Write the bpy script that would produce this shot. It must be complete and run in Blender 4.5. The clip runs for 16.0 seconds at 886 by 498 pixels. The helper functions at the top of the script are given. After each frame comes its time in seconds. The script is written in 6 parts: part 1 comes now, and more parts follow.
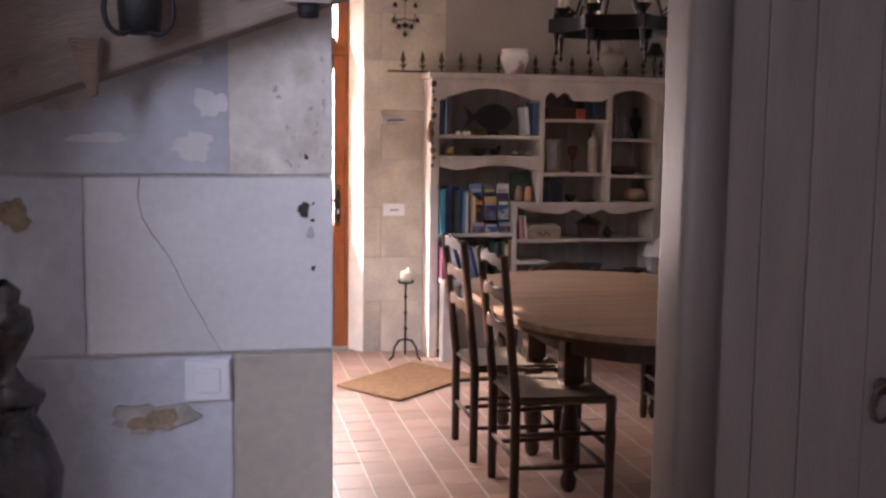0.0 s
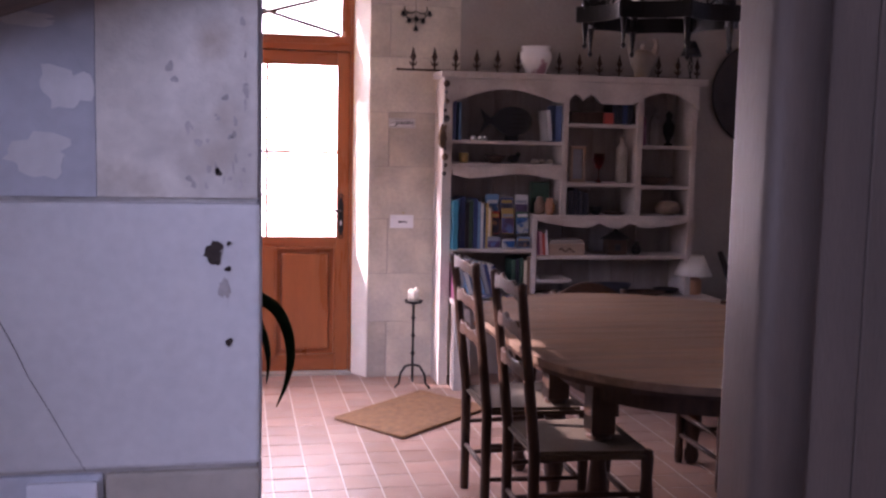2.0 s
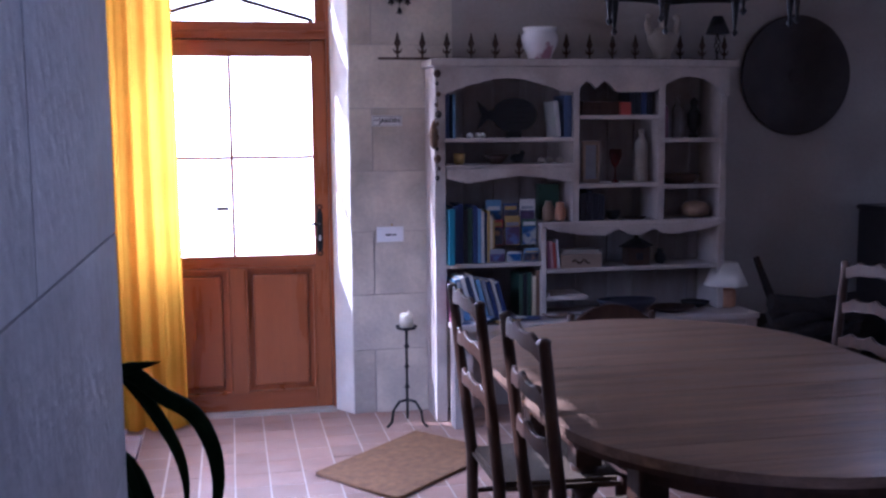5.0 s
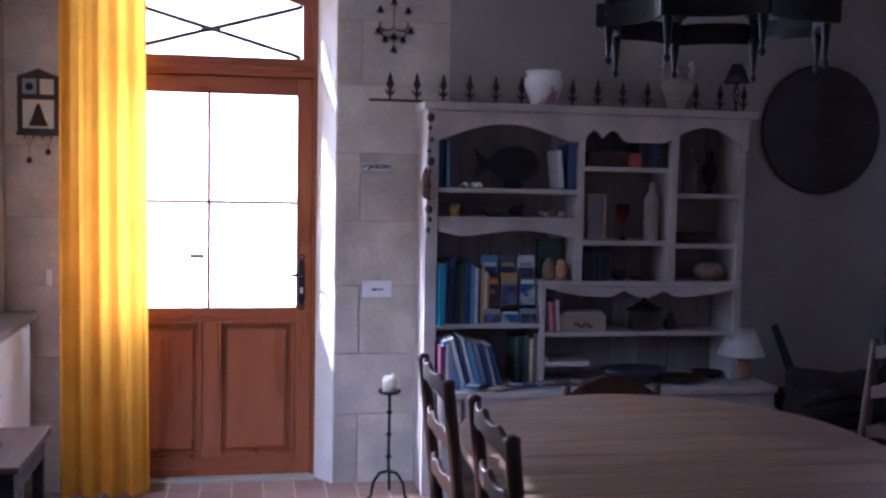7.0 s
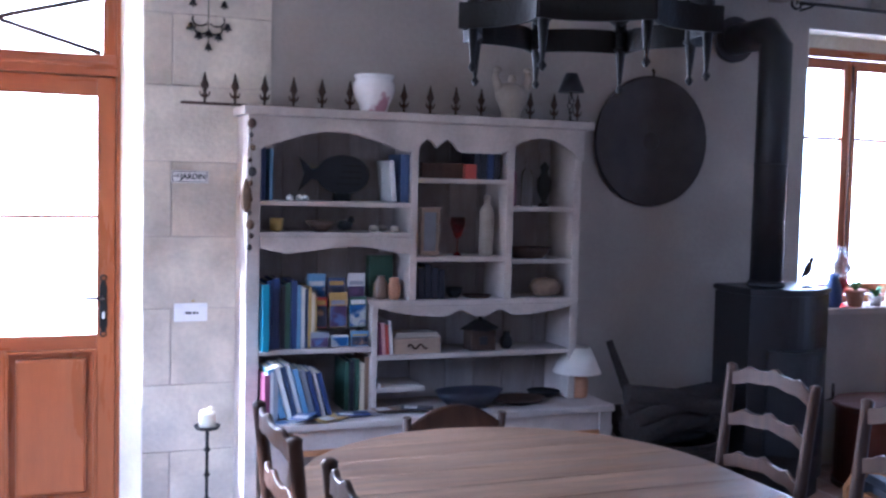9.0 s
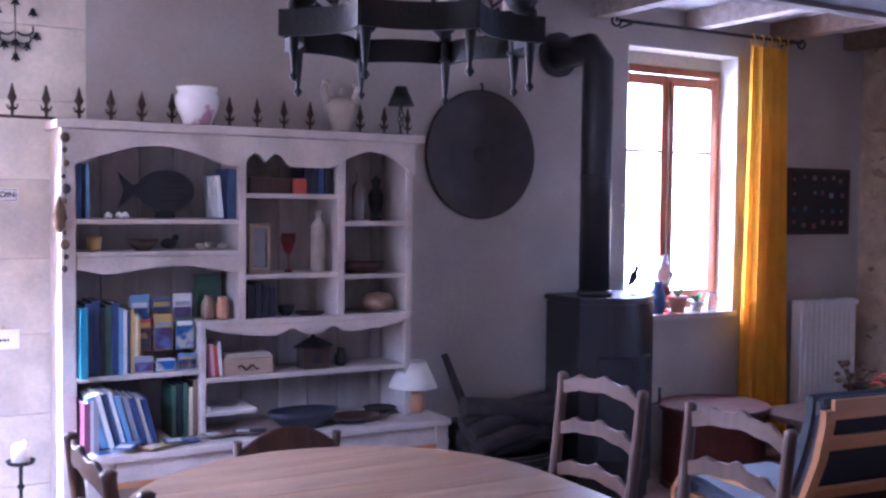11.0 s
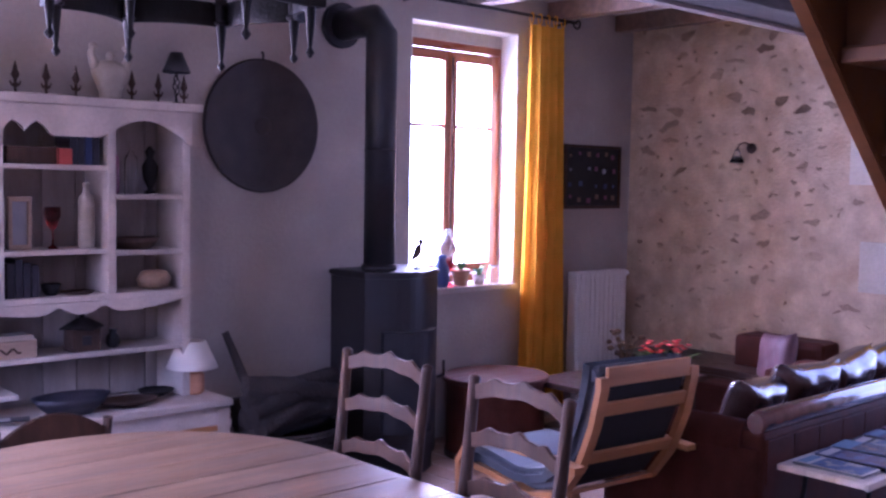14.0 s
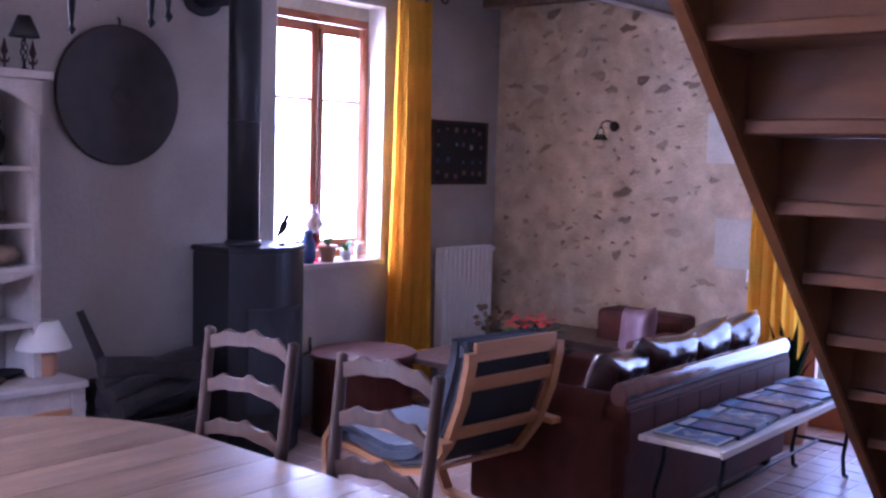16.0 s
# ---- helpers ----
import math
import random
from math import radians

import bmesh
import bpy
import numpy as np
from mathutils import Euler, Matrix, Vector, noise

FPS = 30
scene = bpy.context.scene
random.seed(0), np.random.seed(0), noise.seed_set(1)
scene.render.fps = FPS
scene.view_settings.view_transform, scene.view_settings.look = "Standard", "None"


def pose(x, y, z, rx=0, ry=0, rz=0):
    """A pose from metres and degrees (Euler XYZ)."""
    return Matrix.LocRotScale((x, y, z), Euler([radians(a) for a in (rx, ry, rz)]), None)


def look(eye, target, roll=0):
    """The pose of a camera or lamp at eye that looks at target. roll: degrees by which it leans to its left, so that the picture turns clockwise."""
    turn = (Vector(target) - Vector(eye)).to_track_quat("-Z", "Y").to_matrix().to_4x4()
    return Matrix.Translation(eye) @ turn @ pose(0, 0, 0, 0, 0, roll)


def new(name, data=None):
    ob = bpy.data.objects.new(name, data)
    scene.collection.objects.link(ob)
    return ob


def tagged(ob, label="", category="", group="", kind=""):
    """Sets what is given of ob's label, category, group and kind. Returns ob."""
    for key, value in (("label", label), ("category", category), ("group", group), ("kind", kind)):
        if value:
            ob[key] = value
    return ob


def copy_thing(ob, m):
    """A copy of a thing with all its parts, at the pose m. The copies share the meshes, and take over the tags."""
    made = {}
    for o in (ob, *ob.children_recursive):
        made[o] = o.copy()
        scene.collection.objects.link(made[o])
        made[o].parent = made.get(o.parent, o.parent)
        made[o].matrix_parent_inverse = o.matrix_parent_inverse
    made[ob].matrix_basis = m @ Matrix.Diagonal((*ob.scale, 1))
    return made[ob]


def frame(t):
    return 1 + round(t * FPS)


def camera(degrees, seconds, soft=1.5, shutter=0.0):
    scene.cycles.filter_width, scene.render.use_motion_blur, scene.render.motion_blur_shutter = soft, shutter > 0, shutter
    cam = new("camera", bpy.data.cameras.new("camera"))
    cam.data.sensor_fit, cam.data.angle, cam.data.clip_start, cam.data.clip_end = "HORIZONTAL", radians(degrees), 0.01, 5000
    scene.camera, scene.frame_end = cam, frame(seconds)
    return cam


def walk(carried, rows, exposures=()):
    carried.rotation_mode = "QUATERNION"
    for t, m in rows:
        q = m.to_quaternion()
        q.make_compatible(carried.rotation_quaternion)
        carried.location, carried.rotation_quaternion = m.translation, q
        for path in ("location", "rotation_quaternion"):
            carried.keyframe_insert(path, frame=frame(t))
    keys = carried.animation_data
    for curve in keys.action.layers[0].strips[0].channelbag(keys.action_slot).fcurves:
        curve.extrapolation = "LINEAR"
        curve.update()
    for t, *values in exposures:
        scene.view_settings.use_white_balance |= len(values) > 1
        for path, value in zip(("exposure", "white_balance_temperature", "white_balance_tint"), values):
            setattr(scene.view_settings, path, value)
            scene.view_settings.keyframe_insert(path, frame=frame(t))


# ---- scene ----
cam = camera(46.6, 16.0, soft=2.5, shutter=0.3)
PATH = [
    (0, (0.353, 0.08, 1.508), (0.783, 2.021, 1.292), 0.7),
    (0.5, (0.357, 0.23, 1.517), (0.841, 2.161, 1.324), 0.2),
    (1, (0.407, 0.379, 1.51), (0.847, 2.32, 1.314), -0.3),
    (1.5, (0.497, 0.475, 1.522), (0.86, 2.428, 1.291), 0.2),
    (2, (0.53, 0.704, 1.51), (0.925, 2.654, 1.303), 1.2),
    (2.5, (0.523, 0.853, 1.511), (0.938, 2.796, 1.285), 0.4),
    (3, (0.522, 1.068, 1.507), (0.969, 3.008, 1.311), -0.9),
    (5.5, (0.751, 1.646, 1.57), (1.146, 3.593, 1.339), -0.4),
    (6, (0.779, 1.753, 1.565), (1.176, 3.701, 1.352), -0.3),
    (6.5, (0.857, 1.875, 1.579), (1.236, 3.831, 1.401), -0.0),
    (7, (0.938, 1.962, 1.575), (1.303, 3.923, 1.436), 1.1),
    (7.5, (0.969, 2.062, 1.58), (1.441, 4.003, 1.481), 1.6),
    (8, (0.946, 2.187, 1.578), (1.481, 4.11, 1.452), 1.7),
    (8.5, (0.947, 2.292, 1.627), (1.583, 4.182, 1.472), 1.5),
    (9, (0.916, 2.361, 1.619), (1.647, 4.218, 1.492), 1.4),
    (9.5, (0.936, 2.382, 1.618), (1.752, 4.205, 1.509), 1.5),
    (10, (0.949, 2.39, 1.615), (1.83, 4.183, 1.511), 1.0),
    (12.5, (0.996, 2.444, 1.607), (2.196, 4.041, 1.507), 1.0),
    (13, (1.005, 2.454, 1.605), (2.254, 4.012, 1.484), 0.9),
    (13.5, (1.018, 2.468, 1.604), (2.318, 3.983, 1.482), 0.8),
    (14, (1.023, 2.472, 1.603), (2.369, 3.945, 1.47), 1.0),
    (14.5, (1.033, 2.484, 1.603), (2.433, 3.906, 1.469), 1.2),
    (15, (1.056, 2.508, 1.601), (2.5, 3.884, 1.45), 1.3),
    (15.5, (1.053, 2.506, 1.599), (2.541, 3.832, 1.426), 1.4),
    (16, (1.058, 2.513, 1.598), (2.582, 3.797, 1.424), 1.6),
]
EXPOSURES = [(0.0, 0.42, 6530, 30), (0.5, 0.8, 6420, 34), (1.0, 0.52, 6250, 38), (1.5, 0.22, 6050, 43), (2.5, -0.3, 5850, 54), (3.0, -0.4, 5700, 55), (5.5, -0.35, 4500, 32), (7.0, -0.4, 4600, 28),
             (7.5, -0.55, 4600, 23), (8.0, -0.15, 4600, 18), (8.5, 0.5, 4550, 16), (9.0, 0.97, 4500, 20), (10.0, 1.47, 4500, 24), (12.5, 1.25, 4880, 58), (14.0, 1.34, 4850, 58), (16.0, 1.3, 4700, 46)]
walk(cam, [(t, look(eye, target, roll)) for t, eye, target, roll in PATH], EXPOSURES)

# ---- light: morning sun through the garden door and the window, sky light in every opening, added fill in the passage ----
SUN_TRAVEL = Vector((0.88, -0.30, -0.68)).normalized()
world = bpy.data.worlds.new("sky")
scene.world = world
world.use_nodes = True
sky = world.node_tree.nodes.new("ShaderNodeTexSky")
sky.sky_type, sky.sun_disc = "NISHITA", False
sky.sun_elevation = math.asin(-SUN_TRAVEL.z)
sky.sun_rotation = math.atan2(-SUN_TRAVEL.x, -SUN_TRAVEL.y)
world.node_tree.links.new(sky.outputs[0], world.node_tree.nodes["Background"].inputs[0])
world.node_tree.nodes["Background"].inputs[1].default_value = 0.12

sun = new("sun", bpy.data.lights.new("sun", "SUN"))
sun.data.energy, sun.data.angle, sun.data.color = 12.0, radians(0.6), (1.0, 0.93, 0.82)
sun.matrix_world = look((0, 0, 0), SUN_TRAVEL)


def sky_lamp(name, centre, towards, sx, sy, watts, color):
    """Sky light that enters by an opening."""
    lamp = new(name, bpy.data.lights.new(name, "AREA"))
    lamp.data.shape, lamp.data.size, lamp.data.size_y = "RECTANGLE", sx, sy
    lamp.data.energy, lamp.data.color = watts, color
    lamp.matrix_world = look(centre, Vector(centre) + Vector(towards))
    return lamp


DAY = (0.90, 0.95, 1.0)
sky_lamp("sky_in_garden_door", (0.70, 7.75, 1.75), (0, -1, 0), 1.9, 2.6, 270, (1.0, 0.94, 0.84))
sky_lamp("sky_in_back_window", (5.50, 7.95, 1.75), (0, -1, 0), 1.9, 2.4, 185, DAY)
side_sky = sky_lamp("sky_in_side_window", (-0.165, 5.60, 1.62), (1, 0.35, -1.5), 1.4, 1.0, 30, (0.74, 0.86, 1.0))
side_sky.data.spread = radians(95)
sky_lamp("sky_in_side_door", (7.60, 4.15, 1.15), (-1, 0, 0), 1.3, 2.1, 14, (0.72, 0.82, 1.0))
# added fill from an unseen opening, brightens the passage wall and partition
sky_lamp("unseen_passage_fill", (-0.68, 0.45, 1.90), (1, 0.45, -0.05), 0.75, 0.8, 47, (0.66, 0.79, 1.0))


# ---- materials ----
def material(name, color, rough=0.6, metal=0.0, vary=0.25, scale=6.0, fine=60.0, bump=0.15, stretch=(1, 1, 1), second=None, mask=(0.45, 0.6),
             per_piece=0.0, spec=0.5, coat=0.0):
    """A surface with stains at one scale and grain at a finer one. second: a colour of blotches with their own outline."""
    m = bpy.data.materials.new(name)
    m.use_nodes = True
    n, k = m.node_tree.nodes, m.node_tree.links
    p = n["Principled BSDF"]
    p.inputs["Roughness"].default_value, p.inputs["Metallic"].default_value = rough, metal
    p.inputs["Specular IOR Level"].default_value, p.inputs["Coat Weight"].default_value = spec, coat
    where, warp = n.new("ShaderNodeTexCoord"), n.new("ShaderNodeMapping")
    warp.inputs["Scale"].default_value = stretch
    info = n.new("ShaderNodeObjectInfo")
    shift = n.new("ShaderNodeVectorMath")
    shift.operation = "MULTIPLY_ADD"
    k.new(info.outputs["Random"], shift.inputs[0])
    shift.inputs[1].default_value = (37, 19, 53) if per_piece else (0, 0, 0)
    k.new(where.outputs["Object"], shift.inputs[2])
    k.new(shift.outputs[0], warp.inputs["Vector"])

    def cloud(size, detail):
        c = n.new("ShaderNodeTexNoise")
        c.inputs["Scale"].default_value, c.inputs["Detail"].default_value = size, detail
        k.new(warp.outputs[0], c.inputs["Vector"])
        return c.outputs["Fac"]

    def blend(kind, factor, a, b):
        x = n.new("ShaderNodeMix")
        x.data_type, x.blend_type = "RGBA", kind
        for socket, value in ((x.inputs[0], factor), (x.inputs[6], a), (x.inputs[7], b)):
            if isinstance(value, bpy.types.NodeSocket):
                k.new(value, socket)
            else:
                socket.default_value = value if isinstance(value, float) else (*value, 1)
        return x.outputs[2]

    def ramp(value, lo, hi, dark, light):
        r = n.new("ShaderNodeMapRange")
        k.new(value, r.inputs[0])
        r.inputs[1].default_value, r.inputs[2].default_value, r.inputs[3].default_value, r.inputs[4].default_value = lo, hi, dark, light
        return r.outputs[0]

    big, small = cloud(scale, 4), cloud(fine, 3)
    dark = tuple(c * (1 - vary) for c in color)
    light = tuple(min(1, c * (1 + vary * 0.6)) for c in color)
    tone = blend("MIX", ramp(big, 0.3, 0.7, 0.0, 1.0), dark, light)
    if second:
        tone = blend("MIX", ramp(cloud(scale * 0.6, 5), mask[0], mask[1], 0.0, 1.0), tone, second)
    tone = blend("MULTIPLY", 0.5, tone, blend("MIX", ramp(small, 0.3, 0.7, 0.0, 1.0), (1 - vary,) * 3, (1.0, 1.0, 1.0)))
    if per_piece:
        tone = blend("MULTIPLY", 1.0, tone, blend("MIX", info.outputs["Random"], (1 - per_piece, 1 - per_piece * 1.1, 1 - per_piece * 1.2), (1.0, 1.0, 1.0)))
    k.new(tone, p.inputs["Base Color"])
    k.new(ramp(big, 0.25, 0.75, max(0.03, rough - 0.1), min(1, rough + 0.1)), p.inputs["Roughness"])
    if bump:
        b = n.new("ShaderNodeBump")
        b.inputs["Strength"].default_value, b.inputs["Distance"].default_value = bump, 0.01
        both = n.new("ShaderNodeMath")
        k.new(small, both.inputs[0]), k.new(big, both.inputs[1])
        k.new(both.outputs[0], b.inputs["Height"])
        k.new(b.outputs[0], p.inputs["Normal"])
    return m


def cloth(name, color, through_light):
    """A woven cloth that lets some light through."""
    m = material(name, color, 0.9, vary=0.12, scale=5, fine=400, bump=0.1, spec=0.1)
    n, k = m.node_tree.nodes, m.node_tree.links
    p, out = n["Principled BSDF"], n["Material Output"]
    t, x = n.new("ShaderNodeBsdfTranslucent"), n.new("ShaderNodeMixShader")
    k.new(p.inputs["Base Color"].links[0].from_socket, t.inputs[0])
    x.inputs[0].default_value = through_light
    k.new(p.outputs[0], x.inputs[1]), k.new(t.outputs[0], x.inputs[2]), k.new(x.outputs[0], out.inputs[0])
    return m


def clear(name, color=(1, 1, 1), rough=0.0):
    m = bpy.data.materials.new(name)
    m.use_nodes = True
    p = m.node_tree.nodes["Principled BSDF"]
    p.inputs["Base Color"].default_value, p.inputs["Transmission Weight"].default_value = (*color, 1), 1.0
    p.inputs["Roughness"].default_value, p.inputs["IOR"].default_value = rough, 1.45
    return m


LIMESTONE = material("pale_limestone", (0.57, 0.515, 0.42), 0.85, vary=0.22, scale=3, fine=45, bump=0.35, second=(0.50, 0.43, 0.33), mask=(0.55, 0.72), per_piece=0.2)
PASSAGE_STONE = material("whitewashed_stone", (0.63, 0.645, 0.67), 0.8, vary=0.26, scale=2.4, fine=38, bump=0.35, second=(0.46, 0.47, 0.49), mask=(0.50, 0.72), per_piece=0.10)
JAMB_STONE = material("limewashed_stone", (0.68, 0.605, 0.49), 0.88, vary=0.24, scale=5, fine=45, bump=0.3, second=(0.54, 0.49, 0.42), mask=(0.50, 0.68), per_piece=0.20)
# reveals: brighter than the walls, their sunlit look is put in the colour
REVEAL_SUNLIT = material("sunlit_toned_reveal", (0.82, 0.78, 0.68), 0.85, vary=0.12, scale=5, fine=45, bump=0.2, second=(0.68, 0.62, 0.50), mask=(0.58, 0.75))
BEAM_OAK = material("dark_oak_beam", (0.075, 0.055, 0.042), 0.85, vary=0.4, scale=3, fine=30, bump=0.5, stretch=(1, 7, 7), second=(0.13, 0.105, 0.09), mask=(0.6, 0.75))
WHITEWASH = material("whitewashed_bench", (0.66, 0.60, 0.54), 0.5, vary=0.15, scale=3, fine=35, bump=0.08, stretch=(1, 6, 6))
CREAM_WASH = material("cream_limewash", (0.68, 0.63, 0.54), 0.85, vary=0.22, scale=14, fine=60, bump=0.3, second=(0.50, 0.43, 0.34), mask=(0.56, 0.70))
BASKET_CLAY = material("tan_earthenware", (0.30, 0.20, 0.12), 0.6, vary=0.3, scale=14, fine=70, bump=0.2, second=(0.18, 0.11, 0.065), mask=(0.5, 0.6))
SCARS = material("dark_stone_scars", (0.05, 0.036, 0.028), 0.95, vary=0.4, scale=20, fine=90, bump=0.5)
OCHRE = material("ochre_stone_scar", (0.40, 0.31, 0.20), 0.95, vary=0.4, scale=20, fine=90, bump=0.5)
STAIN = material("faint_stone_stain", (0.50, 0.455, 0.41), 0.9, vary=0.3, scale=20, fine=90, bump=0.3)
LIME = material("white_lime_patch", (0.72, 0.70, 0.66), 0.85, vary=0.16, scale=3, fine=60, bump=0.2)
MORTAR = material("lime_mortar", (0.58, 0.54, 0.48), 0.95, vary=0.25, scale=9, fine=70, bump=0.4)
PLASTER = material("rough_cream_plaster", (0.40, 0.36, 0.32), 0.9, vary=0.14, scale=2.2, fine=40, bump=0.3, second=(0.33, 0.285, 0.245), mask=(0.50, 0.70))
RUBBLE_MORTAR = material("sandy_mortar", (0.50, 0.375, 0.25), 0.95, vary=0.26, scale=7, fine=55, bump=0.6, second=(0.41, 0.295, 0.19), mask=(0.52, 0.66))
RUBBLE = material("rubble_stone", (0.46, 0.34, 0.225), 0.95, vary=0.30, scale=14, fine=70, bump=0.7, second=(0.36, 0.26, 0.17), mask=(0.52, 0.75), per_piece=0.14)
RUBBLE_BROWN = material("brown_rubble_stone", (0.40, 0.295, 0.20), 0.95, vary=0.4, scale=22, fine=80, bump=0.8, second=(0.44, 0.34, 0.235), mask=(0.48, 0.62), per_piece=0.22)
RUBBLE_GREY = material("dark_rubble_stone", (0.35, 0.245, 0.16), 0.95, vary=0.4, scale=18, fine=80, bump=0.8, second=(0.44, 0.32, 0.215), mask=(0.42, 0.60), per_piece=0.35)
TILE = material("worn_terracotta", (0.40, 0.235, 0.165), 0.40, vary=0.2, scale=7, fine=80, bump=0.06, second=(0.47, 0.33, 0.26), mask=(0.4, 0.9), per_piece=0.24)
GROUT = material("floor_grout", (0.58, 0.50, 0.44), 0.45, vary=0.2, scale=12, fine=90)
MAHOGANY = material("red_varnished_wood", (0.37, 0.115, 0.036), 0.32, vary=0.12, scale=3, fine=24, bump=0.02, stretch=(5, 5, 0.6), coat=0.2)
MAHOGANY_H = material("red_varnished_rail", (0.34, 0.10, 0.032), 0.32, vary=0.13, scale=3, fine=30, bump=0.06, stretch=(1, 9, 9), coat=0.2)
DARKWOOD = material("dark_stained_wood", (0.058, 0.028, 0.016), 0.46, vary=0.35, scale=5, fine=60, bump=0.08, stretch=(6, 6, 1), spec=0.32, coat=0.03)
TABLEWOOD = material("scrubbed_table_wood", (0.34, 0.225, 0.15), 0.38, vary=0.42, scale=2.6, fine=26, bump=0.12, spec=0.35, stretch=(1, 9, 9), second=(0.17, 0.105, 0.07), mask=(0.46, 0.76), per_piece=0.22)
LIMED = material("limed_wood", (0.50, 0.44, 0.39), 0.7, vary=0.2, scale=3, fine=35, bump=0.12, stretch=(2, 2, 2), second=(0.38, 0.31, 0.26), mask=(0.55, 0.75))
# darker copy of the limed wood, shade of the shelf recesses put in
LIMED_SHADED = material("shaded_limed_board", (0.36, 0.32, 0.30), 0.8, vary=0.2, scale=3, fine=35, bump=0.12, stretch=(6, 6, 1), per_piece=0.15)
GREYPLANK = material("grey_washed_plank", (0.162, 0.124, 0.098), 0.6, vary=0.17, scale=1.6, fine=30, bump=0.2, stretch=(8, 8, 1), second=(0.12, 0.09, 0.07), mask=(0.62, 0.82), per_piece=0.12)
OAK = material("old_oak_beam", (0.19, 0.115, 0.072), 0.75, vary=0.35, scale=3, fine=30, bump=0.4, stretch=(1, 8, 8))
TIMBER = material("grey_brown_old_timber", (0.21, 0.152, 0.115), 0.8, vary=0.3, scale=4, fine=34, bump=0.35, stretch=(1, 7, 7), second=(0.14, 0.10, 0.075), mask=(0.55, 0.72))
OAK_PALE = material("greyed_oak_beam", (0.40, 0.32, 0.26), 0.8, vary=0.3, scale=3, fine=30, bump=0.4, stretch=(1, 8, 8))
PINE = material("varnished_pine", (0.135, 0.052, 0.015), 0.5, vary=0.22, scale=3, fine=30, bump=0.08, stretch=(8, 1, 8), spec=0.3)
BEECH = material("pale_beech", (0.42, 0.20, 0.08), 0.35, vary=0.15, scale=3, fine=40, bump=0.05, stretch=(1, 1, 6), coat=0.15)
IRON = material("black_wrought_iron", (0.012, 0.011, 0.0105), 0.6, 0.0, vary=0.4, scale=20, fine=120, bump=0.25, spec=0.3)
PALEWOOD = material("faded_pale_wood", (0.36, 0.26, 0.185), 0.5, vary=0.2, scale=4, fine=40, bump=0.06, stretch=(1, 1, 6))
STOVE_IRON = material("matt_stove_steel", (0.022, 0.020, 0.021), 0.45, 0.2, vary=0.3, scale=5, fine=120, bump=0.08)
TRAY = material("tarnished_tray_metal", (0.050, 0.040, 0.037), 0.6, 0.15, vary=0.35, scale=9, fine=90, bump=0.2)
REDDARK = material("dark_reddish_wood", (0.075, 0.026, 0.017), 0.55, spec=0.2, vary=0.25, scale=3, fine=30, bump=0.06, stretch=(1, 9, 9))
RUST = material("brown_rusted_iron", (0.075, 0.042, 0.028), 0.8, 0.3, vary=0.4, scale=12, fine=90, bump=0.35)
PEWTER = material("dark_pewter", (0.10, 0.09, 0.085), 0.3, 0.9, vary=0.4, scale=10, fine=80, bump=0.15)
YELLOW = cloth("yellow_cotton", (0.86, 0.47, 0.035), 0.62)
LACE = cloth("white_net", (0.80, 0.78, 0.75), 0.6)
LAMPSHADE = cloth("cream_lampshade", (0.84, 0.79, 0.71), 0.25)
BLACK_CLOTH = material("black_webbing", (0.022, 0.023, 0.030), 0.9, vary=0.3, scale=10, fine=300, bump=0.1)
MAUVE = material("mauve_cushion_cloth", (0.16, 0.075, 0.085), 0.5, vary=0.25, scale=8, fine=200, bump=0.15)
DENIM = material("blue_grey_cushion", (0.07, 0.085, 0.11), 0.75, vary=0.25, scale=8, fine=250, bump=0.2)
LEATHER = material("oxblood_leather", (0.085, 0.027, 0.018), 0.55, vary=0.35, scale=6, fine=140, bump=0.18, spec=0.06)
LEATHER_WORN = material("polished_oxblood_leather", (0.12, 0.048, 0.042), 0.17, vary=0.3, scale=8, fine=140, bump=0.03, coat=0.7)
CUSHION = material("shiny_brown_leather", (0.065, 0.032, 0.028), 0.22, vary=0.35, scale=9, fine=120, bump=0.15, coat=0.5)
RUSH = material("woven_rush", (0.11, 0.075, 0.042), 0.85, vary=0.4, scale=60, fine=200, bump=0.4, stretch=(1, 4, 1))
JUTE = material("coir_mat", (0.30, 0.155, 0.065), 0.95, vary=0.3, scale=30, fine=300, bump=0.8)
WHITE_PAINT = material("white_enamel", (0.74, 0.73, 0.71), 0.35, vary=0.06, scale=4, fine=40, bump=0.03)
WHITE_PLASTIC = material("white_plastic", (0.80, 0.80, 0.80), 0.3, vary=0.04, scale=4, fine=40, bump=0.02)
CEIL_WHITE = material("white_ceiling_board", (0.52, 0.49, 0.45), 0.8, vary=0.12, scale=3, fine=30, bump=0.1)
WAX = material("ivory_wax", (0.85, 0.78, 0.62), 0.5, vary=0.08, scale=9, fine=40, bump=0.05)
FAIENCE = material("white_faience", (0.78, 0.75, 0.73), 0.18, vary=0.08, scale=8, fine=60, bump=0.02, second=(0.44, 0.24, 0.28), mask=(0.56, 0.60))
PALE_STONE = material("pale_carved_stone", (0.37, 0.32, 0.26), 0.9, vary=0.2, scale=9, fine=60, bump=0.25)
TERRACOTTA = material("terracotta", (0.48, 0.24, 0.13), 0.75, vary=0.2, scale=9, fine=60, bump=0.1)
LEAF = material("dark_green_leaf", (0.009, 0.020, 0.008), 0.9, vary=0.35, scale=12, fine=60, bump=0.08, spec=0.02)
LIGHT_LEAF = material("fresh_green_leaf", (0.10, 0.24, 0.04), 0.45, vary=0.3, scale=14, fine=60, bump=0.08)
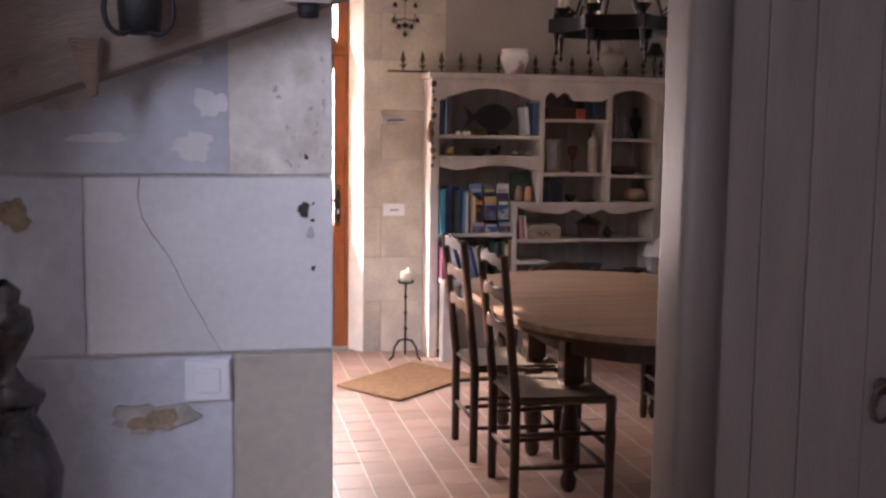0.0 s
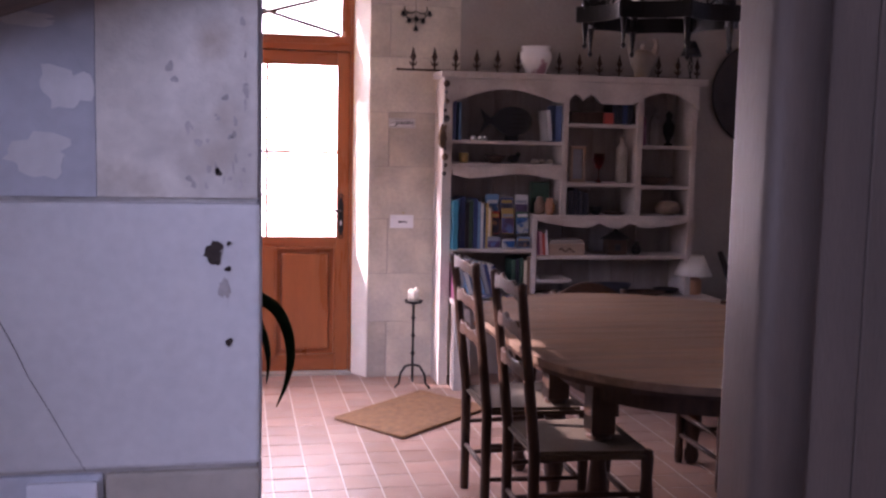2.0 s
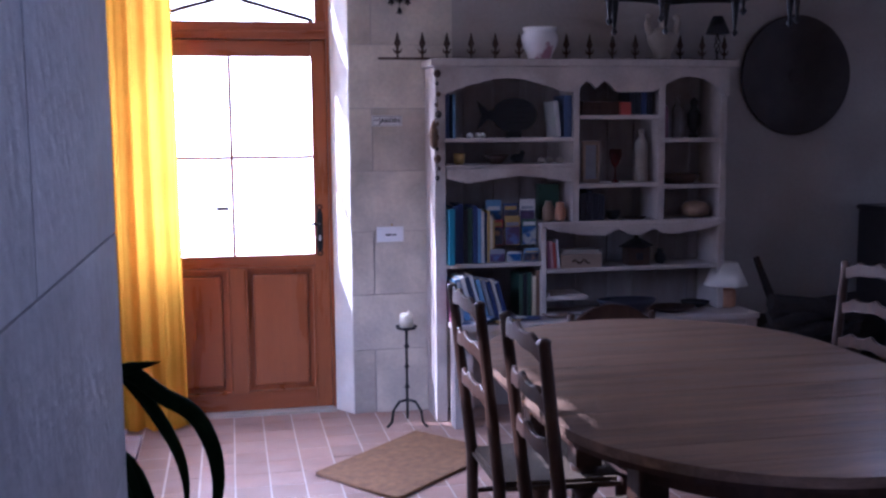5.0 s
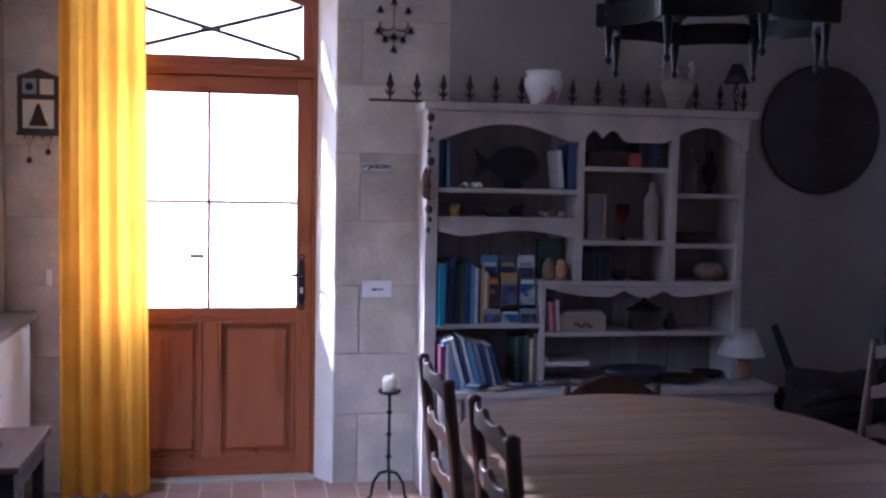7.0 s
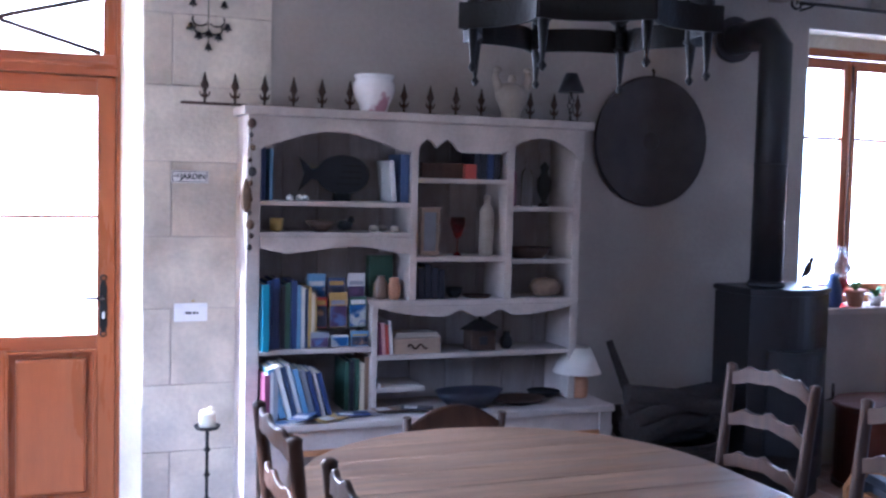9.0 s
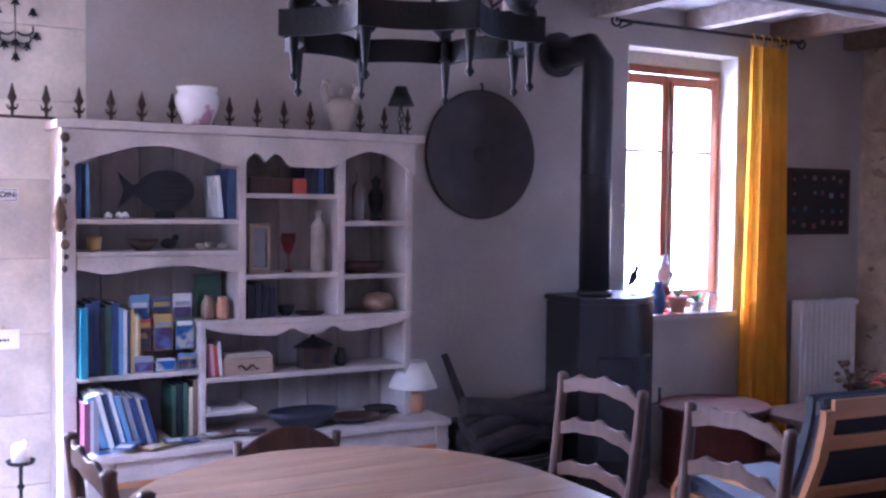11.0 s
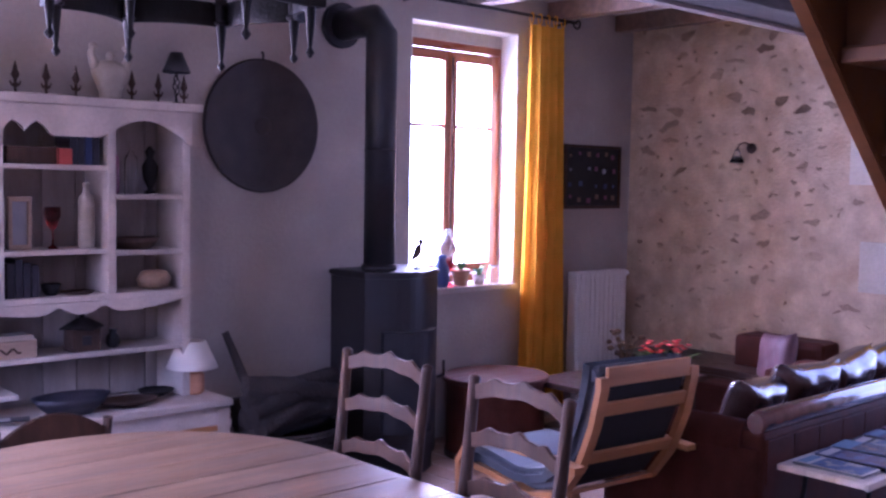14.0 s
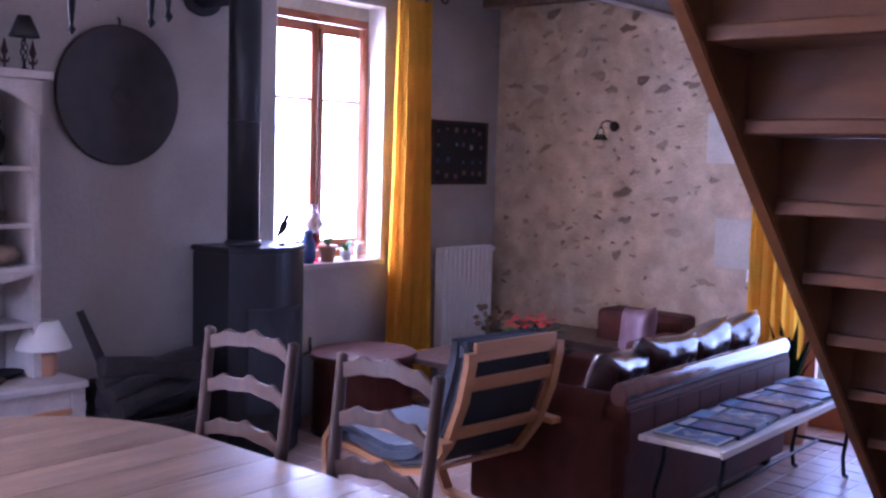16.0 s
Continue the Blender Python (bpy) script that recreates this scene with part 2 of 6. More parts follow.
RED_PETAL = material("red_petal", (0.55, 0.045, 0.025), 0.5, vary=0.25, scale=20, fine=80)
DRY_STEM = material("dried_stem", (0.16, 0.10, 0.055), 0.9, vary=0.3, scale=20, fine=80)
BARK = material("firewood_bark", (0.026, 0.018, 0.014), 0.95, vary=0.5, scale=14, fine=60, bump=0.9)
RED_GLASS = clear("red_glass", (0.45, 0.03, 0.03), 0.05)
CLEAR_GLASS = clear("clear_glass")
BULB_GLASS = clear("frosted_glass", (0.92, 0.95, 0.95), 0.25)
BLACK = material("black_card", (0.010, 0.010, 0.013), 0.6, vary=0.2, scale=8, fine=60, bump=0.02)
INK = material("dark_ink", (0.010, 0.010, 0.016), 0.8, vary=0.1, bump=0.0)
GARDEN = material("garden_gravel", (0.52, 0.49, 0.42), 0.95, vary=0.3, scale=2, fine=30, bump=0.4)
BOOKS = {}
for hue, rgb in {"teal": (0.03, 0.20, 0.28), "navy": (0.03, 0.05, 0.14), "blue": (0.06, 0.095, 0.20), "white": (0.58, 0.57, 0.55), "ochre": (0.42, 0.28, 0.08),
                 "green": (0.045, 0.10, 0.065), "plum": (0.20, 0.06, 0.11), "grey": (0.26, 0.27, 0.30), "pink": (0.52, 0.30, 0.30), "red": (0.40, 0.06, 0.04),
                 "cream": (0.62, 0.54, 0.38), "brown": (0.20, 0.12, 0.07), "sky": (0.14, 0.27, 0.42), "black": (0.02, 0.02, 0.03)}.items():
    BOOKS[hue] = material("paper_" + hue, rgb, 0.45, vary=0.12, scale=14, fine=70, bump=0.02)
PRINTS = [material("printed_photo_sea", (0.03, 0.12, 0.32), 0.35, vary=0.4, scale=30, fine=120, bump=0.0, second=(0.45, 0.45, 0.42), mask=(0.5, 0.6), per_piece=0.3),
          material("printed_photo_field", (0.05, 0.06, 0.10), 0.35, vary=0.4, scale=34, fine=120, bump=0.0, second=(0.40, 0.22, 0.12), mask=(0.52, 0.62), per_piece=0.3),
          material("printed_photo_street", (0.09, 0.05, 0.12), 0.35, vary=0.4, scale=28, fine=120, bump=0.0, second=(0.10, 0.16, 0.34), mask=(0.48, 0.6), per_piece=0.3)]


# ---- shaping ----
def box(bm, x0, x1, y0, y1, z0, z1, bevel=0.0, m=None):
    made = bmesh.ops.create_cube(bm, size=1.0)["verts"]
    fit_to = Matrix.Translation(((x0 + x1) / 2, (y0 + y1) / 2, (z0 + z1) / 2)) @ Matrix.Diagonal((abs(x1 - x0), abs(y1 - y0), abs(z1 - z0), 1))
    bmesh.ops.transform(bm, matrix=(m or Matrix()) @ fit_to, verts=made)
    if bevel:
        edges = list({e for v in made for e in v.link_edges})
        bmesh.ops.bevel(bm, geom=edges, offset=bevel, segments=2, affect="EDGES", profile=0.6)
    return bm


def block(x0, x1, y0, y1, z0, z1, bevel=0.0, m=None):
    return box(bmesh.new(), x0, x1, y0, y1, z0, z1, bevel, m)


def rings(bm, loops, closed=False, caps=True):
    """Skin over loops of points, each of the same count."""
    rows = [[bm.verts.new(p) for p in loop] for loop in loops]
    count = len(rows[0])
    pairs = list(zip(rows, rows[1:])) + ([(rows[-1], rows[0])] if closed else [])
    for a, b in pairs:
        for i in range(count):
            j = (i + 1) % count
            bm.faces.new((a[i], a[j], b[j], b[i])).smooth = True
    if caps and not closed:
        bm.faces.new(rows[0][::-1])
        bm.faces.new(rows[-1])
    return bm


def lathe(bm, profile, at=(0, 0, 0), seg=20, m=None, squash=1.0):
    m = m or Matrix()
    loops = []
    for r, z in profile:
        r = max(r, 0.0005)
        loops.append([m @ (Vector(at) + Vector((r * math.cos(a), r * squash * math.sin(a), z))) for a in (i * math.tau / seg for i in range(seg))])
    rings(bm, loops)
    return bm


def tube(bm, points, radius, seg=8, closed=False):
    """A round bar along points; radius a number or one for each point."""
    pts = [Vector(p) for p in points]
    radii = radius if isinstance(radius, (list, tuple)) else [radius] * len(pts)
    loops, side = [], None
    for i, p in enumerate(pts):
        a = pts[i - 1] if i or closed else pts[0]
        b = pts[(i + 1) % len(pts)] if i < len(pts) - 1 or closed else pts[-1]
        way = (b - a).normalized()
        if side is None:
            side = way.orthogonal().normalized()
        side = (side - way * side.dot(way)).normalized()
        up = way.cross(side)
        loops.append([p + radii[i] * (math.cos(q) * side + math.sin(q) * up) for q in (j * math.tau / seg for j in range(seg))])
    return rings(bm, loops, closed)


def prism(bm, outline, lo, hi, plane="xz", bevel=0.0):
    """A flat outline given thickness across its plane."""
    order = {"xz": lambda u, v, w: (u, w, v), "xy": lambda u, v, w: (u, v, w), "yz": lambda u, v, w: (w, u, v)}[plane]
    a = [bm.verts.new(order(u, v, lo)) for u, v in outline]
    b = [bm.verts.new(order(u, v, hi)) for u, v in outline]
    made = [bm.faces.new(a), bm.faces.new(b[::-1])]
    for i in range(len(a)):
        j = (i + 1) % len(a)
        made.append(bm.faces.new((a[j], a[i], b[i], b[j])))
    bmesh.ops.recalc_face_normals(bm, faces=made)
    if bevel:
        edges = [e for f in made[:2] for e in f.edges]
        bmesh.ops.bevel(bm, geom=edges, offset=bevel, segments=2, affect="EDGES")
    return bm


def ball(bm, at, r, scale=(1, 1, 1), seg=14, m=None):
    made = bmesh.ops.create_uvsphere(bm, u_segments=seg, v_segments=max(6, seg // 2 + 2), radius=r)["verts"]
    bmesh.ops.transform(bm, matrix=Matrix.Translation(at) @ (m or Matrix()) @ Matrix.Diagonal((*scale, 1)), verts=made)
    for f in {f for v in made for f in v.link_faces}:
        f.smooth = True
    return bm


def mesh_of(name, bm, mat):
    data = bpy.data.meshes.new(name)
    bmesh.ops.recalc_face_normals(bm, faces=bm.faces)
    bm.to_mesh(data)
    bm.free()
    data.materials.append(mat)
    return data


def part(name, bm, mat, parent, label=""):
    ob = new(name, mesh_of(name, bm, mat))
    ob.parent = parent
    return tagged(ob, label)


def piece(name, data, parent, m=None):
    """One more piece on shared mesh data."""
    ob = new(name, data)
    ob.parent = parent
    if m is not None:
        ob.matrix_basis = m
    return ob


def thing(name, label, category, m=None, group=""):
    ob = new(name)
    ob.empty_display_size = 0.1
    ob.matrix_basis = m or Matrix()
    return tagged(ob, label, category, group)


def solid(name, bm, mat, label, category, group="", m=None):
    """A thing of one mesh."""
    ob = new(name, mesh_of(name, bm, mat))
    ob.matrix_basis = m or Matrix()
    return tagged(ob, label, category, group)


def structure(name, bm, mat, label="", category=""):
    return tagged(new(name, mesh_of(name, bm, mat)), label, category, kind="structure")


def arc(cx, cy, r, a0, a1, n):
    return [(cx + r * math.cos(radians(a0 + (a1 - a0) * i / n)), cy + r * math.sin(radians(a0 + (a1 - a0) * i / n))) for i in range(n + 1)]


rnd = random.Random(7)


# ---- the room: back wall with the garden door and the window ----
BACK, LEFT, RIGHT, CEIL = 7.15, -0.22, 7.14, 2.80
bm = bmesh.new()
for x0, x1, z0, z1 in [(-0.9, 0.08, 0, CEIL), (1.35, 5.02, 0, CEIL), (5.93, 7.7, 0, CEIL), (0.08, 1.35, 2.72, CEIL), (5.02, 5.93, 0, 0.90), (5.02, 5.93, 2.56, CEIL)]:
    box(bm, x0, x1, BACK, BACK + 0.22, z0, z1)
wall_north = structure("wall_north", bm, PLASTER, "rough cream lime plaster wall with stone door jambs", "wall")

# splayed door reveal: plastered cheeks that narrow towards the door
# sunlight on the cheeks comes partly from their bright colour
bm = bmesh.new()
prism(bm, [(1.352, BACK - 0.002), (1.352, BACK + 0.215), (1.262, BACK + 0.215), (1.262, BACK + 0.13), (1.347, BACK - 0.004)], 0, 2.72, "xy")
prism(bm, [(0.078, BACK - 0.002), (0.078, BACK + 0.215), (0.165, BACK + 0.215), (0.165, BACK + 0.13), (0.085, BACK - 0.004)], 0, 2.72, "xy")
structure("reveal", bm, REVEAL_SUNLIT, "stone door reveal splayed towards the room, coloured pale as if sunlit", "door reveal")

# opening from y 4.81 to 5.75 is added unseen, lets sun reach the table
bm = bmesh.new()
for z0, z1, y0, y1 in [(0, CEIL, 1.0, 3.2), (0, CEIL, 6.62, 7.15), (0, 0.98, 4.81, 6.62), (2.28, CEIL, 5.75, 6.62), (2.64, CEIL, 4.81, 5.75), (0, CEIL, 3.2, 4.81)]:
    box(bm, LEFT - 0.45, LEFT, y0, y1, z0, z1)
wall_west = structure("wall_west", bm, LIMESTONE, "pale stone side wall with a window", "wall")

bm = bmesh.new()
for y0, y1, z0, z1 in [(4.88, 7.15, 0, CEIL), (2.0, 3.45, 0, CEIL), (3.45, 4.88, 2.2, CEIL)]:
    box(bm, RIGHT, RIGHT + 0.42, y0, y1, z0, z1)
wall_east = structure("wall_east", bm, RUBBLE_MORTAR, "bare rubble stone wall in sandy mortar", "wall")

structure("ceiling", block(-0.9, 7.7, 2.4, BACK + 0.22, CEIL, CEIL + 0.2), CEIL_WHITE, "white board ceiling above dark joists", "ceiling")
structure("ceiling_passage", block(-0.9, 3.0, -1.5, 2.4, 2.55, 2.75), CEIL_WHITE, "plain ceiling of the passage", "ceiling")
beam = structure("ceiling_beam", block(3.3, RIGHT, 5.24, 5.55, 2.50, 2.797, 0.012), BEAM_OAK, "heavy old oak ceiling beam", "beam")
part("chamfer", block(3.3, RIGHT - 0.003, 5.500, 5.572, 2.482, 2.512, 0.006), TIMBER, beam, "pale worn edge of the beam")
for x in (4.0, 4.72, 5.46, 6.2, 6.92):
    structure("ceiling_joist", block(x, x + 0.10, 5.56, BACK - 0.003, 2.68, 2.797, 0.006), OAK if x > 6 else OAK_PALE, "squared oak joist carrying the ceiling", "joist")

# floor
structure("floor", block(-0.9, 7.7, -1.5, 7.6, -0.12, -0.0022), GROUT, "worn terracotta tiles on the floor", "floor")
floor = bpy.data.objects["floor"]

# ---- passage: thick stone wall, plank partition ----
WALL0, WALL1, JAMB = 1.92, 2.98, 0.555
bm = bmesh.new()
box(bm, LEFT - 0.7, JAMB, WALL0 + 0.007, WALL1, 0, CEIL)
wall_south = structure("wall_south", bm, MORTAR, "thick wall of dressed stone between passage and room", "wall")
bm = bmesh.new()
box(bm, JAMB, 1.527, 2.1, 2.40, 2.25, 2.549)
structure("lintel", bm, OAK, "oak lintel over the opening", "lintel")
for x0, x1, z0, z1, d in [(-0.9, 0.3758, 1.440, 1.86, 0.0), (0.3762, JAMB, 1.440, 1.86, 0.0008), (0.1332, JAMB + 0.003, 1.124, 1.434, 0.004), (-0.42, 0.131, 1.124, 1.434, -0.003), (0.3815, JAMB + 0.003, 0.70, 1.118, 0.002),
                          (-0.9, 0.379, 0.70, 1.118, -0.002), (-0.9, -0.426, 1.124, 1.434, 0.0), (-0.3, JAMB, 0.0, 0.694, 0.001), (-0.9, JAMB, 1.866, 2.55, 0.0)]:
    part("stone", block(x0, x1, WALL0 - d, WALL0 + 0.03, z0, z1, 0.0012 if z0 == 1.440 else 0.005), CREAM_WASH if z0 == 1.440 and x0 > 0.3 else LIME if (x0 > 0.1 and z0 > 1.1) else LIMESTONE if (x0 > 0.3 and z0 > 0.6) else PASSAGE_STONE, wall_south)
for y0, y1, z0, z1 in [(1.951, 2.4, 1.436, 1.98), (2.402, 2.97, 1.436, 1.98), (1.951, 2.2, 1.1215, 1.4345), (2.202, 2.97, 1.1215, 1.4345), (1.951, 2.55, 0.7, 1.120), (2.552, 2.97, 0.7, 1.120), (1.951, 2.97, 0, 0.694), (1.951, 2.97, 1.985, 2.7)]:
    part("stone", block(JAMB - 0.02, JAMB + 0.006, y0, y1, z0, z1, 0.0015), PASSAGE_STONE, wall_south)


def blotch(cx, cz, rx, rz, depth, seed, sides=26):
    """A thin scar with a ragged outline, on a wall that faces the passage."""
    r = random.Random(seed)
    k = [r.uniform(0, 6.28) for _ in range(4)]
    def reach(a):
        return 0.82 + 0.16 * math.sin(2 * a + k[0]) + 0.12 * math.sin(3 * a + k[1]) + 0.09 * math.sin(7 * a + k[2]) + 0.06 * math.sin(11 * a + k[3])
    pts = [(cx + rx * math.cos(a) * reach(a), cz + rz * math.sin(a) * reach(a)) for a in (i * math.tau / sides for i in range(sides))]
    return prism(bmesh.new(), pts, WALL0 - depth, WALL0 + 0.01)


# the first mark stands for a hole, its dark inside put in the colour
SCAR_LIST = [(0.505, 1.377, 0.014, 0.014, SCARS, 6), (0.522, 1.272, 0.005, 0.005, SCARS, 2), (0.521, 1.358, 0.004, 0.004, SCARS, 21), (0.522, 1.388, 0.003, 0.003, SCARS, 22), (0.517, 1.335, 0.007, 0.016, STAIN, 3), (0.24, 1.01, 0.075, 0.036, STAIN, 4), (0.245, 1.006, 0.050, 0.022, OCHRE, 43),
             (0.02, 1.37, 0.035, 0.028, OCHRE, 5), (0.315, 1.487, 0.045, 0.026, LIME, 6), (0.345, 1.562, 0.030, 0.032, LIME, 7), (0.16, 1.50, 0.05, 0.012, LIME, 18), (0.30, 1.635, 0.05, 0.008, LIME, 19), (0.262, 1.60, 0.012, 0.016, STAIN, 8), (0.51, 1.47, 0.005, 0.005, SCARS, 10), (0.10, 1.565, 0.05, 0.028, STAIN, 14)]
specks = random.Random(31)
for k in range(34):
    SCAR_LIST.append((0.525 + specks.gauss(0, 0.016) - (0.05 if k % 4 == 0 else 0), 1.452 + abs(specks.gauss(0, 0.09)), specks.uniform(0.0012, 0.005), specks.uniform(0.002, 0.008), STAIN, 60 + k))
for cx, cz, rx, rz, mat, seed in SCAR_LIST:
    if cx + rx < JAMB - 0.002:
        part("scar", blotch(cx, cz, rx, rz, 0.0016 if cz > 1.44 else 0.0052 if mat in (LIME, STAIN) else 0.006, seed), mat, wall_south)
crack = [(0.225, 1.432), (0.222, 1.40), (0.228, 1.365), (0.245, 1.335), (0.27, 1.30), (0.285, 1.27), (0.30, 1.235), (0.322, 1.195), (0.345, 1.15), (0.36, 1.124)]
part("crack", tube(bmesh.new(), [(x, WALL0 - 0.004, z) for x, z in crack], [0.0009, 0.0008, 0.0007, 0.0009, 0.0006, 0.0007, 0.0005, 0.0006, 0.0004, 0.0003], 5), SCARS, wall_south)

switch = thing("light_switch", "white plastic light switch on the stone wall", "switch", pose(0.335, WALL0 - 0.004, 1.076))
part("plate", block(-0.039, 0.039, -0.010, 0.0, -0.037, 0.037, 0.004), WHITE_PLASTIC, switch)
part("rocker", block(-0.022, 0.022, -0.015, -0.008, -0.022, 0.022, 0.003), WHITE_PLASTIC, switch)

# sloping timber under the passage stair, with old ironwork hung on it
SLOPE = math.atan2(0.20, 0.55)
timber_at = Matrix.Translation((0.0, 1.80, 1.532)) @ Matrix.Rotation(-SLOPE, 4, "Y")
timber = thing("sloping_timber", "sloping old oak timber against the stone wall", "beam", timber_at)
part("timber_body", block(-1.0, 0.66, 0.0, 0.115, 0.0, 0.20, 0.008), TIMBER, timber)
for x, z in ((0.07, 0.045), (0.30, 0.15), (0.44, 0.05)):
    part("peg", tube(bmesh.new(), [(x, -0.006, z), (x, 0.02, z)], [0.008, 0.009], 8), OAK, timber, "dark oak peg")
solid("timber_block", block(-0.55, 0.16, 0.02, 0.11, 0.204, 0.40, 0.006), OAK, "dark wooden block above the sloping timber", "timber", m=timber_at)
post = thing("timber_post", "short oak post with an iron bolt at its foot", "post", pose(0.503, 1.775, 1.72))
part("post_body", block(-0.038, 0.038, 0.0, 0.022, 0.0, 0.5, 0.006), OAK_PALE, post)
part("nut", lathe(bmesh.new(), [(0.016, -0.022), (0.018, -0.012), (0.018, -0.001)], (0, 0.011, 0), 6), IRON, post)
solid("wooden_wedge", prism(bmesh.new(), [(-0.028, 0.07), (0.022, 0.075), (0.014, -0.015), (0.004, -0.02)], 0, 0.03, bevel=0.003), OAK, "dark wooden wedge driven into the timber", "wedge",
      m=pose(0.160, 1.768, 1.582))
lamp_iron = thing("iron_lantern", "black iron lantern with two ring handles, hung on the timber", "lantern", pose(0.245, 1.71, 1.70))
part("lantern_body", lathe(bmesh.new(), [(0.012, -0.045), (0.030, -0.04), (0.033, 0.0), (0.028, 0.03), (0.034, 0.04), (0.036, 0.12), (0.02, 0.16)], (0, 0, 0), 16), IRON, lamp_iron)
for s in (-1, 1):
    part("ring_handle", tube(bmesh.new(), [(s * 0.026 + 0.024 * math.cos(a), -0.02, -0.01 + 0.036 * math.sin(a)) for a in (i * math.tau / 18 for i in range(18))], 0.004, 6, True), IRON, lamp_iron)

jug = thing("pewter_jug", "dark pewter coffee jug with a spiked lid on a wall shelf", "jug", pose(0.028, 1.78, 0.78, rz=150))
part("jug_body", lathe(bmesh.new(), [(0.05, 0.0), (0.055, 0.02), (0.045, 0.05), (0.075, 0.12), (0.082, 0.19), (0.06, 0.25), (0.042, 0.28), (0.05, 0.30)], (0, 0, 0), 22), PEWTER, jug)
part("lid", lathe(bmesh.new(), [(0.055, 0.302), (0.06, 0.315), (0.03, 0.335), (0.014, 0.36), (0.03, 0.39), (0.045, 0.42), (0.04, 0.45), (0.022, 0.46), (0.026, 0.48), (0.004, 0.50)], (0, 0, 0), 9), PEWTER, jug)
part("jug_handle", tube(bmesh.new(), [(0.055, 0, 0.27), (0.10, 0, 0.255), (0.125, 0, 0.19), (0.11, 0, 0.11), (0.07, 0, 0.08)], 0.008, 8), PEWTER, jug)
shelf = thing("wall_shelf", "small dark wooden shelf on the stone wall", "shelf", pose(0.03, 1.78, 0.78))
part("board", block(-0.2, 0.15, -0.1, 0.136, -0.03, -0.001, 0.004), OAK, shelf)
part("bracket", block(-0.03, 0.0, -0.06, 0.135, -0.13, -0.032, 0.004), OAK, shelf)

# plank partition and its rounded post
partition = structure("wall_partition", block(1.53, 2.998, 2.49, 2.598, 0, 2.55), GREYPLANK, "grey-washed plank partition beside the opening", "partition")
bm = bmesh.new()
section = arc(1.535, 2.485, 0.035, 180, 270, 6) + [(1.60, 2.45), (1.60, 2.63)] + arc(1.535, 2.595, 0.035, 90, 180, 6)
prism(bm, section, 0, 2.55, "xy")
for f in bm.faces:
    f.smooth = len(f.verts) == 4
part("rounded_post", bm, GREYPLANK, partition, "rounded grey-washed post, worn along its edge")
x = 1.602
for w in (0.115, 0.135, 0.19, 0.16, 0.21, 0.15, 0.18, 0.2):
    part("plank", block(x, x + w - 0.0025, 2.468 - rnd.uniform(0, 0.003), 2.492, 0, 2.55, 0.004), GREYPLANK, partition)
    x += w
pull = thing("ring_pull", "dark iron ring pull on the plank partition", "handle", pose(2.085, 2.462, 0.86))
part("pull_plate", lathe(bmesh.new(), [(0.022, 0.0), (0.024, 0.004), (0.012, 0.010)], (0, 0, 0), 14, Matrix.Rotation(radians(90), 4, "X")), RUST, pull)
part("ring", tube(bmesh.new(), [(0.034 * math.cos(a), -0.014 - 0.006 * math.sin(a), -0.045 + 0.05 * math.sin(a)) for a in (i * math.tau / 20 for i in range(20))], 0.006, 7, True), RUST, pull)

# passage shell behind the way in
# gap at y 0 to 0.9 is added out of view for the fill lamp
bm = bmesh.new()
for y0, y1, z0, z1 in [(-1.5, 0.0, 0, 2.6), (0.9, 1.92, 0, 2.6), (0.0, 0.9, 0, 1.45), (0.0, 0.9, 2.35, 2.6)]:
    box(bm, -0.75, -0.6, y0, y1, z0, z1)
box(bm, 2.9, 3.05, -1.5, 2.49, 0, 2.6)
box(bm, -0.75, 3.05, -1.6, -1.45, 0, 2.6)
structure("wall_passage", bm, PASSAGE_STONE, "plain whitewashed passage walls", "wall")

structure("wall_stair", block(3.0, 7.7, 2.40, 2.62, 0, CEIL), PLASTER, "plain plastered wall behind the stair", "wall")
structure("wall_over_opening", block(-0.92, 3.0, 2.405, 2.60, 2.552, CEIL + 0.1), PLASTER, "plain wall above the opening", "wall")

# outdoors: bright gravel court
structure("ground", block(-40, 40, 7.40, 60, -0.2, -0.06), GARDEN, "sunlit gravel court outside the door", "ground")

# ---- garden door ----
DY = 7.285
door = structure("door_1", block(0.165, 0.225, DY, DY + 0.06, 0.0, 2.70, 0.004), MAHOGANY, "varnished red-brown wooden garden door with glass panes", "door")
part("threshold", block(0.166, 1.261, DY - 0.06, DY + 0.07, -0.012, 0.018, 0.004), LIMESTONE, door, "worn stone threshold")
part("frame_post", block(1.245, 1.262, DY - 0.01, DY + 0.06, 0.0, 2.70, 0.003), MAHOGANY, door)
part("transom_rail", block(0.225, 1.245, DY - 0.012, DY + 0.06, 2.065, 2.16, 0.006), MAHOGANY_H, door)
part("transom_ledge", block(0.225, 1.245, DY - 0.022, DY - 0.008, 2.105, 2.125, 0.004), MAHOGANY_H, door)
part("top_rail", prism(bmesh.new(), [(0.225, 2.70), (1.245, 2.70), (1.245, 2.425)] + [(1.185 - 0.90 * i / 20, 2.425 + 0.085 * (1 - (2 * i / 20 - 1) ** 2)) for i in range(21)] + [(0.225, 2.425)], DY, DY + 0.06, bevel=0.004), MAHOGANY_H, door)
for x0, x1 in ((0.225, 0.285), (1.185, 1.245)):
    part("transom_stile", block(x0, x1, DY + 0.002, DY + 0.05, 2.16, 2.428, 0.004), MAHOGANY, door)
part("door_stop", block(1.232, 1.2615, DY + 0.0465, DY + 0.066, 0.018, 2.064), MAHOGANY, door)
part("door_stop", block(0.226, 1.2615, DY + 0.0465, DY + 0.058, 2.045, 2.085), MAHOGANY_H, door)
